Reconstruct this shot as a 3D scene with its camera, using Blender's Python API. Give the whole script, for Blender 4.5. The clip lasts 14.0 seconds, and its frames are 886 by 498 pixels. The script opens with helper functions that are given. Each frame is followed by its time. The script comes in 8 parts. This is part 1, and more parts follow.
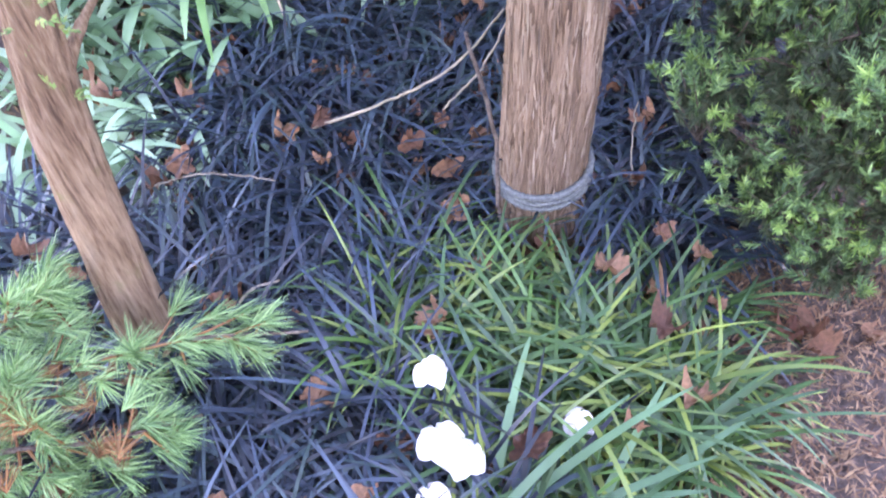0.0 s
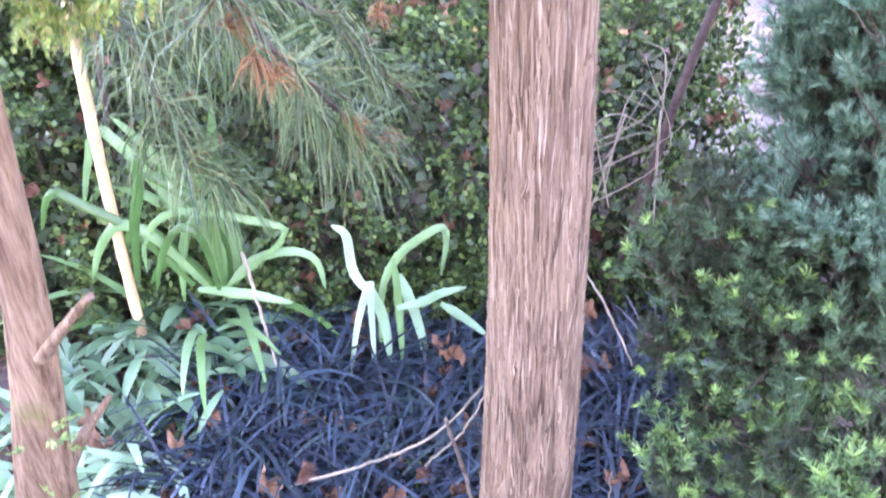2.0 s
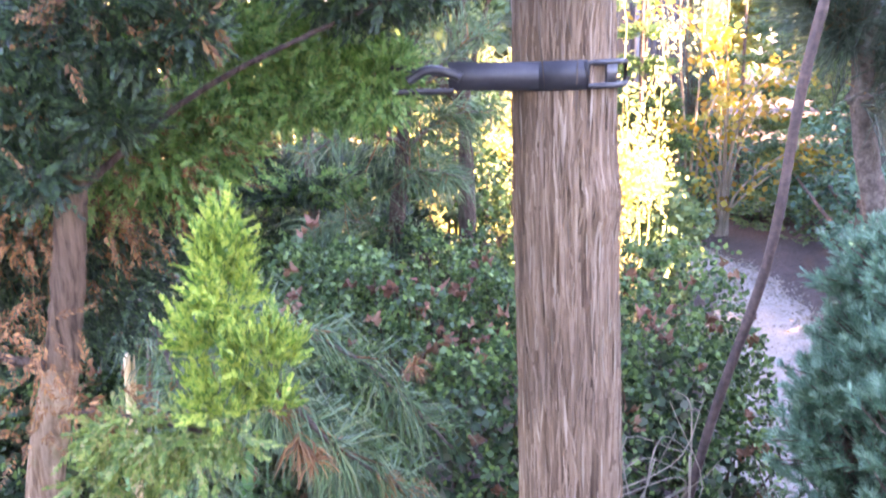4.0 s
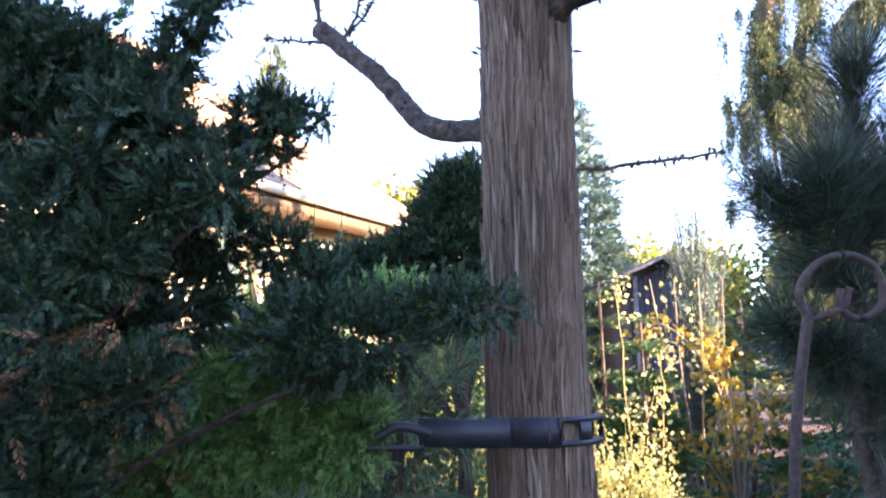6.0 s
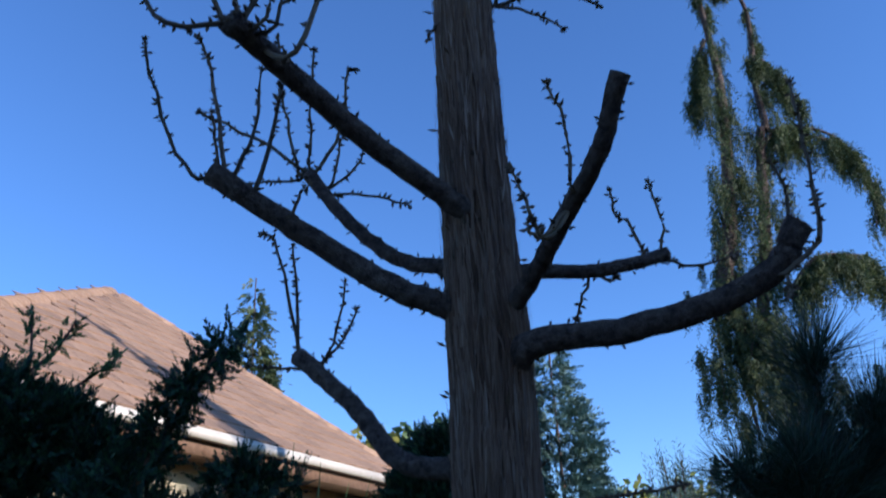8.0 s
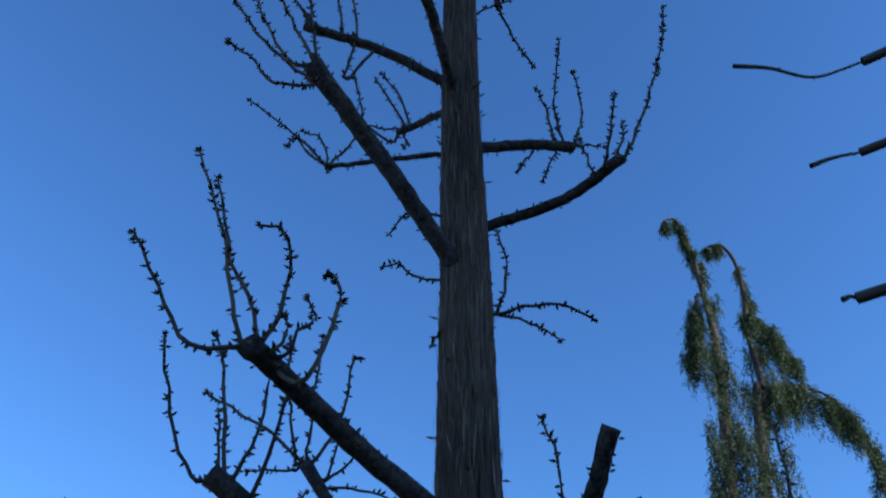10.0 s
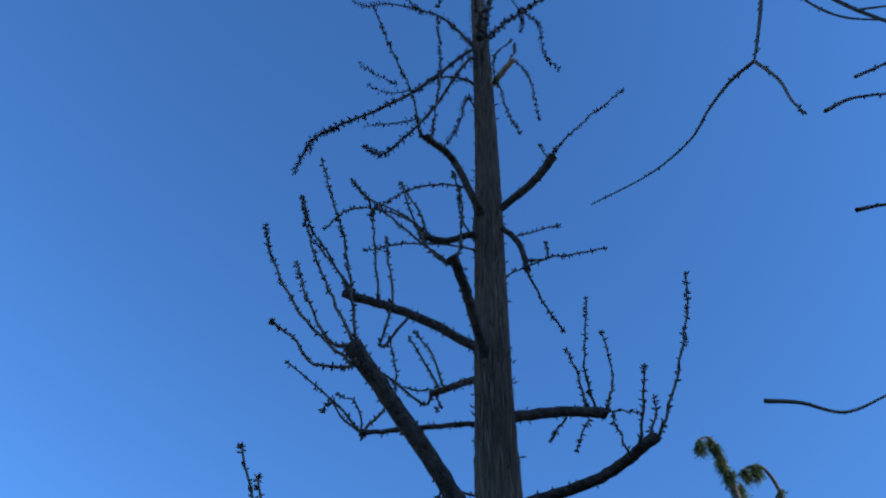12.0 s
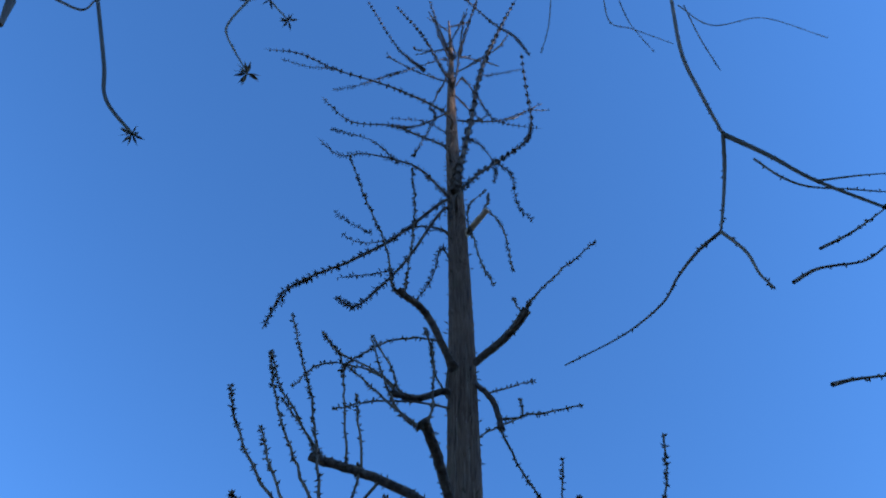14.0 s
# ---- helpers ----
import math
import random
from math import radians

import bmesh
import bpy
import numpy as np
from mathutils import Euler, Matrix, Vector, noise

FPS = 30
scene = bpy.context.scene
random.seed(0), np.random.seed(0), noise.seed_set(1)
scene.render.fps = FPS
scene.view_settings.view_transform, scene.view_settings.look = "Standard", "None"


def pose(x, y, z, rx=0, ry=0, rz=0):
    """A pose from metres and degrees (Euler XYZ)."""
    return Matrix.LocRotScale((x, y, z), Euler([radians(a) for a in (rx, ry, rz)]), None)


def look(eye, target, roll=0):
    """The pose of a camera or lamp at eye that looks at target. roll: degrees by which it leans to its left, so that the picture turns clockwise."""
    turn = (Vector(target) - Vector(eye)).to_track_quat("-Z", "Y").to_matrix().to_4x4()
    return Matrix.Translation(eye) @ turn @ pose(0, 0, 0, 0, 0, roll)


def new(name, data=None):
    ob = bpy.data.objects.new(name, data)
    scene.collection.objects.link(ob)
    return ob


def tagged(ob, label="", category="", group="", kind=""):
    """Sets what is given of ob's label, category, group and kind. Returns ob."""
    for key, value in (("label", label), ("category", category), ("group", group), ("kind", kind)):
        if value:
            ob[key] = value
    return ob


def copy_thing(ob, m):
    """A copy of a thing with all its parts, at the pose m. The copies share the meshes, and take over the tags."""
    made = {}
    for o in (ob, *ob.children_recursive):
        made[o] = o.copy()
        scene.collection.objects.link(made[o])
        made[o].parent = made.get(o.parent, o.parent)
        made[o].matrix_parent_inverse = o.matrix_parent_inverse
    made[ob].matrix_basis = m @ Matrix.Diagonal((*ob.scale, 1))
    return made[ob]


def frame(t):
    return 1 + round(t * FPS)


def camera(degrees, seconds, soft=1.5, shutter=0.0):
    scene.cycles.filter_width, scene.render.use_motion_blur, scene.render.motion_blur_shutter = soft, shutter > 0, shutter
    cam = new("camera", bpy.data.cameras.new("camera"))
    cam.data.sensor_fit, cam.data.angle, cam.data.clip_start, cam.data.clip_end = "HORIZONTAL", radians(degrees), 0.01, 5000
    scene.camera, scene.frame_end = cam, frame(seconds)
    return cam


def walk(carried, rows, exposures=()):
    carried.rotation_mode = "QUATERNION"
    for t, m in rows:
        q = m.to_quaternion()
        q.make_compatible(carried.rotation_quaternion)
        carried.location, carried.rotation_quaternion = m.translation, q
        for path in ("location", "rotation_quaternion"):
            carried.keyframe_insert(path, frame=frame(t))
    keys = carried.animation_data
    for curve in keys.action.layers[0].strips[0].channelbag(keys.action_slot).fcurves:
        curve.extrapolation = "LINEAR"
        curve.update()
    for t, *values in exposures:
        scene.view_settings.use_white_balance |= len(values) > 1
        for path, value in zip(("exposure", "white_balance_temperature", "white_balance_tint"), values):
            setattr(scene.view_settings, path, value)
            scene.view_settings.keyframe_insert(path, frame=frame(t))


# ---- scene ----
cam = camera(58.0, 14.0, soft=2.0, shutter=0.3)
PATH = [
    (0, (-0.031, 0.121, 1.167), (-0.032, 1.373, -0.392), -5.6),
    (0.5, (-0.024, 0.129, 1.202), (0.005, 1.49, -0.263), -4.5),
    (1, (-0.023, 0.139, 1.241), (0.045, 1.609, -0.114), -3.2),
    (1.5, (-0.013, 0.169, 1.311), (0.072, 1.748, 0.088), -2.8),
    (2, (-0.006, 0.189, 1.368), (0.082, 1.877, 0.298), -2.5),
    (2.5, (-0.003, 0.198, 1.425), (0.074, 1.972, 0.505), -2.6),
    (3, (0.002, 0.208, 1.484), (0.076, 2.052, 0.713), -2.4),
    (3.3, (0.002, 0.207, 1.518), (0.073, 2.086, 0.836), -2.3),
    (3.5, (0.0, 0.206, 1.538), (0.064, 2.106, 0.915), -2.2),
    (4, (0.001, 0.205, 1.582), (0.048, 2.144, 1.093), -2.2),
    (4.2, (-0.001, 0.202, 1.606), (0.041, 2.155, 1.178), -2.2),
    (6.3, (0.056, 0.226, 1.653), (0.109, 2.196, 1.991), -1.8),
    (6.5, (0.057, 0.224, 1.667), (0.116, 2.187, 2.041), -2.0),
    (7, (0.058, 0.191, 1.692), (0.131, 2.129, 2.181), -2.7),
    (7.5, (0.067, 0.166, 1.727), (0.163, 2.052, 2.386), -3.1),
    (8, (0.069, 0.138, 1.766), (0.183, 1.957, 2.59), -3.2),
    (8.2, (0.067, 0.128, 1.777), (0.191, 1.918, 2.659), -3.2),
    (10.3, (0.06, -0.001, 1.888), (0.152, 1.497, 3.21), 0.8),
    (10.5, (0.055, -0.009, 1.901), (0.125, 1.465, 3.25), 1.2),
    (11, (0.048, -0.054, 1.927), (0.075, 1.33, 3.37), 2.2),
    (11.5, (0.038, -0.108, 1.953), (0.069, 1.17, 3.491), 2.0),
    (12, (0.033, -0.135, 1.956), (0.058, 1.046, 3.569), 2.1),
    (12.5, (0.041, -0.149, 1.971), (0.082, 0.953, 3.64), 1.4),
    (13, (0.038, -0.158, 1.974), (0.086, 0.887, 3.678), 1.2),
    (13.5, (0.036, -0.179, 1.987), (0.106, 0.793, 3.734), 0.1),
    (14, (0.044, -0.181, 2.017), (0.106, 0.718, 3.802), 0.0),
]
EXPOSURES = [(0, 5.45, 10100, 55), (1.3, 5.72, 9500, 60), (2, 5.84, 9200, 60), (2.6, 5.76, 8950, 58), (3.5, 5.42, 8600, 55), (4.2, 5.15, 8300, 52), (6.3, 2.75, 6700, 36), (7, 1.45, 5800, 28), (7.5, 0.85, 5300, 22), (8.2, 0.38, 5000, 18),
             (10.5, 0.33, 4900, 11), (12.5, 0.65, 4900, 10), (14, 0.85, 4900, 10)]
walk(cam, [(t, look(eye, target, roll)) for t, eye, target, roll in PATH], EXPOSURES)

# ---- daylight: low evening sun from the right ----
SUN_AZ, SUN_EL = radians(115), radians(17)
world = bpy.data.worlds.new("sky")
scene.world = world
world.use_nodes = True
sky = world.node_tree.nodes.new("ShaderNodeTexSky")
sky.sky_type, sky.sun_disc, sky.sun_elevation, sky.sun_rotation = "NISHITA", False, SUN_EL, SUN_AZ
sky.air_density, sky.dust_density, sky.ozone_density = 1.0, 0.1, 4.0
world.node_tree.links.new(sky.outputs[0], world.node_tree.nodes["Background"].inputs[0])
world.node_tree.nodes["Background"].inputs[1].default_value = 0.15
sun_dir = Vector((math.sin(SUN_AZ) * math.cos(SUN_EL), math.cos(SUN_AZ) * math.cos(SUN_EL), math.sin(SUN_EL)))
sun = new("sun", bpy.data.lights.new("sun", "SUN"))
sun.data.energy, sun.data.angle, sun.data.color = 5.0, radians(0.6), (1.0, 0.83, 0.6)
sun.matrix_world = look(sun_dir * 60, (0, 0, 0))

# ---- materials ----
def mat_base(name):
    m = bpy.data.materials.new(name)
    m.use_nodes = True
    nt = m.node_tree
    return m, nt, nt.nodes["Principled BSDF"]


def ramp(nt, fac, stops):
    r = nt.nodes.new("ShaderNodeValToRGB")
    while len(r.color_ramp.elements) < len(stops):
        r.color_ramp.elements.new(0.5)
    for e, (p, c) in zip(r.color_ramp.elements, stops):
        e.position, e.color = p, (*c, 1)
    nt.links.new(fac, r.inputs[0])
    return r.outputs[0]


def coords(nt, scale):
    tc = nt.nodes.new("ShaderNodeTexCoord")
    mp = nt.nodes.new("ShaderNodeMapping")
    mp.inputs["Scale"].default_value = scale
    nt.links.new(tc.outputs["Object"], mp.inputs[0])
    return mp.outputs[0]


def noise_node(nt, vec, scale, detail=4.0, rough=0.6):
    n = nt.nodes.new("ShaderNodeTexNoise")
    n.inputs["Scale"].default_value, n.inputs["Detail"].default_value, n.inputs["Roughness"].default_value = scale, detail, rough
    nt.links.new(vec, n.inputs["Vector"])
    return n.outputs["Fac"]


def bump(nt, bsdf, height, strength, dist):
    b = nt.nodes.new("ShaderNodeBump")
    b.inputs["Strength"].default_value, b.inputs["Distance"].default_value = strength, dist
    nt.links.new(height, b.inputs["Height"])
    nt.links.new(b.outputs[0], bsdf.inputs["Normal"])


def mixc(nt, fac, a, b, mode="MIX"):
    m = nt.nodes.new("ShaderNodeMix")
    m.data_type, m.blend_type = "RGBA", mode
    for sock, v in ((m.inputs[0], fac), (m.inputs[6], a), (m.inputs[7], b)):
        if isinstance(v, (int, float)):
            sock.default_value = v
        elif isinstance(v, tuple):
            sock.default_value = (*v, 1)
        else:
            nt.links.new(v, sock)
    return m.outputs[2]


def leaf_mat(name, colours, rough=0.5, through_light=0.3, patch=6.0):
    """Leaves: a colour of its own for each blade, larger patches over the plant, some light let through."""
    m, nt, bsdf = mat_base(name)
    g = nt.nodes.new("ShaderNodeNewGeometry")
    n = len(colours)
    oi = nt.nodes.new("ShaderNodeObjectInfo")
    add = nt.nodes.new("ShaderNodeMath")
    add.operation = "ADD"
    nt.links.new(g.outputs["Random Per Island"], add.inputs[0])
    nt.links.new(oi.outputs["Random"], add.inputs[1])
    frac = nt.nodes.new("ShaderNodeMath")
    frac.operation = "FRACT"
    nt.links.new(add.outputs[0], frac.inputs[0])
    col = ramp(nt, frac.outputs[0], [(i / max(1, n - 1), c) for i, c in enumerate(colours)])
    big = noise_node(nt, coords(nt, (1, 1, 1)), patch, 2)
    shade = ramp(nt, big, [(0.3, (0.62, 0.66, 0.6)), (0.7, (1.15, 1.12, 1.1))])
    col = mixc(nt, 1.0, col, shade, "MULTIPLY")
    nt.links.new(col, bsdf.inputs["Base Color"])
    bsdf.inputs["Roughness"].default_value = rough
    bsdf.inputs["Specular IOR Level"].default_value = 0.35
    tr = nt.nodes.new("ShaderNodeBsdfTranslucent")
    nt.links.new(col, tr.inputs[0])
    mx = nt.nodes.new("ShaderNodeMixShader")
    mx.inputs[0].default_value = through_light
    nt.links.new(bsdf.outputs[0], mx.inputs[1])
    nt.links.new(tr.outputs[0], mx.inputs[2])
    nt.links.new(mx.outputs[0], nt.nodes["Material Output"].inputs[0])
    return m


def bark_mat(name, dark, mid, light, stretch=(130, 130, 9), moss=0.0):
    m, nt, bsdf = mat_base(name)
    v = coords(nt, stretch)
    n1 = noise_node(nt, v, 1.0, 6, 0.65)
    n2 = noise_node(nt, v, 2.7, 5, 0.7)
    n3 = noise_node(nt, coords(nt, (1, 1, 1)), 3.1, 3)
    col = ramp(nt, n1, [(0.34, dark), (0.47, mid), (0.68, light)])
    fine = ramp(nt, n2, [(0.3, (0.62, 0.6, 0.58)), (0.65, (1.1, 1.1, 1.1))])
    col = mixc(nt, 0.8, col, fine, "MULTIPLY")
    patchy = ramp(nt, n3, [(0.35, (0.8, 0.74, 0.7)), (0.7, (1.12, 1.08, 1.02))])
    col = mixc(nt, 1.0, col, patchy, "MULTIPLY")
    if moss:
        spots = ramp(nt, noise_node(nt, coords(nt, (1, 1, 1)), 14, 4), [(0.62, (0, 0, 0)), (0.75, (moss, moss, moss))])
        col = mixc(nt, spots, col, (0.12, 0.14, 0.04))
    nt.links.new(col, bsdf.inputs["Base Color"])
    bsdf.inputs["Roughness"].default_value = 0.9
    bsdf.inputs["Specular IOR Level"].default_value = 0.2
    mx = mixc(nt, 0.5, n1, n2)
    bump(nt, bsdf, mx, 1.0, 0.02)
    return m


def plain_mat(name, c1, c2, scale=30.0, rough=0.7, metal=0.0, relief=0.3, dist=0.003, stretch=(1, 1, 1), vary=0.0):
    m, nt, bsdf = mat_base(name)
    v = coords(nt, stretch)
    n = noise_node(nt, v, scale, 5)
    col = ramp(nt, n, [(0.3, c1), (0.7, c2)])
    col = mixc(nt, 0.6, col, ramp(nt, noise_node(nt, v, scale * 0.13, 3), [(0.3, (0.75, 0.75, 0.75)), (0.7, (1.15, 1.15, 1.15))]), "MULTIPLY")
    if vary:
        oi = nt.nodes.new("ShaderNodeObjectInfo")
        col = mixc(nt, 1.0, col, ramp(nt, oi.outputs["Random"], [(0, (1 - vary,) * 3), (1, (1 + vary,) * 3)]), "MULTIPLY")
    nt.links.new(col, bsdf.inputs["Base Color"])
    bsdf.inputs["Roughness"].default_value, bsdf.inputs["Metallic"].default_value = rough, metal
    bump(nt, bsdf, n, relief, dist)
    return m


M_BARK = bark_mat("redwood_bark", (0.06, 0.036, 0.024), (0.155, 0.098, 0.066), (0.24, 0.16, 0.11), moss=0.3)
M_LIMB = bark_mat("limb_bark", (0.06, 0.045, 0.04), (0.13, 0.10, 0.085), (0.22, 0.18, 0.15), (60, 60, 60))
M_BARK2 = bark_mat("peeling_bark", (0.10, 0.056, 0.034), (0.24, 0.155, 0.10), (0.37, 0.27, 0.19), (90, 90, 8), moss=0.5)
M_DARKB = bark_mat("dark_bark", (0.03, 0.02, 0.016), (0.07, 0.048, 0.038), (0.12, 0.085, 0.065), (60, 60, 20))
M_FIBRE = leaf_mat("bark_fibre", [(0.10, 0.065, 0.047), (0.22, 0.15, 0.11), (0.32, 0.24, 0.18)], 0.9, 0.05)
M_PLATE, _nt, _b = mat_base("bark_strips")
_g = _nt.nodes.new("ShaderNodeNewGeometry")
_c = ramp(_nt, _g.outputs["Random Per Island"], [(0, (0.13, 0.085, 0.056)), (0.25, (0.175, 0.118, 0.08)), (0.6, (0.21, 0.146, 0.101)), (0.9, (0.228, 0.162, 0.115)), (1, (0.30, 0.23, 0.17))])
_n = noise_node(_nt, coords(_nt, (230, 230, 16)), 1.0, 5, 0.65)
_c = mixc(_nt, 0.9, _c, ramp(_nt, _n, [(0.32, (0.78, 0.75, 0.73)), (0.66, (1.12, 1.1, 1.08))]), "MULTIPLY")
_c = mixc(_nt, 1.0, _c, ramp(_nt, noise_node(_nt, coords(_nt, (1, 1, 0.6)), 6.5, 5), [(0.32, (0.62, 0.58, 0.57)), (0.5, (1.0, 0.95, 0.92)), (0.72, (1.25, 1.2, 1.16))]), "MULTIPLY")
_nt.links.new(_c, _b.inputs["Base Color"])
_b.inputs["Roughness"].default_value = 0.9
_b.inputs["Specular IOR Level"].default_value = 0.2
bump(_nt, _b, _n, 0.8, 0.004)
M_CUT = plain_mat("cut_wood", (0.42, 0.28, 0.17), (0.62, 0.45, 0.30), 60)
M_TWIG = leaf_mat("twig_bark", [(0.09, 0.07, 0.05), (0.14, 0.10, 0.07), (0.20, 0.15, 0.10)], 0.8, 0.0)
M_SOIL = plain_mat("soil", (0.03, 0.02, 0.016), (0.10, 0.065, 0.05), 45, 0.95, 0, 0.8, 0.02)
M_MULCH = leaf_mat("wood_mulch", [(0.09, 0.04, 0.025), (0.20, 0.10, 0.055), (0.33, 0.18, 0.10), (0.16, 0.085, 0.055)], 0.9, 0.0)
M_DEAD = leaf_mat("fallen_leaves", [(0.09, 0.035, 0.022), (0.18, 0.075, 0.042), (0.27, 0.13, 0.075), (0.20, 0.075, 0.05)], 0.75, 0.2)
M_MONDO = leaf_mat("black_mondo_blades", [(0.004, 0.010, 0.014), (0.008, 0.021, 0.034), (0.024, 0.056, 0.082), (0.010, 0.036, 0.030)], 0.38, 0.05)
M_LIRI = leaf_mat("lilyturf_blades", [(0.008, 0.036, 0.015), (0.018, 0.075, 0.024), (0.047, 0.16, 0.04), (0.018, 0.08, 0.032), (0.18, 0.26, 0.06), (0.016, 0.066, 0.032), (0.035, 0.13, 0.05)], 0.35, 0.22)
M_LILY = leaf_mat("strap_leaves", [(0.035, 0.14, 0.04), (0.07, 0.22, 0.07), (0.14, 0.32, 0.14), (0.19, 0.36, 0.21)], 0.25, 0.3)
M_PALE = leaf_mat("pale_iris_leaves", [(0.18, 0.41, 0.23), (0.27, 0.50, 0.32), (0.33, 0.53, 0.38)], 0.35, 0.35)
M_BROAD = leaf_mat("broad_leaves", [(0.03, 0.11, 0.055), (0.06, 0.18, 0.09), (0.11, 0.26, 0.14)], 0.4, 0.3)
M_YEW = leaf_mat("yew_needles", [(0.07, 0.21, 0.055), (0.12, 0.29, 0.08), (0.20, 0.38, 0.11), (0.30, 0.48, 0.15)], 0.45, 0.3, 16)
# near-black green: the shade inside shrubs, put into the leaf colour
M_INSHADE = leaf_mat("shaded_inner_foliage", [(0.012, 0.035, 0.016), (0.03, 0.07, 0.03), (0.06, 0.06, 0.03)], 0.6, 0.1)
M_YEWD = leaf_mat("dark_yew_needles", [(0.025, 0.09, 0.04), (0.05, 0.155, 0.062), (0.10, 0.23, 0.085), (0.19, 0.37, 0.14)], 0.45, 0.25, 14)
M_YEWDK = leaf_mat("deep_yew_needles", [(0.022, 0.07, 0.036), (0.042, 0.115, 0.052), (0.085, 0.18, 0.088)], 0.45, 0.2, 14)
M_BLUETIP = leaf_mat("pale_blue_green_tips", [(0.085, 0.20, 0.125), (0.14, 0.28, 0.19), (0.24, 0.40, 0.30)], 0.45, 0.25, 14)
M_BLUE = leaf_mat("blue_green_needles", [(0.024, 0.09, 0.062), (0.047, 0.16, 0.105), (0.11, 0.27, 0.18), (0.08, 0.22, 0.11)], 0.45, 0.25, 14)
M_PINE = leaf_mat("pine_needles", [(0.04, 0.15, 0.06), (0.08, 0.24, 0.09), (0.17, 0.37, 0.15), (0.28, 0.48, 0.22)], 0.4, 0.25)
M_WPINE = leaf_mat("long_pine_needles", [(0.018, 0.055, 0.026), (0.04, 0.10, 0.042), (0.10, 0.19, 0.09), (0.17, 0.19, 0.08)], 0.4, 0.25)
M_DPINE = leaf_mat("dark_pine_needles", [(0.016, 0.034, 0.02), (0.035, 0.06, 0.038), (0.07, 0.11, 0.07)], 0.35, 0.15)
M_HINOKI = leaf_mat("cypress_sprays", [(0.028, 0.062, 0.028), (0.055, 0.125, 0.045), (0.12, 0.24, 0.07)], 0.55, 0.25)
# darker and brighter copies of the cypress green, shade and light in their colours
M_CYP = leaf_mat("shaded_cypress_sprays", [(0.009, 0.026, 0.017), (0.018, 0.049, 0.026), (0.052, 0.115, 0.04)], 0.55, 0.2)
M_HINOKI2 = leaf_mat("lit_cypress_sprays", [(0.055, 0.16, 0.06), (0.12, 0.30, 0.09), (0.22, 0.43, 0.13), (0.26, 0.30, 0.11)], 0.45, 0.5, 10)
M_GOLD = leaf_mat("golden_sprays", [(0.05, 0.15, 0.03), (0.13, 0.28, 0.05), (0.34, 0.45, 0.08), (0.46, 0.50, 0.11)], 0.5, 0.4, 26)
M_OLIVE = leaf_mat("olive_sprays", [(0.05, 0.12, 0.03), (0.11, 0.20, 0.045), (0.22, 0.30, 0.075), (0.26, 0.21, 0.08)], 0.5, 0.35, 26)
M_MOUND = leaf_mat("mound_leaves", [(0.014, 0.045, 0.018), (0.04, 0.11, 0.036), (0.17, 0.29, 0.085), (0.028, 0.07, 0.036), (0.075, 0.17, 0.055)], 0.36, 0.35, 9)
M_STEM = leaf_mat("yellow_stems", [(0.30, 0.25, 0.09), (0.40, 0.33, 0.13)], 0.6, 0.0)
M_AMBER = leaf_mat("amber_leaves", [(0.30, 0.19, 0.025), (0.42, 0.30, 0.045), (0.29, 0.27, 0.05), (0.34, 0.15, 0.03)], 0.6, 0.4)
M_LIME = leaf_mat("lime_leaves", [(0.38, 0.42, 0.14), (0.54, 0.54, 0.22), (0.64, 0.60, 0.28)], 0.5, 0.4)
M_WEEP = leaf_mat("weeping_cypress_sprays", [(0.035, 0.06, 0.028), (0.07, 0.11, 0.045), (0.17, 0.19, 0.07), (0.06, 0.09, 0.04)], 0.6, 0.3)
M_FAR = leaf_mat("far_tree_leaves", [(0.05, 0.11, 0.05), (0.10, 0.18, 0.07), (0.20, 0.27, 0.09)], 0.6, 0.25, 0.8)
M_FARGOLD = leaf_mat("far_sunlit_leaves", [(0.16, 0.22, 0.05), (0.32, 0.34, 0.07), (0.44, 0.38, 0.09)], 0.6, 0.3, 0.8)
M_SPRUCE = leaf_mat("spruce_needles", [(0.06, 0.12, 0.10), (0.12, 0.20, 0.17), (0.18, 0.26, 0.22)], 0.6, 0.15, 1.0)
M_BROWN = leaf_mat("dead_inner_sprays", [(0.12, 0.05, 0.022), (0.22, 0.095, 0.04), (0.34, 0.16, 0.065)], 0.8, 0.2)
M_DRY = leaf_mat("dry_stalks", [(0.20, 0.16, 0.12), (0.29, 0.24, 0.18), (0.22, 0.17, 0.12)], 0.7, 0.1)
M_STAKE = plain_mat("stake_wood", (0.45, 0.26, 0.12), (0.66, 0.44, 0.24), 20, 0.7, 0, 0.4, 0.002, (4, 4, 0.6))
M_PETAL = leaf_mat("white_petals", [(0.62, 0.62, 0.60), (0.72, 0.72, 0.70)], 0.5, 0.3)
M_ROPE = plain_mat("grey_rope", (0.035, 0.045, 0.042), (0.12, 0.14, 0.13), 160, 0.85, 0, 0.8, 0.002)
M_STRAP = plain_mat("black_rubber", (0.010, 0.010, 0.013), (0.025, 0.025, 0.03), 40, 0.55)
M_RUST = plain_mat("rusty_iron", (0.035, 0.022, 0.019), (0.11, 0.065, 0.052), 70, 0.75, 0.4, 0.5, 0.002)
M_GRAVEL = leaf_mat("gravel_stones", [(0.15, 0.125, 0.10), (0.22, 0.19, 0.155), (0.31, 0.27, 0.22), (0.18, 0.15, 0.12)], 0.85, 0.0)
M_PATH = plain_mat("gravel_bed", (0.17, 0.145, 0.12), (0.28, 0.24, 0.20), 120, 0.9, 0, 0.8, 0.006)
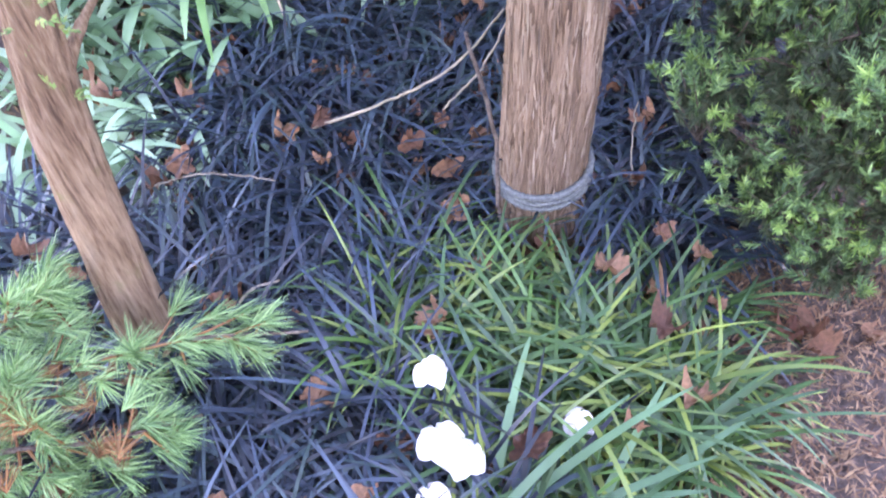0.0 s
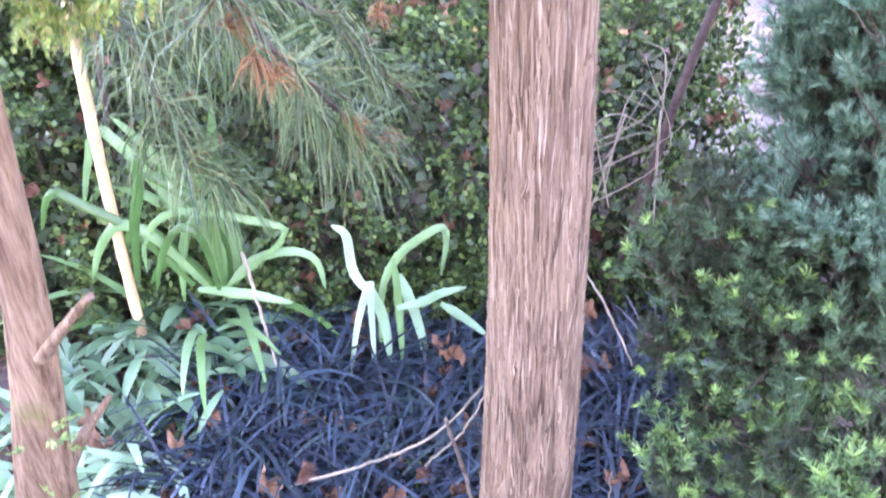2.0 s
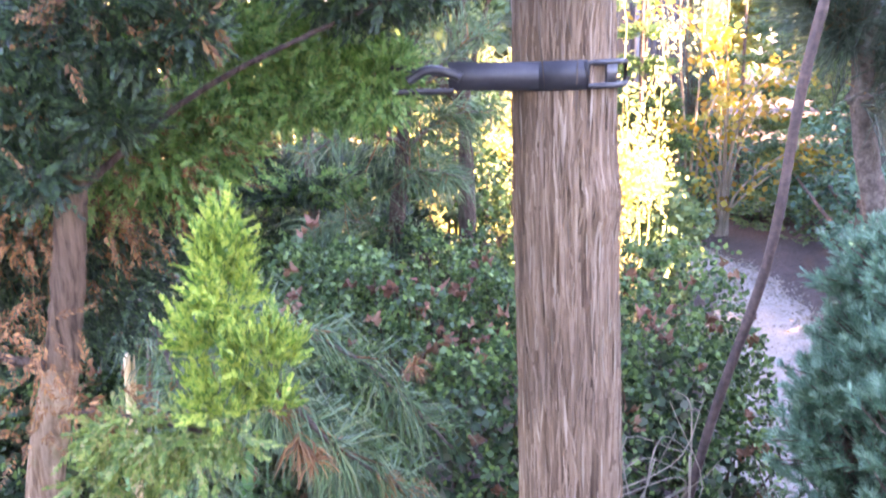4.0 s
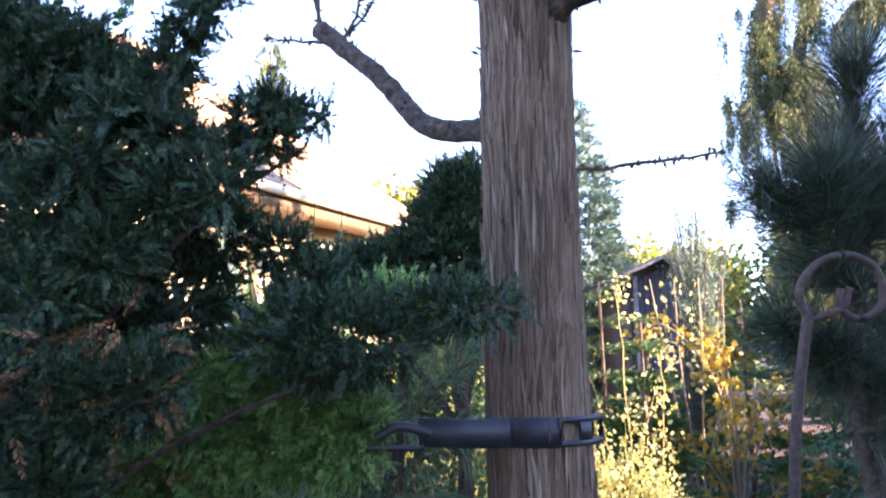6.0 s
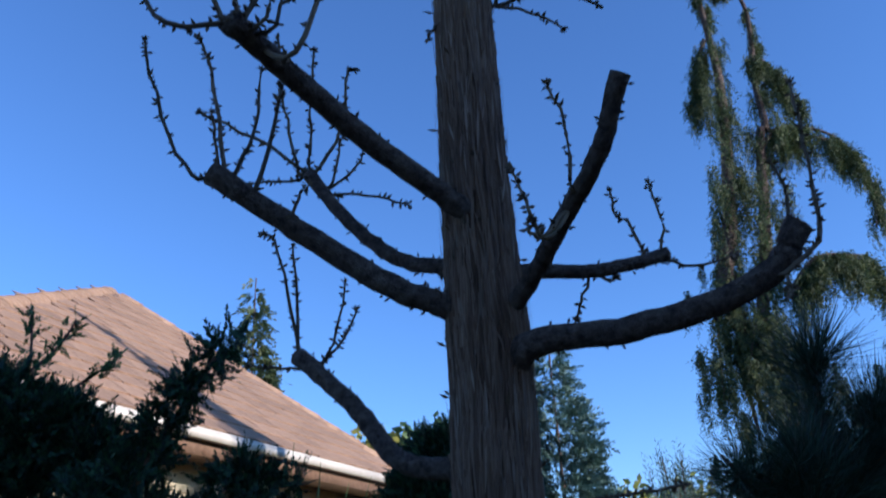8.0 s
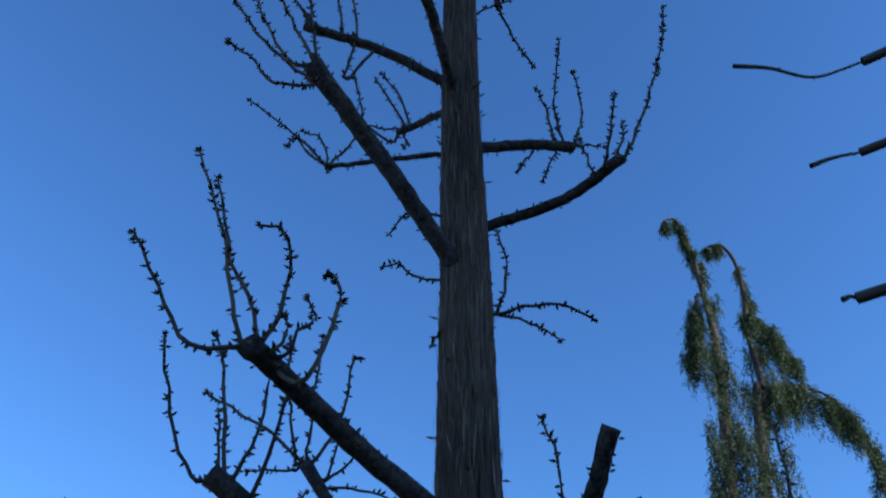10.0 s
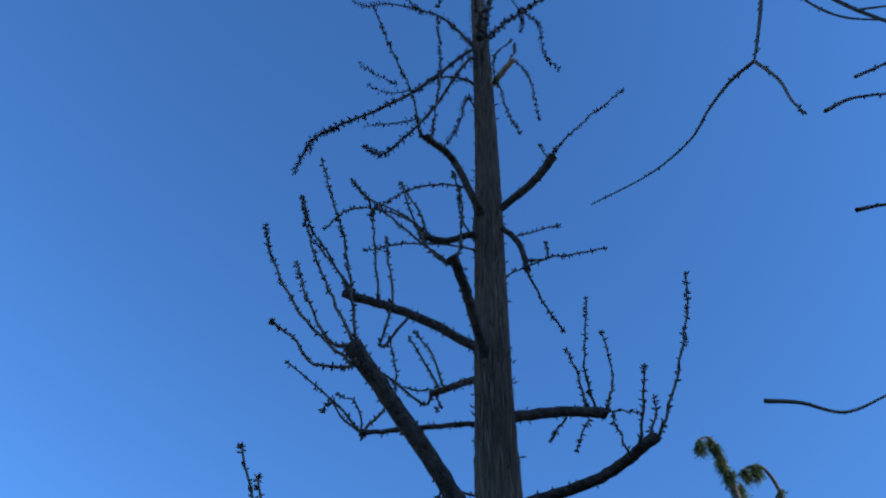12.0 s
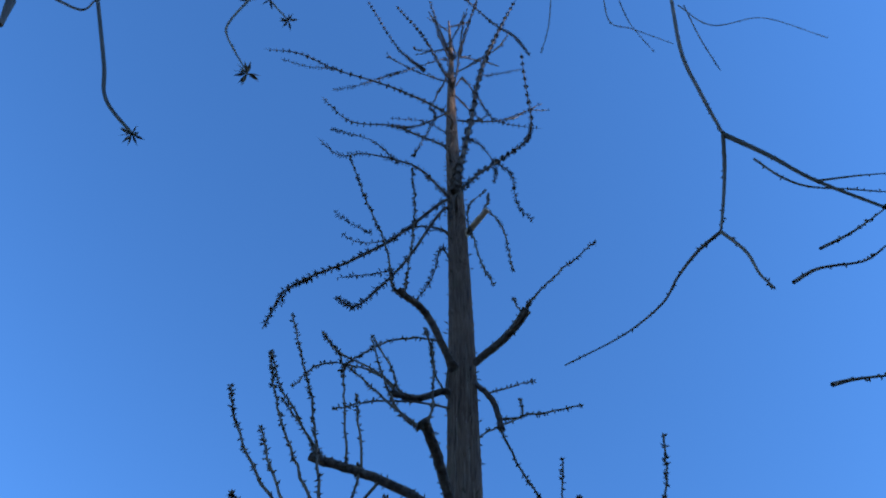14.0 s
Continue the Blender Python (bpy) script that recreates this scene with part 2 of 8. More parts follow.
M_SHINGLE = plain_mat("roof_shingle", (0.27, 0.165, 0.095), (0.38, 0.245, 0.15), 14, 0.85, 0, 0.4, 0.004, vary=0.14)
M_WALL = plain_mat("cream_siding", (0.58, 0.50, 0.31), (0.68, 0.60, 0.40), 8, 0.75, 0, 0.15, 0.003)
M_TRIM = plain_mat("white_gutter", (0.58, 0.52, 0.42), (0.68, 0.62, 0.50), 12, 0.4)
M_POST = plain_mat("brown_post", (0.16, 0.09, 0.05), (0.28, 0.17, 0.10), 20)
M_SHED = plain_mat("grey_boards", (0.03, 0.03, 0.033), (0.06, 0.06, 0.06), 12, 0.8, stretch=(1, 1, 6))
M_GLASS, _nt, _b = mat_base("window_glass")
_b.inputs["Base Color"].default_value, _b.inputs["Roughness"].default_value, _b.inputs["Metallic"].default_value = (0.05, 0.06, 0.07, 1), 0.05, 0.0
_b.inputs["Specular IOR Level"].default_value = 1.0

# ---- mesh builders ----
def raw(name, verts, faces, mat, parent=None, label="", smooth=False):
    """One mesh object from arrays of corners and of faces (all with the same number of corners, or a list of such arrays)."""
    me = bpy.data.meshes.new(name)
    verts = np.asarray(verts, np.float32).reshape(-1, 3)
    blocks = faces if isinstance(faces, list) else [faces]
    blocks = [np.asarray(b, np.int32) for b in blocks if len(b)]
    loops = np.concatenate([b.ravel() for b in blocks])
    sizes = np.concatenate([np.full(len(b), b.shape[1], np.int32) for b in blocks])
    starts = np.concatenate([[0], np.cumsum(sizes)[:-1]]).astype(np.int32)
    me.vertices.add(len(verts))
    me.vertices.foreach_set("co", verts.ravel())
    me.loops.add(len(loops))
    me.loops.foreach_set("vertex_index", loops)
    me.polygons.add(len(sizes))
    me.polygons.foreach_set("loop_start", starts)
    if smooth:
        me.polygons.foreach_set("use_smooth", np.ones(len(sizes), bool))
    me.update(calc_edges=True)
    me.materials.append(mat)
    ob = new(name, me)
    if parent is not None:
        ob.parent = parent
    if label:
        tagged(ob, label)
    return ob


def empty(name, label, category, at=(0, 0, 0), group="", kind=""):
    e = new(name)
    e.location = at
    e.empty_display_size = 0.05
    return tagged(e, label, category, group, kind)


def unit(v):
    return v / np.maximum(np.linalg.norm(v, axis=-1, keepdims=True), 1e-9)


def spline(pts, n):
    """A smooth line of n points through a few."""
    p = np.asarray(pts, float)
    if len(p) == 2:
        return p[0] + (p[1] - p[0]) * np.linspace(0, 1, n)[:, None]
    q = np.vstack([2 * p[0] - p[1], p, 2 * p[-1] - p[-2]])
    t = np.linspace(0, len(p) - 1 - 1e-6, n)
    i = t.astype(int)
    f = (t - i)[:, None]
    a, b, c, d = q[i], q[i + 1], q[i + 2], q[i + 3]
    return 0.5 * (2 * b + (c - a) * f + (2 * a - 5 * b + 4 * c - d) * f**2 + (3 * b - a - 3 * c + d) * f**3)


def tube_arrays(line, radii, sides=8, lump=0.0, rng=None, cap=True):
    line = np.asarray(line, float)
    n = len(line)
    radii = np.interp(np.linspace(0, 1, n), np.linspace(0, 1, len(radii)), radii) if len(radii) != n else np.asarray(radii)
    tan = unit(np.gradient(line, axis=0))
    ref = np.where(np.abs(tan[:, 2:3]) > 0.9, np.array([[1.0, 0, 0]]), np.array([[0, 0, 1.0]]))
    ref[:] = ref[0]
    side = unit(np.cross(tan, ref))
    up = np.cross(side, tan)
    a = np.linspace(0, 2 * np.pi, sides, endpoint=False)
    rr = radii[:, None] * np.ones(sides)
    if lump:
        rr = rr * (1 + lump * rng.standard_normal((n, sides)))
    v = line[:, None] + rr[..., None] * (np.cos(a)[None, :, None] * side[:, None] + np.sin(a)[None, :, None] * up[:, None])
    i = np.arange(n - 1)[:, None] * sides
    j = np.arange(sides)[None]
    k = (j + 1) % sides
    f = np.stack([i + j, i + k, i + sides + k, i + sides + j], -1).reshape(-1, 4)
    v = v.reshape(-1, 3)
    if cap:
        v = np.vstack([v, line[-1]])
        e = (n - 1) * sides
        f = [f, np.stack([e + j[0], e + k[0], np.full(sides, len(v) - 1)], -1)]
    else:
        f = [f]
    return v, f


def joined(parts):
    """Many (corners, [faces]) arrays as one."""
    vs, fs, off = [], {}, 0
    for v, blocks in parts:
        vs.append(v)
        for b in blocks:
            fs.setdefault(b.shape[1], []).append(b + off)
        off += len(v)
    return np.vstack(vs), [np.vstack(x) for x in fs.values()]


def blade_arrays(base, out, rise, length, width, droop, seg=4, fold=0.25):
    """Grass-like blades: out is the way they lean (unit, level), rise the angle from level, droop how far they bow."""
    n = len(base)
    t = np.linspace(0, 1, seg + 1)
    ang = rise[:, None] - droop[:, None] * t[None] ** 1.3
    step = length[:, None] / seg
    hor = np.concatenate([np.zeros((n, 1)), np.cumsum(np.cos(ang[:, :-1]) * step, 1)], 1)
    ver = np.concatenate([np.zeros((n, 1)), np.cumsum(np.sin(ang[:, :-1]) * step, 1)], 1)
    mid = base[:, None] + hor[..., None] * out[:, None] + ver[..., None] * np.array([0, 0, 1.0])
    side = np.stack([-out[:, 1], out[:, 0], np.zeros(n)], -1)
    w = (width[:, None] * np.minimum(1, 0.35 + 2.2 * t) * np.sqrt(np.maximum(0.02, 1 - t**2.5)))[..., None] / 2
    l, r = mid - w * side[:, None], mid + w * side[:, None]
    v = np.stack([l, r], 2).reshape(n, -1, 3)
    k = np.arange(seg) * 2
    f = np.stack([k, k + 1, k + 3, k + 2], -1)[None] + (np.arange(n) * (seg + 1) * 2)[:, None, None]
    return v.reshape(-1, 3), [f.reshape(-1, 4)]


def quads_arrays(c, along, across):
    """Leaf-shaped quads: a point at either end, wide in the middle."""
    v = np.stack([c, c + along * 0.45 + across, c + along, c + along * 0.45 - across], 1).reshape(-1, 3)
    f = np.arange(len(c) * 4).reshape(-1, 4)
    return v, [f]


def rand_dirs(rng, n, up=0.0):
    d = rng.standard_normal((n, 3))
    d[:, 2] += up
    return unit(d)


def spray_arrays(rng, origin, dirs, length, k=12, leaf=0.03, thin=0.22, flat=None):
    """Flat conifer sprays: leaflets set to both sides of a short axis."""
    n = len(origin)
    nrm = unit(np.cross(dirs, rand_dirs(rng, n) if flat is None else flat))
    side = unit(np.cross(nrm, dirs))
    t = np.linspace(0.05, 1, k)
    sgn = np.where(np.arange(k) % 2, 1.0, -1.0)
    c = origin[:, None] + dirs[:, None] * (length[:, None] * t)[..., None]
    spread = (0.95 - 0.55 * t) * sgn
    d = unit(dirs[:, None] * 1.0 + side[:, None] * spread[None, :, None] + 0.18 * rng.standard_normal((n, k, 3)))
    ll = leaf * (1.15 - 0.55 * t)[None, :] * rng.uniform(0.7, 1.3, (n, k))
    along = d * ll[..., None]
    across = unit(np.cross(d, nrm[:, None] + 0.3 * rng.standard_normal((n, k, 3)))) * (ll * thin)[..., None]
    return quads_arrays(c.reshape(-1, 3), along.reshape(-1, 3), across.reshape(-1, 3))


def needle_arrays(rng, origin, axis, length, k=14, width=0.0016, spread=0.8, back=0.02, droop=0.0):
    """Tufts of needles round a shoot; each one a thin pointed strip, bent by droop."""
    n = len(origin)
    r = rand_dirs(rng, n * k).reshape(n, k, 3)
    r = unit(r - (r * axis[:, None]).sum(-1, keepdims=True) * axis[:, None])
    d = unit(axis[:, None] + r * spread * rng.uniform(0.5, 1.3, (n, k, 1)))
    ll = length[:, None] * rng.uniform(0.7, 1.15, (n, k))
    c = origin[:, None] - axis[:, None] * (back * rng.uniform(0, 1, (n, k)))[..., None]
    across = unit(np.cross(d, rand_dirs(rng, n * k).reshape(n, k, 3))) * width / 2
    m = c + d * (ll * 0.5)[..., None]
    d2 = unit(d + np.array([0, 0, -1.0]) * droop)
    e = m + d2 * (ll * 0.5)[..., None]
    v = np.stack([c - across, c + across, m + across, m - across, e + across * 0.3, e - across * 0.3], 2).reshape(-1, 3)
    b = (np.arange(n * k) * 6)[:, None]
    f = np.concatenate([b + np.array([[0, 1, 2, 3]]), b + np.array([[3, 2, 4, 5]])])
    return v, [f]


def ground_z(x, y):
    x, y = np.asarray(x, float), np.asarray(y, float)
    t = np.clip((y - 1.15) / 0.9, 0, 1)
    return -0.22 + 0.2 * t * t * (3 - 2 * t) + 0.018 * np.sin(3.1 * x + 1.7 * y) + 0.012 * np.sin(7.3 * x - 5.1 * y)


def on_ground(x, y, dz=0.0):
    return np.stack([x, y, ground_z(x, y) + dz], -1)


def level(a):
    return np.stack([np.cos(a), np.sin(a), np.zeros_like(a)], -1)


# ---- ground, path ----
gx = np.concatenate([[-400, -120, -40, -14], np.linspace(-6, 7, 105), [15, 40, 120, 400]])
gy = np.concatenate([[-400, -120, -40, -12], np.linspace(-4, 12, 130), [18, 40, 120, 400]])
GX, GY = np.meshgrid(gx, gy, indexing="ij")
gi = (np.arange(len(gx) - 1)[:, None] * len(gy) + np.arange(len(gy) - 1)[None]).ravel()
ground = raw("ground", on_ground(GX.ravel(), GY.ravel()), np.stack([gi, gi + len(gy), gi + len(gy) + 1, gi + 1], -1), M_SOIL, smooth=True)
tagged(ground, "dark garden soil under plants and leaf litter", "ground", kind="structure")

path_line = spline([(0.95, 2.3), (1.25, 2.9), (1.55, 3.45), (1.82, 4.1), (2.02, 4.8), (2.08, 5.4), (1.98, 6.2), (2.0, 7.4), (2.3, 9.5)], 60)
pt = unit(np.gradient(path_line, axis=0))
pn = np.stack([-pt[:, 1], pt[:, 0]], -1)
rng = np.random.default_rng(3)
cols = []
for o, lift in ((-0.25, 0.004), (-0.2, 0.022), (0, 0.03), (0.2, 0.022), (0.25, 0.004)):
    q = path_line + pn * (o + 0.03 * np.sin(np.arange(60) * 0.9 + o * 9))[:, None]
    cols.append(on_ground(q[:, 0], q[:, 1], lift + 0.004))
pv = np.stack(cols, 1).reshape(-1, 3)
pi = (np.arange(59)[:, None] * 5 + np.arange(4)[None]).ravel()
garden_path = raw("path", pv, np.stack([pi, pi + 1, pi + 6, pi + 5], -1), M_PATH, smooth=True)
tagged(garden_path, "pale pinkish gravel garden path curving between shrubs", "path", kind="structure")
n = 9000
k = rng.integers(0, 58, n)
q = path_line[k] + pn[k] * rng.uniform(-0.26, 0.26, n)[:, None] + rng.normal(0, 0.05, (n, 2))
c = on_ground(q[:, 0], q[:, 1], 0.03)
d, e = rand_dirs(rng, n), rand_dirs(rng, n)
sz = rng.uniform(0.006, 0.014, n)[:, None]
v = np.stack([c - d * sz, c + d * sz, c + e * sz, c + np.array([0, 0, 1]) * sz * 0.8], 1).reshape(-1, 3)
b = (np.arange(n) * 4)[:, None]
gravel = raw("gravel", v, np.concatenate([b + np.array([[0, 1, 3]]), b + np.array([[1, 2, 3]]), b + np.array([[2, 0, 3]])]), M_GRAVEL)
tagged(gravel, "loose pale gravel stones on the path", "gravel", kind="stuff")

# ---- the pruned dawn redwood ----
TX, TY = 0.2, 1.27
Z_R = [(-0.3, 0.104), (-0.2, 0.096), (0.0, 0.0905), (0.3, 0.0855), (0.46, 0.081), (0.77, 0.0755), (1.0, 0.0725), (1.2, 0.0695), (1.37, 0.069), (1.5, 0.067), (1.7, 0.0635), (1.95, 0.0612),
       (2.05, 0.062), (2.14, 0.0625), (2.3, 0.0572), (2.48, 0.0545), (2.87, 0.050), (3.3, 0.0455), (4.0, 0.043), (4.6, 0.041), (5.2, 0.0405), (6.2, 0.033), (7.7, 0.022), (9.6, 0.006)]
Z_X = [(-0.3, -0.012), (0.0, -0.011), (0.2, -0.003), (0.4, 0.002), (0.8, 0.005), (1.1, 0.001), (1.4, -0.005), (1.6, -0.007), (1.85, -0.004), (2.1, 0.0), (2.4, -0.003), (2.8, 0.0), (3.3, -0.003)]


def trunk_x(z):
    """The stem's slight sway."""
    return TX + np.where(np.asarray(z) < 3.3, np.interp(z, [a for a, _ in Z_X], [x for _, x in Z_X]), 0.006 * np.sin(np.asarray(z) * 1.7))


def trunk_r(z):
    return np.interp(z, [a for a, _ in Z_R], [r for _, r in Z_R])


def bark_field(a, z, seed):
    """Long shallow ridges that run up the trunk and wander."""
    w = a + 0.10 * np.sin(z * 3.1 + seed) + 0.05 * np.sin(z * 9.7 + 2 * seed)
    h = np.zeros_like(a)
    for f, g, ph in ((9, 1.1, 0.3), (17, 2.3, 1.9), (29, 4.7, 4.1), (41, 7.0, 0.7)):
        h = h + np.abs(np.sin(w * f / 2 + ph + np.sin(z * g + ph) * 1.3)) * (9 / f) ** 0.5
    return h - 1.1


tree = empty("redwood_tree", "pruned bare dawn redwood, fibrous brown trunk, stubbed limbs with shoots", "tree", (TX, TY, -0.22))
IT = Matrix.Translation((-TX, -TY, 0.22))


def under(ob, parent, inv):
    ob.parent = parent
    ob.matrix_parent_inverse = inv
    return ob


zs = np.concatenate([np.linspace(-0.3, 2.8, 300), np.linspace(2.82, 9.6, 220)])
A = np.linspace(0, 2 * np.pi, 96, endpoint=False)
AA, ZZ = np.meshgrid(A, zs)
RR = trunk_r(ZZ) * (0.95 + 0.05 * bark_field(AA, ZZ, 1.0) + 0.02 * np.sin(2 * AA + ZZ * 2.1))
RR *= 1 + 0.10 * np.exp(-((ZZ + 0.25) / 0.12) ** 2) * np.sin(5 * AA)


def knots(a, z):
    """Swollen scars where branches were cut away."""
    f = np.ones_like(z)
    for ka, kz, kh, ks in ((-0.9, 1.38, 0.16, 0.04), (-1.35, 0.52, 0.07, 0.03), (-1.2, 1.66, 0.12, 0.03), (-2.0, 1.25, 0.07, 0.035), (-1.4, 2.12, 0.10, 0.05), (-2.4, 1.95, 0.10, 0.05), (-1.1, 0.22, 0.06, 0.025), (-1.9, 0.80, 0.06, 0.03), (-1.6, 1.1, 0.06, 0.025)):
        da = np.angle(np.exp(1j * (a - ka))) * trunk_r(z) / ks
        q = np.sqrt(da**2 + ((z - kz) / (ks * 0.8)) ** 2)
        f = f + kh * np.exp(-q**2) - 0.45 * kh * np.exp(-((q - 0.15) / 0.25) ** 2) + 0.02 * np.exp(-((z - kz - 0.3 * ks) / 0.006) ** 2 - da**2 / 5)
    return f


RR *= knots(AA, ZZ)
cx = trunk_x(ZZ)
tv = np.stack([cx + RR * np.cos(AA), TY + RR * np.sin(AA), ZZ], -1).reshape(-1, 3)
ti = (np.arange(len(zs) - 1)[:, None] * 96 + np.arange(96)[None])
tj = (np.arange(len(zs) - 1)[:, None] * 96 + (np.arange(96)[None] + 1) % 96)
under(raw("trunk", tv, np.stack([ti, tj, tj + 96, ti + 96], -1).reshape(-1, 4), M_BARK, smooth=True), tree, IT)
# long overlapping strips of bark
rng = np.random.default_rng(10)
n = 9800
z = np.concatenate([rng.uniform(-0.24, 3.0, 8200), rng.uniform(3.0, 6.5, 1600)])
a = rng.uniform(0, 2 * np.pi, n)
lz = rng.uniform(0.03, 0.17, n)
bow, bph = rng.normal(0, 0.045, n), rng.uniform(0, 6.28, n)
wd = rng.uniform(0.0014, 0.0046, n) * np.clip(trunk_r(z) / 0.07, 0.45, 1.2)
hh = rng.uniform(0.0006, 0.0028, n) * np.clip(trunk_r(z) / 0.07, 0.4, 1.1)
wob = rng.normal(0, 0.05, n)
rows_, NR = [], 7
for k in range(NR):
    t = k / (NR - 1)
    zz = z + lz * t
    rad = trunk_r(zz) * (0.985 + 0.02 * np.sin(2 * a + zz * 2.1)) * knots(a, zz)
    taper = (np.sin(np.pi * (0.06 + 0.88 * t)) ** 0.45)
    lift = np.where(t > 0.8, (t - 0.8) * 0.02 * rng.uniform(0, 1, n), 0)
    aa = a + wob * t + 0.10 * np.sin(zz * 3.1 + 1) + bow * np.sin(3.0 * t + bph) + rng.normal(0, 0.010, n)
    dw = wd * taper / rad
    for o, h in ((-1.0, -0.004), (-0.35, 1), (0.35, 0.85), (1.0, -0.004)):
        r = rad + (hh * h * taper if h > 0 else h) + lift * (h > 0)
        rows_.append(np.stack([trunk_x(zz) + r * np.cos(aa + o * dw), TY + r * np.sin(aa + o * dw), zz], -1))
V = np.stack(rows_, 1)
i = (np.arange(NR - 1)[:, None] * 4 + np.arange(3)[None]).ravel()
F = (np.stack([i, i + 1, i + 5, i + 4], -1)[None] + (np.arange(n) * NR * 4)[:, None, None]).reshape(-1, 4)
tagged(under(raw("bark_strip", V.reshape(-1, 3), F, M_PLATE), tree, IT), "fibrous overlapping strips of reddish-brown bark", kind="stuff")
# loose fibres of bark
rng = np.random.default_rng(11)
n = 900
z = rng.uniform(-0.1, 3.4, n)
a = rng.uniform(np.pi * 0.9, np.pi * 2.1, n)
r = trunk_r(z) * 1.035
c = np.stack([trunk_x(z) + r * np.cos(a), TY + r * np.sin(a), z], -1)
tang = np.stack([-np.sin(a), np.cos(a), np.zeros(n)], -1)
along = np.stack([0.004 * np.cos(a), 0.004 * np.sin(a), np.ones(n)], -1) * rng.uniform(0.03, 0.11, n)[:, None] + level(a) * rng.uniform(0, 0.005, n)[:, None] + tang * rng.normal(0, 0.004, n)[:, None]
v, f = quads_arrays(c, along, tang * rng.uniform(0.0008, 0.0024, n)[:, None])
tagged(under(raw("loose_bark", v, f, M_FIBRE), tree, IT), kind="stuff")


def shoot_arrays(rng, p, d, length, r=0.0045, curl=0.8, spur=0.0125):
    """A year's shoot with a short spur bud every centimetre or so."""
    n = max(6, int(length / 0.035))
    line = [np.array(p, float)]
    d = unit(np.array(d, float))
    for i in range(n):
        d = unit(d + np.array([0, 0, curl / n]) + rng.normal(0, 0.045, 3))
        line.append(line[-1] + d * length / n)
    line = np.array(line)
    parts = [tube_arrays(line, [r, r * 0.75, r * 0.4], 5)]
    m = int(length / 0.009)
    t = np.sort(rng.uniform(0.12, 1, m)) * (n - 0.01)
    i = t.astype(int)
    c = line[i] + (line[i + 1] - line[i]) * (t - i)[:, None]
    ax = unit(line[i + 1] - line[i])
    s = unit(np.cross(ax, rand_dirs(rng, m)))
    ll = rng.uniform(0.6, 1.3, m)[:, None] * spur
    al = unit(s + ax * 0.5) * ll
    w = unit(np.cross(al, ax)) * ll * 0.26
    parts.append(quads_arrays(c, al, w))
    parts.append(quads_arrays(c, al, unit(np.cross(al, w)) * ll * 0.26))
    return joined(parts)


def shoot_path(rng, pts, r=0.0042, spur=0.012):
    """A shoot along a curve, beset with short spur buds that crowd towards its tip."""
    pts = np.array(pts, float)
    length = np.linalg.norm(np.diff(pts, axis=0), axis=1).sum()
    n = max(10, int(length / 0.02))
    line = spline(pts, n + 1)
    line[1:-1] += rng.normal(0, 0.0016, (n - 1, 3))
    r = r * (1 if length > 0.2 else 0.8)
    parts = [tube_arrays(line, [r, r * 0.8, r * 0.55], 6)]
    m = max(8, int(length / 0.0048))
    t = np.sort(np.concatenate([rng.uniform(0.1, 1, m), rng.uniform(0.6, 1, m // 4)])) * (n - 0.01)
    m = len(t)
    i = t.astype(int)
    c = line[i] + (line[i + 1] - line[i]) * (t - i)[:, None]
    ax = unit(line[i + 1] - line[i])
    s = unit(np.cross(ax, rand_dirs(rng, m)))
    ll = rng.uniform(0.4, 1.25, m)[:, None] * spur
    al = unit(s + ax * 0.3) * ll
    w = unit(np.cross(al, ax)) * ll * 0.22
    parts.append(quads_arrays(c, al, w))
    parts.append(quads_arrays(c, al, unit(np.cross(al, w)) * ll * 0.22))
    e, d = line[-1], unit(line[-1] - line[-2])
    al = unit(d + 0.8 * rng.standard_normal((9, 3))) * spur
    parts.append(quads_arrays(np.repeat(e[None], 9, 0), al, unit(np.cross(al, rand_dirs(rng, 9))) * spur * 0.25))
    return joined(parts)


grown_limbs, limb_lines = [], []


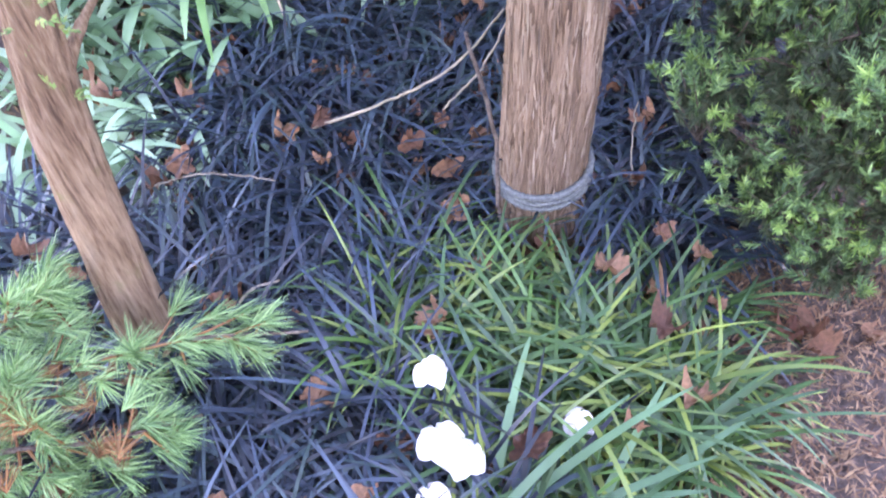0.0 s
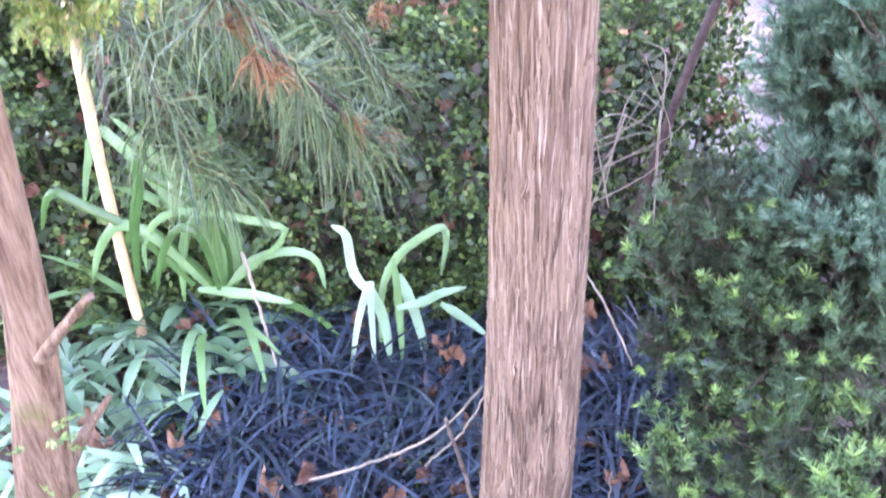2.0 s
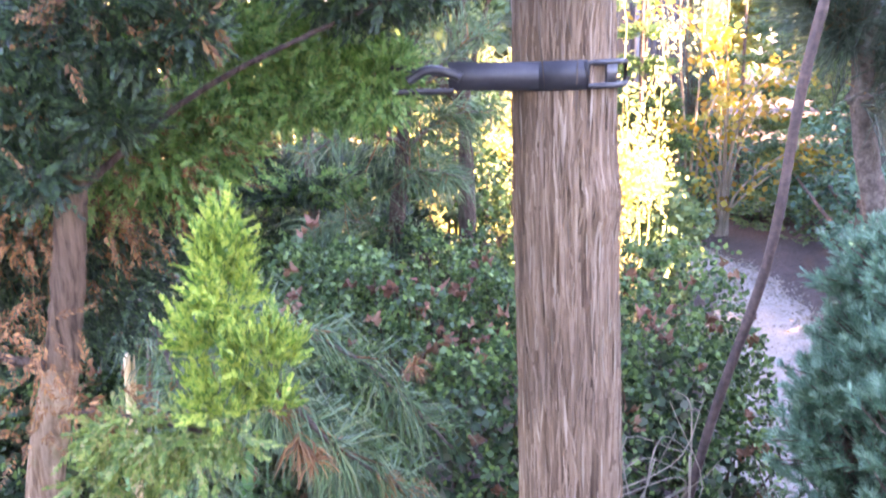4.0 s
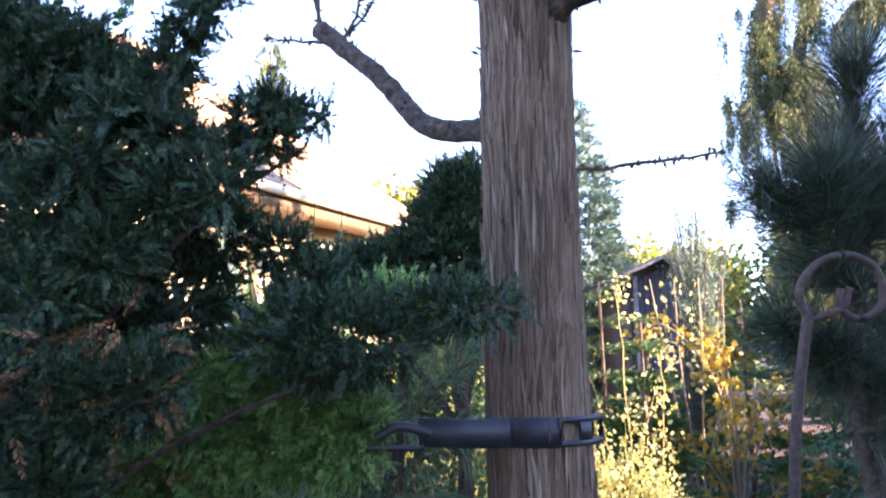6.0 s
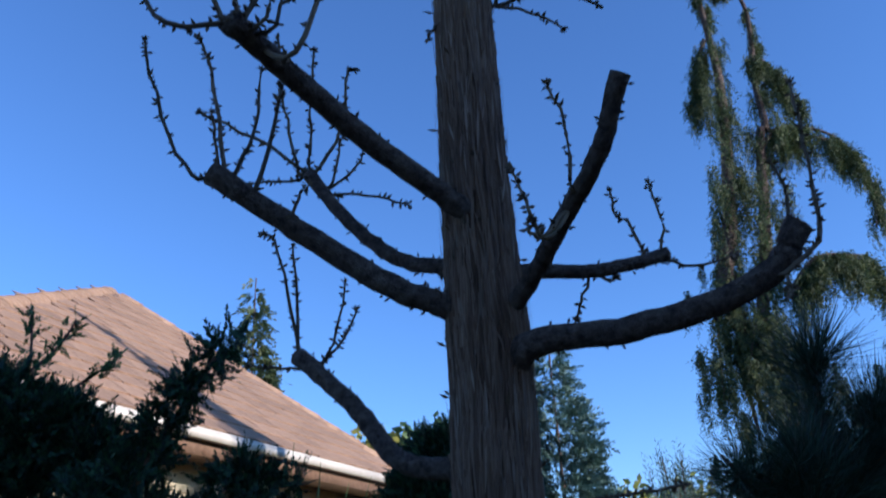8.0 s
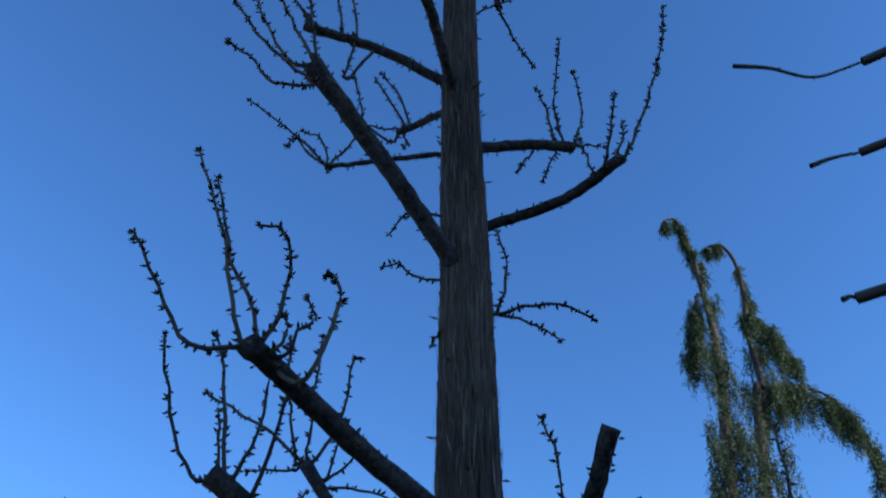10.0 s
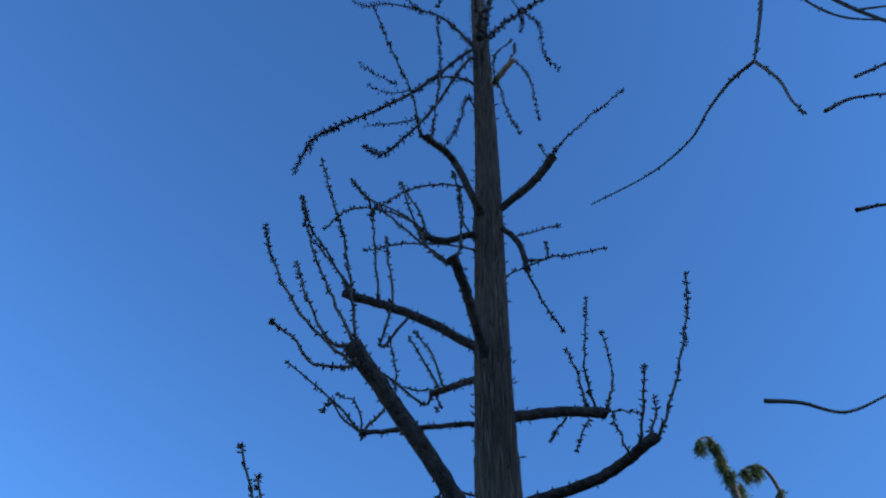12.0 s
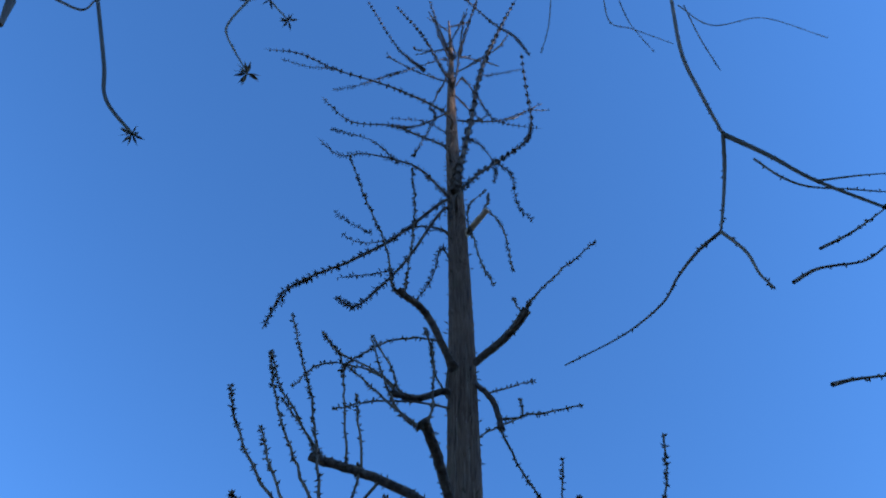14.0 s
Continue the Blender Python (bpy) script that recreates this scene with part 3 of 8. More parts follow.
def limb(pts, r0, r1, shoots=(), cut=True, sides=12, seed=0, mat=None):
    """A limb from the trunk; shoots: (part of the way along, direction, length)."""
    rng = np.random.default_rng(100 + seed)
    pts = [np.array(p, float) for p in pts]
    root = pts[0].copy()
    if np.hypot(root[0] - TX, root[1] - TY) < 0.13:
        root[:2] += (np.array([TX, TY]) - root[:2]) * 0.6
        root[2] -= 0.02
    else:
        root += (root - pts[1]) * 0.05
    line = spline([root] + pts, 34)
    line += rng.normal(0, 0.0008, line.shape)
    rad = np.interp(np.linspace(0, 1, 34), [0, 0.12, 0.3, 0.9, 1], [r0 * 1.5, r0 * 1.18, r0, r1 * 1.08, r1 * (1.22 if cut else 0.6)])
    v, f = tube_arrays(line, rad * 0.93, sides, 0.022, rng)
    m = int((34 if cut else 80) * np.linalg.norm(line[-1] - line[0]) / 0.3)
    q = rng.integers(6, 33, m)
    ax = unit(line[q] - line[q - 1])
    sd = unit(np.cross(ax, rand_dirs(rng, m)))
    al = unit(sd + 0.5 * ax) * (rng.uniform(0.004, 0.012, m) if cut else rng.uniform(0.008, 0.02, m))[:, None]
    w = unit(np.cross(al, ax)) * (0.0022 if cut else 0.0026)
    c = line[q] + sd * rad[q][:, None] * 0.88
    v, f = joined([(v, f), quads_arrays(c, al, w), quads_arrays(c, al, unit(np.cross(al, w)) * (0.0022 if cut else 0.0026))])
    ob = under(raw("limb", v, f, mat or M_LIMB, smooth=True), tree, IT)
    grown_limbs.append(ob)
    limb_lines.append(line)
    for t, d, length in shoots:
        p = line[min(33, int(t * 33))]
        v, f = shoot_arrays(rng, p, d, length * 1.2, 0.0048 if length > 0.2 else 0.0035, 1.0)
        s = raw("shoot", v, f, M_TWIG)
        s.parent = ob
    return ob

limb([(0.14, 1.26, 2.18), (0.06, 1.25, 2.21), (-0.08, 1.23, 2.30), (-0.21, 1.21, 2.39)], 0.021, 0.017, [], seed=1)
limb([(0.16, 1.22, 2.33), (0.03, 1.14, 2.40), (-0.08, 1.05, 2.46), (-0.14, 0.97, 2.48)], 0.019, 0.016, [], seed=2)
limb([(0.14, 1.30, 2.26), (0.07, 1.35, 2.30), (-0.01, 1.40, 2.39), (-0.09, 1.45, 2.52)], 0.014, 0.012, [], seed=3)
limb([(0.14, 1.32, 1.95), (0.06, 1.38, 1.98), (-0.01, 1.45, 2.08), (-0.11, 1.52, 2.19)], 0.018, 0.015, [], seed=4)
limb([(0.26, 1.20, 2.10), (0.39, 1.15, 2.10), (0.50, 1.10, 2.12), (0.56, 1.07, 2.15), (0.59, 1.05, 2.20)], 0.020, 0.017, [], seed=5)
limb([(0.26, 1.30, 2.25), (0.39, 1.31, 2.25), (0.51, 1.32, 2.28)], 0.013, 0.011, [], seed=6)
limb([(0.25, 1.20, 2.18), (0.29, 1.08, 2.23), (0.32, 0.97, 2.27), (0.34, 0.91, 2.34)], 0.014, 0.0115, [], seed=7)
limb([(0.16, 1.23, 2.87), (0.02, 1.15, 3.05), (-0.13, 1.05, 3.21)], 0.020, 0.019, [], seed=8)
limb([(0.25, 1.30, 3.01), (0.41, 1.22, 3.03), (0.52, 1.14, 3.08)], 0.013, 0.012, [], seed=9)
limb([(0.15, 1.27, 3.46), (0.00, 1.25, 3.54), (-0.20, 1.24, 3.61)], 0.014, 0.012, [], seed=10)
limb([(0.26, 1.30, 3.26), (0.37, 1.32, 3.30), (0.48, 1.34, 3.32)], 0.0145, 0.013, [], seed=11)
limb([(0.17, 1.22, 3.40), (0.12, 1.10, 3.47), (0.08, 1.02, 3.51)], 0.014, 0.013, [], seed=12)
limb([(0.15, 1.30, 3.23), (0.02, 1.35, 3.25), (-0.12, 1.40, 3.27)], 0.007, 0.006, [], seed=13, sides=8)
limb([(0.15, 1.30, 3.37), (0.10, 1.38, 3.42), (0.05, 1.43, 3.44)], 0.010, 0.009, [], seed=14, sides=8)
limb([(0.15, 1.25, 3.93), (0.07, 1.25, 3.89), (-0.01, 1.23, 3.88)], 0.011, 0.010, [], seed=15, sides=10)
limb([(0.24, 1.25, 3.97), (0.29, 1.25, 3.89), (0.31, 1.27, 3.79)], 0.009, 0.009, [], seed=16, sides=8)
limb([(0.24, 1.25, 4.08), (0.34, 1.18, 4.14), (0.40, 1.11, 4.19)], 0.013, 0.014, [], seed=17)
limb([(0.15, 1.20, 4.05), (0.08, 1.12, 4.15), (-0.01, 1.05, 4.16)], 0.013, 0.011, [], seed=18)
limb([(0.24, 1.25, 5.01), (0.28, 1.2, 5.03), (0.32, 1.15, 5.05)], 0.016, 0.012, [], seed=19, mat=M_CUT)
def sprout(k, *paths):
    """Year-old shoots on the k-th limb (0: on the trunk itself)."""
    rng = np.random.default_rng(700 + k)
    for pts in paths:
        if k:
            ln = limb_lines[k - 1]
            near = ln[np.argmin(((ln - np.array(pts[0])) ** 2).sum(1))]
        else:
            near = np.array([TX, TY, pts[0][2] - 0.01]) * 0.7 + np.array(pts[0]) * 0.3
        first = near * 0.2 + np.array(pts[0]) * 0.8
        v, f = shoot_path(rng, [near, first] + list(pts[1:]))
        ob = raw("shoot", v, f, M_TWIG)
        if k:
            ob.parent = grown_limbs[k - 1]
        else:
            under(ob, tree, IT)


sprout(1, [(-0.209, 1.210, 2.382), (-0.239, 1.210, 2.387), (-0.279, 1.210, 2.459), (-0.318, 1.210, 2.578), (-0.334, 1.210, 2.641)],
       [(-0.190, 1.210, 2.396), (-0.208, 1.210, 2.499), (-0.228, 1.210, 2.598), (-0.249, 1.210, 2.647)],
       [(-0.197, 1.210, 2.396), (-0.210, 1.210, 2.468), (-0.217, 1.210, 2.499)],
       [(-0.173, 1.210, 2.391), (-0.148, 1.210, 2.456), (-0.143, 1.210, 2.580)],
       [(-0.140, 1.210, 2.360), (-0.119, 1.210, 2.476), (-0.110, 1.210, 2.551), (-0.118, 1.210, 2.642)],
       [(-0.085, 1.210, 2.311), (-0.076, 1.210, 2.349), (-0.064, 1.210, 2.363)])
sprout(3, [(-0.104, 1.450, 2.527), (-0.164, 1.450, 2.584), (-0.252, 1.450, 2.637), (-0.302, 1.450, 2.664)],
       [(-0.115, 1.450, 2.533), (-0.134, 1.450, 2.634), (-0.149, 1.450, 2.713)],
       [(-0.091, 1.450, 2.533), (-0.090, 1.450, 2.633), (-0.087, 1.450, 2.808)],
       [(-0.078, 1.450, 2.526), (-0.036, 1.450, 2.606), (-0.020, 1.450, 2.751), (-0.005, 1.450, 2.758)],
       [(-0.044, 1.450, 2.495), (-0.036, 1.450, 2.581), (-0.023, 1.450, 2.612)],
       [(-0.036, 1.450, 2.477), (0.027, 1.450, 2.471), (0.091, 1.450, 2.453)],
       [(-0.042, 1.450, 2.495), (-0.004, 1.450, 2.536), (0.012, 1.450, 2.577)],
       [(-0.114, 1.450, 2.509), (-0.151, 1.450, 2.508), (-0.197, 1.450, 2.505)])
sprout(2, [(-0.154, 0.970, 2.474), (-0.220, 0.970, 2.475), (-0.266, 0.970, 2.542), (-0.316, 0.970, 2.630), (-0.342, 0.970, 2.672)],
       [(-0.156, 0.970, 2.487), (-0.186, 0.970, 2.596), (-0.205, 0.970, 2.670), (-0.277, 0.970, 2.855)],
       [(-0.125, 0.970, 2.489), (-0.147, 0.970, 2.549), (-0.185, 0.970, 2.628), (-0.237, 0.970, 2.793)],
       [(-0.117, 0.970, 2.485), (-0.101, 0.970, 2.541), (-0.098, 0.970, 2.644), (-0.122, 0.970, 2.692), (-0.152, 0.970, 2.698)],
       [(-0.099, 0.970, 2.468), (-0.088, 0.970, 2.504), (-0.095, 0.970, 2.527)],
       [(-0.047, 0.970, 2.415), (-0.031, 0.970, 2.489), (-0.020, 0.970, 2.556), (-0.025, 0.970, 2.601), (-0.041, 0.970, 2.605)],
       [(-0.079, 0.970, 2.464), (-0.073, 0.970, 2.505), (-0.051, 0.970, 2.525), (-0.064, 0.970, 2.558)])
sprout(4, [(-0.114, 1.520, 2.208), (-0.128, 1.520, 2.289), (-0.161, 1.520, 2.415), (-0.185, 1.520, 2.434)],
       [(-0.111, 1.520, 2.208), (-0.118, 1.520, 2.311), (-0.128, 1.520, 2.403)],
       [(-0.059, 1.520, 2.190), (-0.041, 1.520, 2.253), (-0.030, 1.520, 2.330)],
       [(-0.053, 1.520, 2.190), (-0.030, 1.520, 2.220), (-0.008, 1.520, 2.274)],
       [(-0.105, 1.520, 2.166), (-0.150, 1.520, 2.173), (-0.199, 1.520, 2.180)])
sprout(5, [(0.559, 1.050, 2.127), (0.613, 1.050, 2.180), (0.621, 1.050, 2.229), (0.627, 1.050, 2.316), (0.630, 1.050, 2.420)],
       [(0.578, 1.050, 2.210), (0.584, 1.050, 2.264), (0.574, 1.050, 2.290)],
       [(0.558, 1.050, 2.123), (0.560, 1.050, 2.111), (0.554, 1.050, 2.104)])
sprout(6, [(0.473, 1.320, 2.286), (0.454, 1.320, 2.344), (0.434, 1.320, 2.355), (0.432, 1.320, 2.398)],
       [(0.503, 1.320, 2.285), (0.511, 1.320, 2.342), (0.501, 1.320, 2.413)],
       [(0.512, 1.320, 2.265), (0.563, 1.320, 2.258), (0.623, 1.320, 2.276)],
       [(0.379, 1.320, 2.245), (0.360, 1.320, 2.206), (0.349, 1.320, 2.176)],
       [(0.392, 1.320, 2.244), (0.410, 1.320, 2.236), (0.418, 1.320, 2.241)])
sprout(7, [(0.287, 1.020, 2.248), (0.294, 1.020, 2.341), (0.277, 1.020, 2.404)],
       [(0.242, 1.020, 2.162), (0.231, 1.020, 2.225), (0.216, 1.020, 2.274)],
       [(0.236, 1.020, 2.166), (0.231, 1.020, 2.190), (0.234, 1.020, 2.201)])
sprout(8, [(-0.138, 1.050, 3.159), (-0.257, 1.050, 3.302), (-0.361, 1.050, 3.515), (-0.399, 1.050, 3.633)],
       [(-0.188, 1.050, 3.216), (-0.246, 1.050, 3.353), (-0.293, 1.050, 3.480)],
       [(-0.129, 1.050, 3.229), (-0.216, 1.050, 3.417), (-0.280, 1.050, 3.594), (-0.328, 1.050, 3.775)],
       [(-0.120, 1.050, 3.230), (-0.157, 1.050, 3.422), (-0.202, 1.050, 3.627), (-0.303, 1.050, 3.976)],
       [(-0.131, 1.050, 3.143), (-0.201, 1.050, 3.146), (-0.255, 1.050, 3.219), (-0.311, 1.050, 3.270)])
sprout(10, [(-0.183, 1.240, 3.620), (-0.280, 1.240, 3.811), (-0.326, 1.240, 3.889), (-0.385, 1.240, 4.066)],
       [(-0.167, 1.240, 3.610), (-0.245, 1.240, 3.736), (-0.309, 1.240, 3.835)],
       [(-0.105, 1.240, 3.592), (-0.139, 1.240, 3.852), (-0.172, 1.240, 4.057), (-0.242, 1.240, 4.182)],
       [(-0.064, 1.240, 3.596), (-0.089, 1.240, 3.750), (-0.108, 1.240, 3.869)],
       [(-0.098, 1.240, 3.376), (-0.071, 1.240, 3.540), (-0.075, 1.240, 3.583)])
sprout(9, [(0.531, 1.140, 3.090), (0.591, 1.140, 3.233), (0.670, 1.140, 3.470), (0.709, 1.140, 3.645)],
       [(0.479, 1.140, 3.064), (0.508, 1.140, 3.160), (0.530, 1.140, 3.282)],
       [(0.508, 1.140, 3.097), (0.528, 1.140, 3.137), (0.535, 1.140, 3.187)],
       [(0.449, 1.140, 3.040), (0.444, 1.140, 3.085), (0.435, 1.140, 3.123)])
sprout(11, [(0.434, 1.340, 3.358), (0.424, 1.340, 3.456), (0.408, 1.340, 3.540)],
       [(0.456, 1.340, 3.359), (0.449, 1.340, 3.479), (0.487, 1.340, 3.760)],
       [(0.502, 1.340, 3.382), (0.521, 1.340, 3.463), (0.513, 1.340, 3.616)],
       [(0.493, 1.340, 3.324), (0.523, 1.340, 3.334), (0.557, 1.340, 3.328)],
       [(0.439, 1.340, 3.284), (0.414, 1.340, 3.247), (0.398, 1.340, 3.203)],
       [(0.377, 1.340, 3.289), (0.354, 1.340, 3.261), (0.337, 1.340, 3.228)])
sprout(12, [(0.075, 1.020, 3.484), (0.029, 1.020, 3.524), (-0.039, 1.020, 3.611), (-0.119, 1.020, 3.704)],
       [(0.098, 1.020, 3.508), (0.103, 1.020, 3.728), (0.078, 1.020, 3.896)],
       [(0.065, 1.020, 3.472), (0.006, 1.020, 3.568), (-0.061, 1.020, 3.821)])
sprout(13, [(-0.117, 1.400, 3.264), (-0.201, 1.400, 3.370), (-0.339, 1.400, 3.497)],
       [(-0.120, 1.400, 3.291), (-0.142, 1.400, 3.364), (-0.189, 1.400, 3.390)],
       [(-0.112, 1.400, 3.282), (-0.045, 1.400, 3.420), (-0.074, 1.400, 3.613)],
       [(-0.180, 1.400, 3.323), (-0.207, 1.400, 3.365), (-0.225, 1.400, 3.339)])
sprout(14, [(0.047, 1.430, 3.455), (-0.001, 1.430, 3.452), (-0.048, 1.430, 3.469)],
       [(0.073, 1.430, 3.478), (0.024, 1.430, 3.561), (-0.020, 1.430, 3.650)],
       [(0.081, 1.430, 3.479), (0.042, 1.430, 3.596), (-0.005, 1.430, 3.675)],
       [(0.059, 1.430, 3.436), (0.072, 1.430, 3.413), (0.068, 1.430, 3.387)],
       [(0.024, 1.430, 3.393), (-0.065, 1.430, 3.489), (-0.132, 1.430, 3.549)])
sprout(15, [(-0.006, 1.230, 3.902), (-0.052, 1.230, 3.973), (-0.182, 1.230, 4.072), (-0.237, 1.230, 4.168)],
       [(-0.007, 1.230, 3.932), (-0.105, 1.230, 3.999), (-0.227, 1.230, 4.003), (-0.289, 1.230, 3.890)],
       [(0.011, 1.230, 3.898), (-0.020, 1.230, 4.023), (-0.085, 1.230, 4.166)],
       [(0.139, 1.230, 4.208), (-0.008, 1.230, 4.157), (-0.126, 1.230, 4.045), (-0.164, 1.230, 3.978)])
sprout(16, [(0.311, 1.270, 3.776), (0.349, 1.270, 3.641), (0.386, 1.270, 3.540)],
       [(0.314, 1.270, 3.817), (0.375, 1.270, 3.858), (0.373, 1.270, 3.929)],
       [(0.323, 1.270, 3.839), (0.445, 1.270, 3.884), (0.552, 1.270, 3.922)],
       [(0.288, 1.270, 3.957), (0.352, 1.270, 3.999), (0.422, 1.270, 4.031)],
       [(0.296, 1.270, 3.802), (0.270, 1.270, 3.781), (0.245, 1.270, 3.757)])
sprout(17, [(0.426, 1.110, 4.271), (0.543, 1.110, 4.466), (0.707, 1.110, 4.714)],
       [(0.374, 1.110, 4.190), (0.367, 1.110, 4.223), (0.364, 1.110, 4.252)])
sprout(18, [(-0.032, 1.050, 4.188), (-0.065, 1.050, 4.447), (-0.163, 1.050, 4.828), (-0.272, 1.050, 5.278)],
       [(0.012, 1.050, 4.194), (0.025, 1.050, 4.698), (-0.001, 1.050, 5.191)])
sprout(19, [(0.245, 1.200, 4.957), (0.252, 1.200, 5.187), (0.329, 1.200, 5.370)],
       [(0.256, 1.200, 4.932), (0.280, 1.200, 4.688), (0.321, 1.200, 4.506)],
       [(0.330, 1.200, 5.168), (0.385, 1.200, 4.977), (0.399, 1.200, 4.623)],
       [(0.284, 1.200, 5.074), (0.332, 1.200, 5.217), (0.342, 1.200, 5.327)])
sprout(0, [(0.273, 1.270, 2.762), (0.324, 1.270, 2.784), (0.391, 1.270, 2.788), (0.448, 1.270, 2.759)])
sprout(0, [(0.284, 1.270, 2.760), (0.332, 1.270, 2.739), (0.377, 1.270, 2.707)])
sprout(0, [(0.271, 1.270, 2.768), (0.285, 1.270, 2.877), (0.270, 1.270, 2.969)])
sprout(0, [(0.152, 1.250, 2.825), (0.097, 1.250, 2.827), (0.069, 1.250, 2.856), (0.038, 1.250, 2.848)])
sprout(0, [(0.152, 1.250, 2.994), (0.082, 1.250, 2.992), (0.045, 1.250, 2.936)])
sprout(0, [(0.152, 1.250, 3.859), (-0.012, 1.250, 3.872), (-0.161, 1.250, 3.825)])
sprout(0, [(0.157, 1.300, 3.957), (0.116, 1.300, 4.110), (0.109, 1.300, 4.282)])
sprout(0, [(0.149, 1.250, 2.704), (0.140, 1.250, 2.689), (0.134, 1.250, 2.672)])
sprout(0, [(0.284, 1.350, 1.897), (0.392, 1.350, 1.908), (0.483, 1.350, 1.919)])
# slender upper limbs
limb([(0.149, 1.200, 5.232), (-0.047, 1.200, 4.837), (-0.202, 1.200, 4.616), (-0.326, 1.200, 4.480), (-0.402, 1.200, 4.352), (-0.424, 1.200, 4.127)], 0.0072, 0.0034, [], cut=False, sides=7, seed=30)
limb([(0.121, 1.250, 5.045), (0.026, 1.250, 5.047), (-0.072, 1.250, 4.910)], 0.0058, 0.0027, [], cut=False, sides=7, seed=31)
limb([(0.142, 1.200, 5.139), (0.004, 1.200, 4.652), (-0.101, 1.200, 4.388), (-0.159, 1.200, 4.295), (-0.222, 1.200, 4.354)], 0.0065, 0.0031, [], cut=False, sides=7, seed=32)
limb([(0.142, 1.200, 5.326), (0.020, 1.200, 5.599), (-0.122, 1.200, 5.712)], 0.0086, 0.0041, [], cut=False, sides=7, seed=33)
limb([(-0.122, 1.200, 5.712), (-0.263, 1.200, 5.750), (-0.369, 1.200, 5.706), (-0.503, 1.200, 5.932)], 0.0043, 0.0020, [], cut=False, sides=7, seed=34)
limb([(-0.092, 1.200, 5.678), (-0.223, 1.200, 5.944), (-0.379, 1.200, 6.048), (-0.460, 1.200, 6.097)], 0.0036, 0.0017, [], cut=False, sides=7, seed=35)
limb([(0.153, 1.150, 5.773), (0.008, 1.150, 5.933), (-0.145, 1.150, 6.067), (-0.355, 1.150, 6.090), (-0.559, 1.150, 6.498)], 0.0058, 0.0027, [], cut=False, sides=7, seed=36)
limb([(0.170, 1.150, 6.305), (-0.010, 1.150, 6.594), (-0.226, 1.150, 6.849), (-0.573, 1.150, 7.143), (-0.846, 1.150, 7.486), (-1.099, 1.150, 7.545)], 0.0072, 0.0034, [], cut=False, sides=7, seed=37)
limb([(-0.171, 1.150, 7.136), (-0.361, 1.150, 6.815), (-0.519, 1.150, 6.650)], 0.0029, 0.0014, [], cut=False, sides=7, seed=38)
limb([(0.143, 1.200, 7.819), (-0.108, 1.200, 7.424), (-0.299, 1.200, 7.152)], 0.0036, 0.0017, [], cut=False, sides=7, seed=39)
limb([(-0.573, 1.150, 7.143), (-0.758, 1.150, 7.166), (-0.951, 1.150, 7.325)], 0.0029, 0.0014, [], cut=False, sides=7, seed=40)
limb([(0.166, 1.300, 6.458), (0.031, 1.300, 6.641), (-0.173, 1.300, 6.653)], 0.0036, 0.0017, [], cut=False, sides=7, seed=41)
limb([(0.187, 1.100, 6.770), (0.099, 1.100, 7.309), (-0.035, 1.100, 8.156), (-0.286, 1.100, 9.255)], 0.0058, 0.0027, [], cut=False, sides=7, seed=42)
limb([(-0.014, 1.200, 7.527), (-0.224, 1.200, 8.165), (-0.596, 1.200, 10.014)], 0.0050, 0.0024, [], cut=False, sides=7, seed=43)
limb([(0.199, 1.150, 5.185), (0.294, 1.150, 5.432), (0.427, 1.150, 5.679), (0.563, 1.150, 5.956), (0.627, 1.150, 6.301), (0.667, 1.150, 7.076), (0.722, 1.150, 8.043)], 0.0065, 0.0031, [], cut=False, sides=7, seed=44)
limb([(0.396, 1.200, 5.768), (0.467, 1.200, 5.589), (0.466, 1.200, 5.251), (0.518, 1.200, 5.069)], 0.0036, 0.0017, [], cut=False, sides=7, seed=45)
limb([(0.166, 0.950, 4.789), (0.239, 0.950, 5.469), (0.333, 0.950, 6.494), (0.497, 0.950, 7.611), (0.741, 0.950, 9.070)], 0.0115, 0.0054, [], cut=False, sides=7, seed=46)
limb([(0.351, 1.100, 9.806), (0.537, 1.100, 8.793), (0.686, 1.100, 8.291), (0.747, 1.100, 7.658)], 0.0065, 0.0031, [], cut=False, sides=7, seed=47)
limb([(0.276, 1.200, 7.302), (0.368, 1.200, 6.795), (0.450, 1.200, 6.419), (0.694, 1.200, 6.338)], 0.0043, 0.0020, [], cut=False, sides=7, seed=48)
limb([(0.317, 1.250, 6.195), (0.406, 1.250, 5.863), (0.391, 1.250, 5.592)], 0.0029, 0.0014, [], cut=False, sides=7, seed=49)
limb([(0.394, 1.200, 7.407), (0.557, 1.200, 7.526), (0.710, 1.200, 7.694)], 0.0029, 0.0014, [], cut=False, sides=7, seed=50)
limb([(0.131, 1.200, 4.763), (0.101, 1.200, 4.533), (0.051, 1.200, 4.367)], 0.0036, 0.0017, [], cut=False, sides=7, seed=51)
limb([(-0.049, 1.150, 4.464), (-0.144, 1.150, 4.420), (-0.227, 1.150, 4.393)], 0.0029, 0.0014, [], cut=False, sides=7, seed=52)
limb([(-0.068, 1.200, 4.809), (-0.174, 1.200, 4.769), (-0.257, 1.200, 4.832)], 0.0029, 0.0014, [], cut=False, sides=7, seed=53)
limb([(-0.156, 1.250, 4.966), (-0.245, 1.250, 5.046), (-0.323, 1.250, 5.144)], 0.0022, 0.0010, [], cut=False, sides=7, seed=54)
limb([(-0.333, 1.200, 4.458), (-0.396, 1.200, 4.372), (-0.399, 1.200, 4.278)], 0.0029, 0.0014, [], cut=False, sides=7, seed=55)
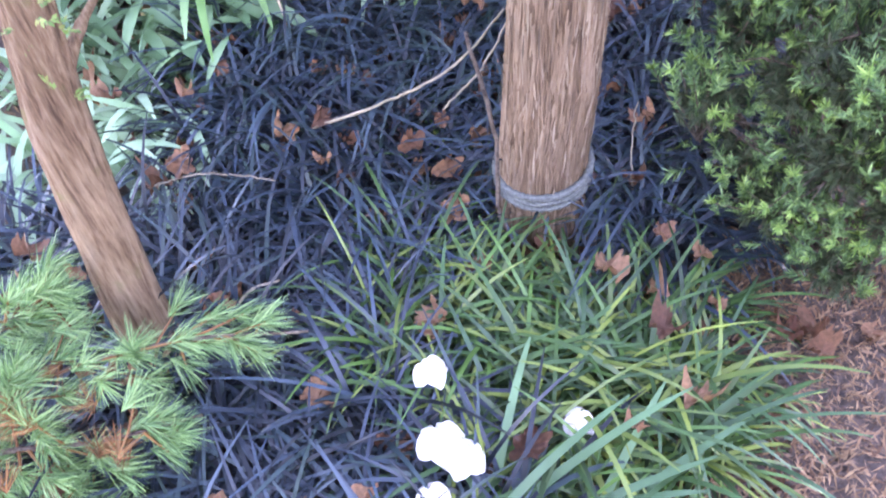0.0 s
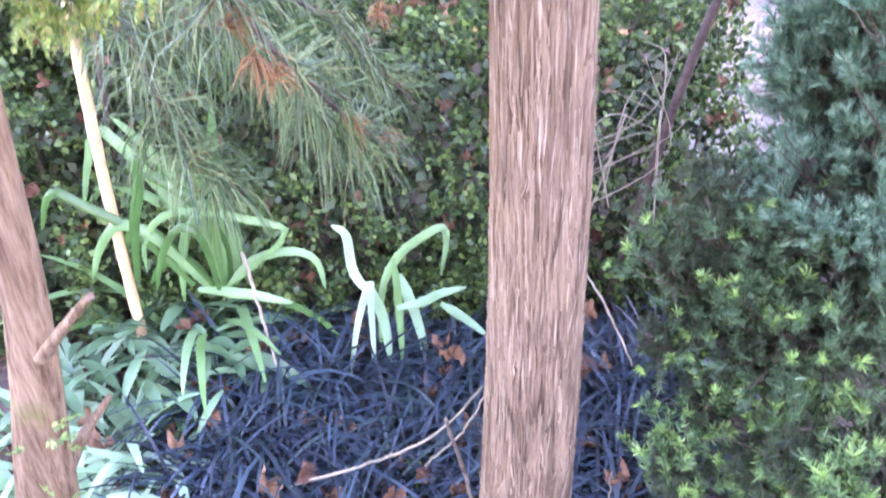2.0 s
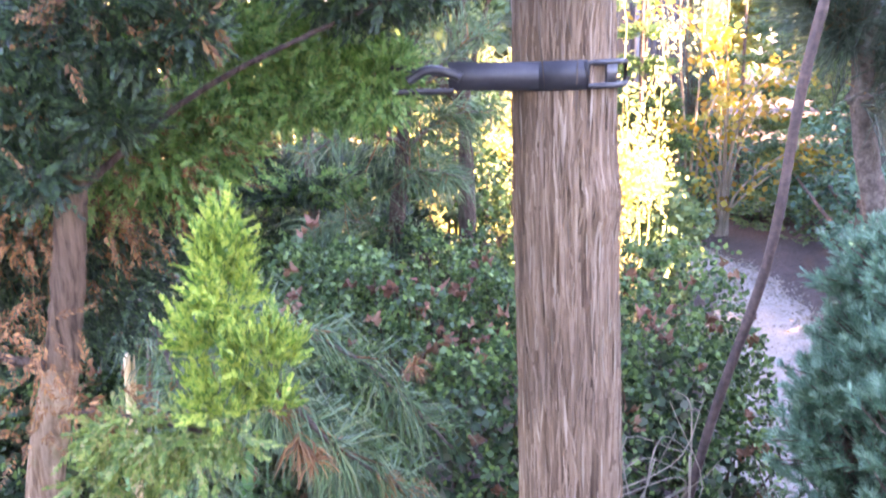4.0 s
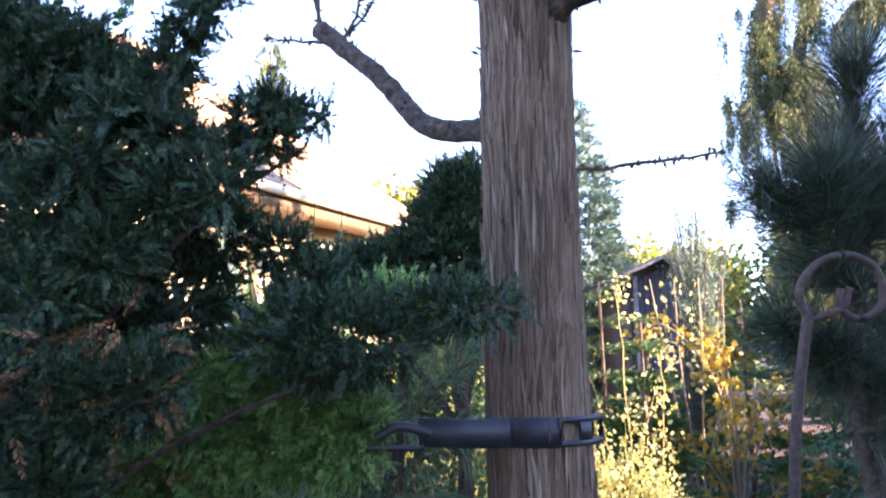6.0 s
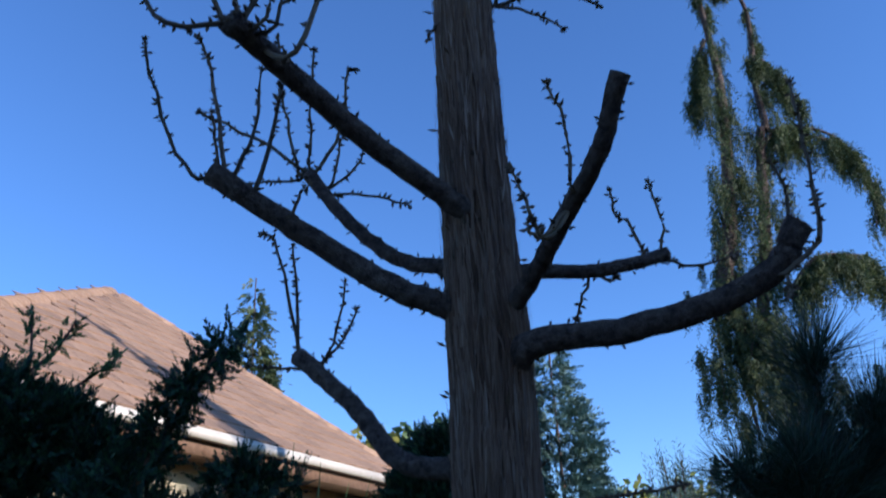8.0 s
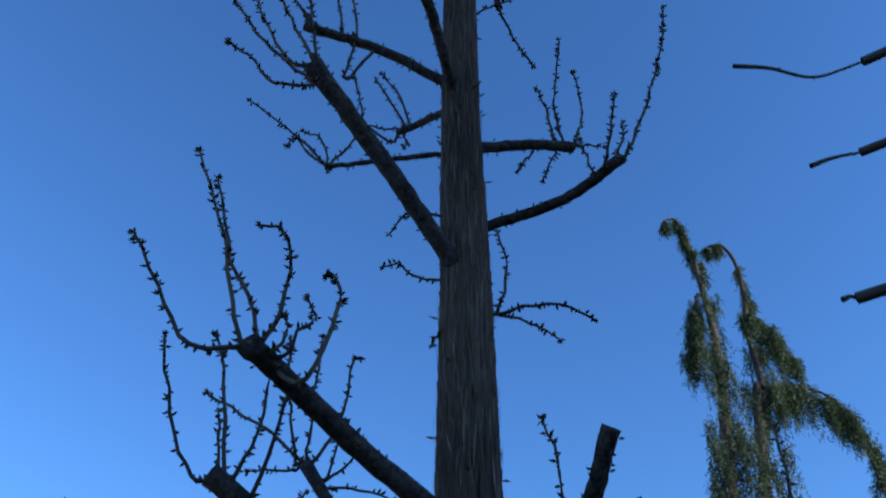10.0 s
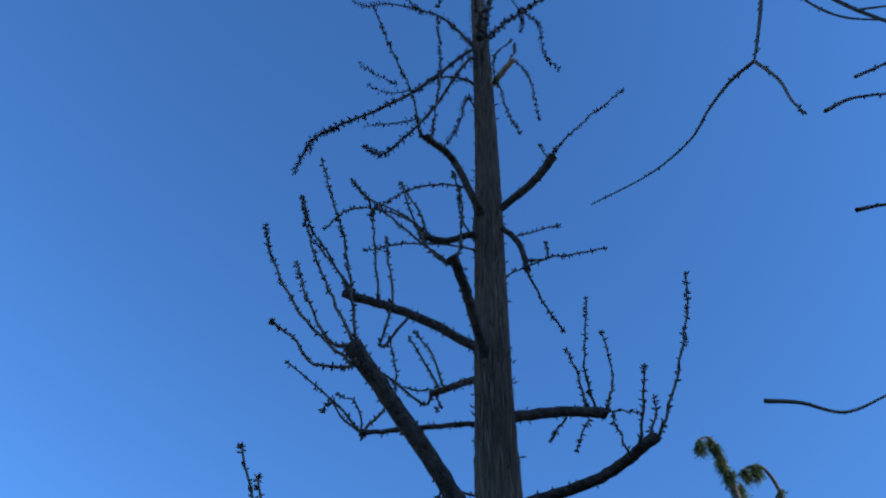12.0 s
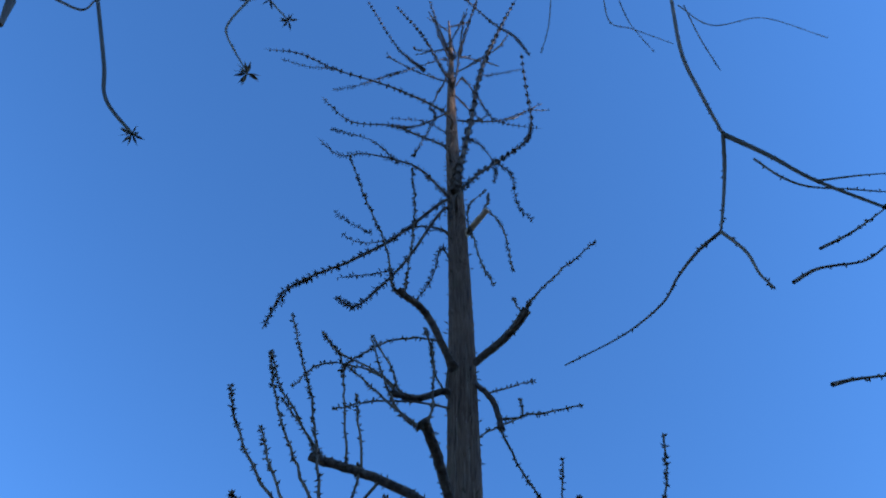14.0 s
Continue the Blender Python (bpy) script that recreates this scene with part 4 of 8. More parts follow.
limb([(0.194, 1.100, 7.496), (0.115, 1.100, 8.206), (0.006, 1.100, 9.664)], 0.0050, 0.0024, [], cut=False, sides=7, seed=56)
limb([(0.256, 1.100, 7.684), (0.347, 1.100, 8.725), (0.460, 1.100, 9.851)], 0.0043, 0.0020, [], cut=False, sides=7, seed=57)
limb([(-0.003, 1.300, 6.091), (0.098, 1.300, 6.712), (0.060, 1.300, 6.938)], 0.0029, 0.0014, [], cut=False, sides=7, seed=58)
rr = np.random.default_rng(77)
for i in range(14):
    z = 6.6 + i * 0.21
    a = i * 2.4
    L = rr.uniform(0.3, 0.6) * (1.1 - (z - 6.6) / 4)
    e = (TX + math.cos(a) * L, TY + math.sin(a) * L * 0.8, z + L * rr.uniform(0.5, 1.1))
    m = (TX + math.cos(a) * L * 0.5, TY + math.sin(a) * L * 0.4, z + L * rr.uniform(0.05, 0.3))
    limb([(TX, TY, z), m, e], 0.006, 0.003, [(t, (math.cos(a) * 0.6, math.sin(a) * 0.6, rr.uniform(0, 0.8)), rr.uniform(0.1, 0.22)) for t in (0.5, 0.7, 0.9)], cut=False, sides=6, seed=60 + i)

rr = np.random.default_rng(91)
n = 260
z, a = rr.uniform(1.9, 7.0, n), rr.uniform(0, 6.28, n)
c = np.stack([trunk_x(z) + trunk_r(z) * np.cos(a), TY + trunk_r(z) * np.sin(a), z], -1)
al = unit(level(a) + np.array([0, 0, 0.5]) + 0.3 * rr.standard_normal((n, 3))) * rr.uniform(0.008, 0.024, n)[:, None]
w = unit(np.cross(al, np.array([0, 0, 1.0]))) * 0.0028
tagged(under(raw("spur_bud", *joined([quads_arrays(c, al, w), quads_arrays(c, al, unit(np.cross(al, w)) * 0.0028)]), M_TWIG), tree, IT), kind="stuff")

# ---- rope round the foot of the trunk ----
rope = empty("rope", "grey braided rope wound round the tree trunk", "rope", (TX, TY, -0.02))
IR = Matrix.Translation((-TX, -TY, 0.02))
for k, z0 in enumerate((-0.036, -0.023, -0.010)):
    t = np.linspace(0, 2 * np.pi, 150)
    strands = []
    for ph in (0, 2.09, 4.19):
        w = t * 38 + ph
        rad = 0.0965 + 0.004 * np.cos(w)
        tilt = 0.012 * np.sin(t + 0.6 + 0.3 * k)
        strands.append(tube_arrays(np.stack([TX - 0.011 + rad * np.cos(t), TY + rad * np.sin(t), z0 + tilt + 0.004 * np.sin(w)], -1), [0.0045], 6, cap=False))
    under(raw("coil", *joined(strands), M_ROPE, smooth=True), rope, IR)

# ---- rubber tree tie ----
tie = empty("tree_tie", "black rubber strap tied round the trunk with an open buckle", "strap", (TX, TY, 1.543))
I5 = Matrix.Translation((-TX, -TY, -1.543))


def band(line, nrm, half, thick):
    """A flat band along a line, with its two faces and edges."""
    line, nrm = np.asarray(line), np.asarray(nrm)
    up = np.array([0, 0, half])
    v = np.stack([line - up, line + up, line + up + nrm * thick, line - up + nrm * thick], 1).reshape(-1, 3)
    i = (np.arange(len(line) - 1) * 4)[:, None]
    f = np.concatenate([i + np.array([[a, b, b + 4, a + 4]]) for a, b in ((0, 1), (1, 2), (2, 3), (3, 0))])
    return v, [f]


t = np.linspace(0.3, 4.85, 60)
nrm = level(t)
under(raw("strap", *band(np.array([TX, TY, 1.543]) + nrm * 0.068, nrm, 0.018, 0.004), M_STRAP), tie, I5)
line = spline([(0.15, 1.205, 1.544), (0.10, 1.20, 1.545), (0.04, 1.21, 1.548)], 8)
under(raw("strap_end", *band(line, np.tile([0, -1, 0], (8, 1)), 0.017, 0.006), M_STRAP), tie, I5)
t = np.linspace(4.85, 5.95, 9)
lo = np.array([TX, TY, 1.529]) + level(t) * 0.073
hi = np.array([TX, TY, 1.557]) + level(t[::-1]) * 0.073
under(raw("buckle", *tube_arrays(np.vstack([lo, hi, lo[:1]]), [0.0042], 6), M_STRAP), tie, I5)
t = np.linspace(5.2, 5.45, 4)
under(raw("tongue", *band(np.array([TX, TY, 1.543]) + level(t) * 0.0715, level(t), 0.013, 0.004), M_STRAP), tie, I5)
pts = [(-0.03, 1.21, 1.531), (0.045, 1.205, 1.529), (0.05, 1.205, 1.548), (-0.03, 1.21, 1.561), (-0.03, 1.21, 1.531)]
under(raw("buckle", *tube_arrays(np.array(pts), [0.0045], 6), M_STRAP), tie, I5)
under(raw("hook_end", *tube_arrays(spline([(-0.01, 1.2, 1.543), (0.015, 1.198, 1.556), (0.045, 1.2, 1.55), (0.055, 1.2, 1.545)], 14), [0.006], 8), M_STRAP), tie, I5)


# ---- helpers for plants ----
def plant(name, label, category, at, group="", kind=""):
    return empty(name, label, category, at, group, kind)


def part(name, arrays, mat, parent, label="", smooth=False):
    ob = raw(name, arrays[0], arrays[1], mat, None, label, smooth)
    if name in ("needles", "leaves", "brushwood", "brushwood", "sprays", "blades", "golden_sprays", "dead_sprays", "crown", "sprout", "bough"):
        tagged(ob, kind="stuff")
    ob.parent = parent
    if parent.type == "EMPTY":
        ob.matrix_parent_inverse = Matrix.Translation(parent.location).inverted()
    return ob


def lump_points(rng, lumps, n, shell=0.55):
    """Places and outward ways in and on a heap of rounded lumps (centre, radii)."""
    vol = np.array([(r[0] * r[1] * r[2]) ** 0.6 for _, r in lumps])
    k = rng.choice(len(lumps), n, p=vol / vol.sum())
    c = np.array([l[0] for l in lumps])[k]
    r = np.array([l[1] for l in lumps])[k]
    d = rand_dirs(rng, n)
    u = shell + (1 - shell) * rng.uniform(0, 1, n) ** 0.6
    return c + d * r * u[:, None], unit(d / r)


# ---- black mondo grass, lilyturf ----
def clump_mesh(seed, n, lmin, lmax, wid, rise, droop, spread, seg=4):
    rng = np.random.default_rng(seed)
    a = rng.uniform(0, 2 * np.pi, n)
    base = np.stack([rng.normal(0, spread, n), rng.normal(0, spread, n), np.full(n, -0.01)], -1)
    return blade_arrays(base, level(a), rng.uniform(*rise, n), rng.uniform(lmin, lmax, n), wid * rng.uniform(0.7, 1.25, n), rng.uniform(*droop, n), seg)


rng = np.random.default_rng(21)
kinds = []
for i in range(5):
    v, f = clump_mesh(500 + i, 110, 0.19, 0.37, 0.0078, (0.45, 1.4), (1.0, 2.7), 0.035, 7)
    kinds.append(tagged(raw("mondo_grass", v, f, M_MONDO), "arching clump of blue-black mondo grass among fallen leaves", "grass", "black mondo grass"))
spots = []
for _ in range(4000):
    x, y = rng.uniform(-1.0, 0.75), rng.uniform(0.45, 1.85)
    if x > -0.14 and y < 1.14 and (x > 0.02 or y > 0.62):
        continue
    if x < -0.52 and y > 1.34 or x > 0.66 and y < 1.45 or x > 0.44 and y < 1.28 or x > 0.36 and y < 1.08 or (x - TX) ** 2 + (y - TY + 0.06) ** 2 < 0.036:
        continue
    if x < -0.6 and y < 1.25 and rng.random() < 0.75:
        continue
    if all((x - a) ** 2 + (y - b) ** 2 > 0.0145 for a, b in spots):
        spots.append((x, y))
for i, (x, y) in enumerate(spots):
    m = pose(x, y, float(ground_z(x, y)), 0, 0, rng.uniform(0, 360)) @ Matrix.Scale(rng.uniform(0.85, 1.2), 4)
    ob = kinds[i] if i < 5 else copy_thing(kinds[i % 5], Matrix())
    ob.matrix_basis = m
liri = []
for i in range(3):
    p = empty("lilyturf", "bright green lilyturf clump with yellowing tips at the tree's foot", "grass", (0, 0, 0), "green lilyturf")
    for j in range(80):
        raw("blade", *clump_mesh(5400 + 100 * i + j, 1, 0.22, 0.42, 0.0098, (0.35, 1.25), (0.9, 2.3), 0.03, 8), M_LIRI, p)
    liri.append(p)
for i, (x, y, s) in enumerate([(0.04, 0.98, 0.85), (0.20, 0.90, 0.85), (0.33, 0.93, 0.9), (0.16, 0.78, 1.0), (-0.12, 1.14, 0.85), (-0.02, 0.84, 0.9), (0.31, 0.78, 1.0), (0.07, 0.70, 0.95), (0.24, 0.64, 0.95), (0.38, 0.70, 0.85), (0.38, 1.32, 0.7), (0.0, 1.42, 0.65), (0.43, 0.86, 0.8), (-0.18, 1.02, 0.85), (-0.05, 1.07, 0.9), (0.12, 0.88, 0.9), (0.27, 0.86, 0.9), (0.42, 0.99, 0.75), (-0.08, 0.95, 0.9)]):
    ob = liri[i] if i < 3 else copy_thing(liri[i % 3], Matrix())
    ob.matrix_basis = pose(x, y, float(ground_z(x, y)), 0, 0, i * 77) @ Matrix.Scale(s, 4)


def strap_plant(name, label, at, n, lmin, lmax, wid, rise, droop, spread, mat, seed, group="", leaf_name="leaf"):
    """A plant of broad strap leaves, each leaf a part of its own."""
    rng = np.random.default_rng(seed)
    x, y = at
    p = plant(name, label, "plant", (x, y, float(ground_z(x, y))), group)
    for _ in range(n):
        a = rng.uniform(0, 2 * np.pi, 1)
        base = on_ground(np.array([x + rng.normal(0, spread)]), np.array([y + rng.normal(0, spread)]), -0.01)
        part(leaf_name, blade_arrays(base, level(a), rng.uniform(*rise, 1), rng.uniform(lmin, lmax, 1), wid * rng.uniform(0.7, 1.2, 1), rng.uniform(*droop, 1), 9), mat, p)
    return p


def ribbon_arrays(pts, width, n=16):
    """A strap leaf along a curve, folded along its midrib, pointed at the tip."""
    line = spline(pts, n)
    tan = unit(np.gradient(line, axis=0))
    side = unit(np.cross(tan, np.array([0.15, -1.0, 0.5])))
    t = np.linspace(0, 1, n)
    w = (width * np.minimum(1, 0.5 + 1.6 * t) * np.sqrt(np.maximum(0.015, 1 - t**3)) / 2)[:, None]
    up = unit(np.cross(side, tan))
    v = np.stack([line - w * side, line + up * w * 0.35, line + w * side], 1).reshape(-1, 3)
    i = (np.arange(n - 1)[:, None] * 3 + np.arange(2)[None]).ravel()
    return v, [np.stack([i, i + 1, i + 4, i + 3], -1)]


def curved_plant(name, label, at, mat, blades, rest=None):
    p = plant(name, label, "plant", (at[0], at[1], float(ground_z(*at))), "strap-leaved plants")
    for i, (pts, w) in enumerate(blades):
        part("leaf", ribbon_arrays(pts, w * (0.8 + 0.3 * math.sin(i * 1.7) ** 2)), mat if i % 4 or rest is None else rest, p, smooth=True)
    return p


curved_plant("day_lily", "green day lily with long arching strap leaves", (-0.55, 1.95), M_LILY, [
    ([(-0.464, 1.840, 0.248), (-0.292, 1.840, 0.392), (-0.365, 1.840, 0.438), (-0.477, 1.840, 0.470), (-0.566, 1.840, 0.466), (-0.624, 1.840, 0.397), (-0.636, 1.840, 0.315)], 0.026),
    ([(-0.476, 1.883, 0.221), (-0.463, 1.883, 0.334), (-0.497, 1.883, 0.414), (-0.531, 1.883, 0.400), (-0.564, 1.883, 0.306), (-0.581, 1.883, 0.191)], 0.026),
    ([(-0.463, 1.796, 0.277), (-0.474, 1.796, 0.409), (-0.503, 1.796, 0.455), (-0.539, 1.796, 0.443), (-0.582, 1.796, 0.373), (-0.608, 1.796, 0.291)], 0.026),
    ([(-0.496, 1.841, 0.251), (-0.585, 1.841, 0.393), (-0.641, 1.841, 0.444), (-0.686, 1.841, 0.442), (-0.734, 1.841, 0.383), (-0.769, 1.841, 0.302)], 0.026),
    ([(-0.505, 1.883, 0.237), (-0.604, 1.883, 0.394), (-0.650, 1.883, 0.410), (-0.682, 1.883, 0.378), (-0.708, 1.883, 0.307)], 0.026),
    ([(-0.646, 1.796, 0.319), (-0.620, 1.796, 0.467), (-0.589, 1.796, 0.560), (-0.577, 1.796, 0.637), (-0.601, 1.796, 0.612)], 0.026),
    ([(-0.534, 1.842, 0.267), (-0.645, 1.842, 0.433), (-0.739, 1.842, 0.507), (-0.785, 1.842, 0.543), (-0.815, 1.842, 0.524), (-0.846, 1.842, 0.450)], 0.026),
    ([(-0.478, 1.882, 0.209), (-0.396, 1.882, 0.298), (-0.297, 1.882, 0.320), (-0.237, 1.882, 0.289), (-0.222, 1.882, 0.198)], 0.026),
    ([(-0.512, 1.796, 0.285), (-0.394, 1.796, 0.259), (-0.295, 1.796, 0.224)], 0.026),
    ([(-0.462, 1.843, 0.259), (-0.455, 1.843, 0.416), (-0.436, 1.843, 0.578), (-0.437, 1.843, 0.648)], 0.026),
])
curved_plant("day_lily", "leafy green day lily beside the wooden stake", (-0.5, 2.0), M_LILY, [
    ([(-0.477, 1.980, 0.171), (-0.486, 1.980, 0.342), (-0.557, 1.980, 0.490), (-0.628, 1.980, 0.605), (-0.675, 1.980, 0.665)], 0.034),
    ([(-0.502, 2.032, 0.139), (-0.508, 2.032, 0.328), (-0.598, 2.032, 0.492), (-0.699, 2.032, 0.578)], 0.034),
    ([(-0.485, 1.928, 0.206), (-0.503, 1.928, 0.373), (-0.572, 1.928, 0.472), (-0.680, 1.928, 0.651), (-0.730, 1.928, 0.582), (-0.775, 1.928, 0.454)], 0.034),
    ([(-0.455, 1.981, 0.168), (-0.441, 1.981, 0.350), (-0.507, 1.981, 0.486), (-0.588, 1.981, 0.570)], 0.034),
    ([(-0.444, 2.031, 0.134), (-0.376, 2.031, 0.317), (-0.459, 2.031, 0.398), (-0.549, 2.031, 0.477)], 0.034),
    ([(-0.463, 1.927, 0.204), (-0.456, 1.927, 0.344), (-0.515, 1.927, 0.456), (-0.598, 1.927, 0.530), (-0.650, 1.927, 0.555)], 0.034),
    ([(-0.489, 1.982, 0.171), (-0.540, 1.982, 0.345), (-0.624, 1.982, 0.437), (-0.706, 1.982, 0.478)], 0.034),
    ([(-0.524, 2.031, 0.142), (-0.589, 2.031, 0.310), (-0.681, 2.031, 0.380), (-0.755, 2.031, 0.458), (-0.813, 2.031, 0.391)], 0.034),
    ([(-0.452, 1.927, 0.203), (-0.438, 1.927, 0.331), (-0.470, 1.927, 0.429), (-0.535, 1.927, 0.458)], 0.034),
    ([(-0.478, 1.983, 0.169), (-0.413, 1.983, 0.270), (-0.336, 1.983, 0.327), (-0.308, 1.983, 0.362)], 0.034),
    ([(-0.516, 2.030, 0.128), (-0.441, 2.030, 0.149), (-0.344, 2.030, 0.168), (-0.290, 2.030, 0.135)], 0.034),
    ([(-0.509, 1.926, 0.196), (-0.557, 1.926, 0.279), (-0.620, 1.926, 0.284), (-0.668, 1.926, 0.224)], 0.034),
    ([(-0.481, 1.984, 0.155), (-0.472, 1.984, 0.459), (-0.440, 1.984, 0.672)], 0.034),
])
strap_plant("day_lily", "low green day lily behind the comfrey", (-0.58, 2.02), 22, 0.35, 0.6, 0.032, (0.9, 1.5), (1.0, 2.6), 0.06, M_LILY, 12, "strap-leaved plants")
curved_plant("day_lily", "small day lily with bent pale strap leaves", (-0.03, 1.80), M_PALE, [
    ([(-0.039, 1.800, 0.017), (-0.039, 1.800, 0.235), (-0.043, 1.800, 0.334)], 0.026),
    ([(-0.031, 1.817, 0.273), (-0.014, 1.817, 0.208), (0.008, 1.817, 0.112), (0.037, 1.817, -0.088)], 0.026),
    ([(-0.111, 1.783, 0.038), (-0.105, 1.783, 0.240), (-0.106, 1.783, 0.271), (-0.144, 1.783, 0.152), (-0.181, 1.783, -0.035)], 0.026),
    ([(-0.105, 1.800, 0.259), (-0.079, 1.800, 0.147), (-0.070, 1.800, 0.012)], 0.026),
    ([(-0.091, 1.817, 0.066), (-0.077, 1.817, 0.227), (-0.032, 1.817, 0.323), (0.034, 1.817, 0.377), (0.081, 1.817, 0.396), (0.087, 1.817, 0.348), (0.070, 1.817, 0.258)], 0.026),
    ([(-0.043, 1.782, 0.196), (0.022, 1.782, 0.209), (0.066, 1.782, 0.230), (0.130, 1.782, 0.243)], 0.026),
    ([(-0.085, 1.801, 0.200), (-0.139, 1.801, 0.294), (-0.148, 1.801, 0.401), (-0.179, 1.801, 0.433)], 0.026),
    ([(0.066, 1.817, 0.174), (0.120, 1.817, 0.129), (0.186, 1.817, 0.059)], 0.026),
], M_LILY)
for i, (x, y, n) in enumerate([(-0.74, 1.48, 26), (-0.70, 1.64, 24), (-0.92, 1.56, 22), (-0.60, 1.56, 10), (-0.98, 1.40, 14), (-1.02, 1.74, 18), (-0.86, 1.78, 16), (-0.70, 1.36, 10)]):
    strap_plant("iris", "pale blue-green iris with arching sword leaves", (x, y), n, 0.20, 0.36, 0.027, (0.55, 1.4), (0.8, 2.0), 0.03, M_PALE, 4 + i, "pale irises")
daffodil = plant("daffodil", "daffodil clump with glaucous arching leaves", "plant", (0.05, 0.52, -0.2))
for x, y, az, rise, L, dr in ((-0.02, 0.58, 0.35, 0.85, 0.46, 0.8), (0.02, 0.56, 0.15, 0.75, 0.40, 0.6), (-0.05, 0.55, 0.5, 1.0, 0.42, 1.0), (0.10, 0.52, 2.9, 0.7, 0.40, 0.7), (0.14, 0.54, 0.9, 0.9, 0.36, 1.2), (0.0, 0.60, 1.2, 1.1, 0.38, 1.6), (0.06, 0.58, 0.0, 0.9, 0.34, 1.2), (0.18, 0.58, 0.4, 0.8, 0.34, 0.9), (0.08, 0.5, 2.2, 0.8, 0.38, 1.0)):
    part("leaf", blade_arrays(on_ground(np.array([x]), np.array([y])), level(np.array([az])), np.array([rise]), np.array([L]), np.array([0.017]), np.array([dr]), 10), M_BROAD, daffodil)

# broad-leaved plant
rng = np.random.default_rng(31)
comfrey = plant("comfrey", "low broad-leaved green plant beside the mondo grass", "plant", (-0.5, 1.7, 0))
for _ in range(280):
    x, y = min(rng.normal(-0.60, 0.16), -0.38 - rng.uniform(0, 0.15)), max(rng.normal(1.84, 0.13), 1.62 + rng.uniform(0, 0.1))
    c = on_ground(x, y) + np.array([0, 0, rng.uniform(0.03, 0.2)])
    d = unit(level(np.array(rng.uniform(0, 6.28))) + np.array([0, 0, rng.uniform(-0.2, 0.9)]))
    w = unit(np.cross(d, np.array([0, 0, 1.0]) + 0.4 * rng.standard_normal(3)))
    L = rng.uniform(0.08, 0.16)
    g = np.linspace(0, 1, 6)
    wid = 0.11 * L * np.sin(np.pi * (0.04 + 0.93 * g)) ** 0.7
    mid = c + np.outer(g * L, d) + np.outer(-0.5 * L * g**2, [0, 0, 1.0])
    v = np.stack([mid - np.outer(wid, w), mid - np.outer(wid * 0, w) - np.array([0, 0, 0.004]), mid + np.outer(wid, w)], 1).reshape(-1, 3)
    i = (np.arange(5)[:, None] * 3 + np.arange(2)[None]).ravel()
    part("leaf", (v, [np.stack([i, i + 1, i + 4, i + 3], -1)]), M_BROAD, comfrey, smooth=True)
seedling = plant("seedling", "small lime-green seedlings on brown mulch", "plant", (0.42, 0.85, -0.2))
cc = []
for (sx, sy) in ((0.44, 0.92), (0.42, 0.76), (0.5, 0.98)):
    for k in range(9):
        cc.append((sx + rng.normal(0, 0.012), sy + rng.normal(0, 0.012), k * 0.7))
cc = np.array(cc)
c = on_ground(cc[:, 0], cc[:, 1], 0.05)
d = unit(level(cc[:, 2]) + np.array([0, 0, 0.15]))
part("leaves", quads_arrays(c, d * 0.035, unit(np.cross(d, [0, 0, 1.0])) * 0.012), M_YEW, seedling)

# ---- white faded flowers ----
for i, (x, y, z, s, nod) in enumerate([(-0.07, 0.75, 0.10, 0.034, 0.5), (-0.065, 0.68, 0.0, 0.048, 0.2), (-0.03, 0.66, -0.02, 0.042, -0.6), (-0.085, 0.60, -0.03, 0.034, 0.3), (0.165, 0.72, -0.06, 0.036, 0.9), (-0.46, 0.66, -0.13, 0.034, 0.4)]):
    rng = np.random.default_rng(900 + i)
    fl = plant("flower", "white papery fading flower on a thin green stem", "flower", (x, y, float(ground_z(x, y))), "white flowers")
    part("stem", tube_arrays(spline([(x + 0.02, y + 0.01, ground_z(x, y)), (x + 0.012, y, (z - 0.2) / 2), (x, y, z)], 10), [0.0022], 6), M_LIRI, fl)
    for k in range(4):
        a = nod + k * 1.6
        g = np.linspace(0, 1, 7)
        uu, ww = np.meshgrid(g, np.linspace(-1, 1, 6), indexing="ij")
        wid = s * 0.55 * np.sin(np.pi * np.clip(uu * 0.85 + 0.12, 0, 1)) ** 0.6
        o = level(np.array([a]))[0]
        sd = np.array([-o[1], o[0], 0])
        P = np.array([x, y, z]) + (uu * s * 0.85)[..., None] * o + (ww * wid)[..., None] * sd + ((-0.9 * uu**1.6 + 0.25 * ww**2 * uu) * s + 0.1 * s * np.sin(5 * ww + 4 * uu + k))[..., None] * np.array([0, 0, 1.0])
        gi = (np.arange(6)[:, None] * 6 + np.arange(5)[None]).ravel()
        part("petal", (P.reshape(-1, 3), [np.stack([gi, gi + 1, gi + 7, gi + 6], -1)]), M_PETAL, fl, smooth=True)

# ---- litter: mulch, fallen leaves, twigs ----
rng = np.random.default_rng(41)
n = 26000
x = np.concatenate([rng.uniform(0.1, 1.3, n // 2), rng.uniform(-1.6, 1.8, n // 2)])
y = np.concatenate([rng.uniform(0.25, 1.2, n // 2), rng.uniform(0.2, 2.6, n // 2)])
c = on_ground(x, y, 0.004) + np.stack([0 * x, 0 * x, rng.uniform(0, 0.02, n)], -1)
d = unit(level(rng.uniform(0, 6.28, n)) + rng.normal(0, 0.25, (n, 3)))
L = rng.uniform(0.008, 0.045, n)[:, None]
mulch = raw("mulch", *quads_arrays(c, d * L, unit(np.cross(d, rand_dirs(rng, n, 2))) * rng.uniform(0.0007, 0.003, n)[:, None]), M_MULCH)
tagged(mulch, "shredded brown bark mulch and needles on soil", "mulch", kind="stuff")


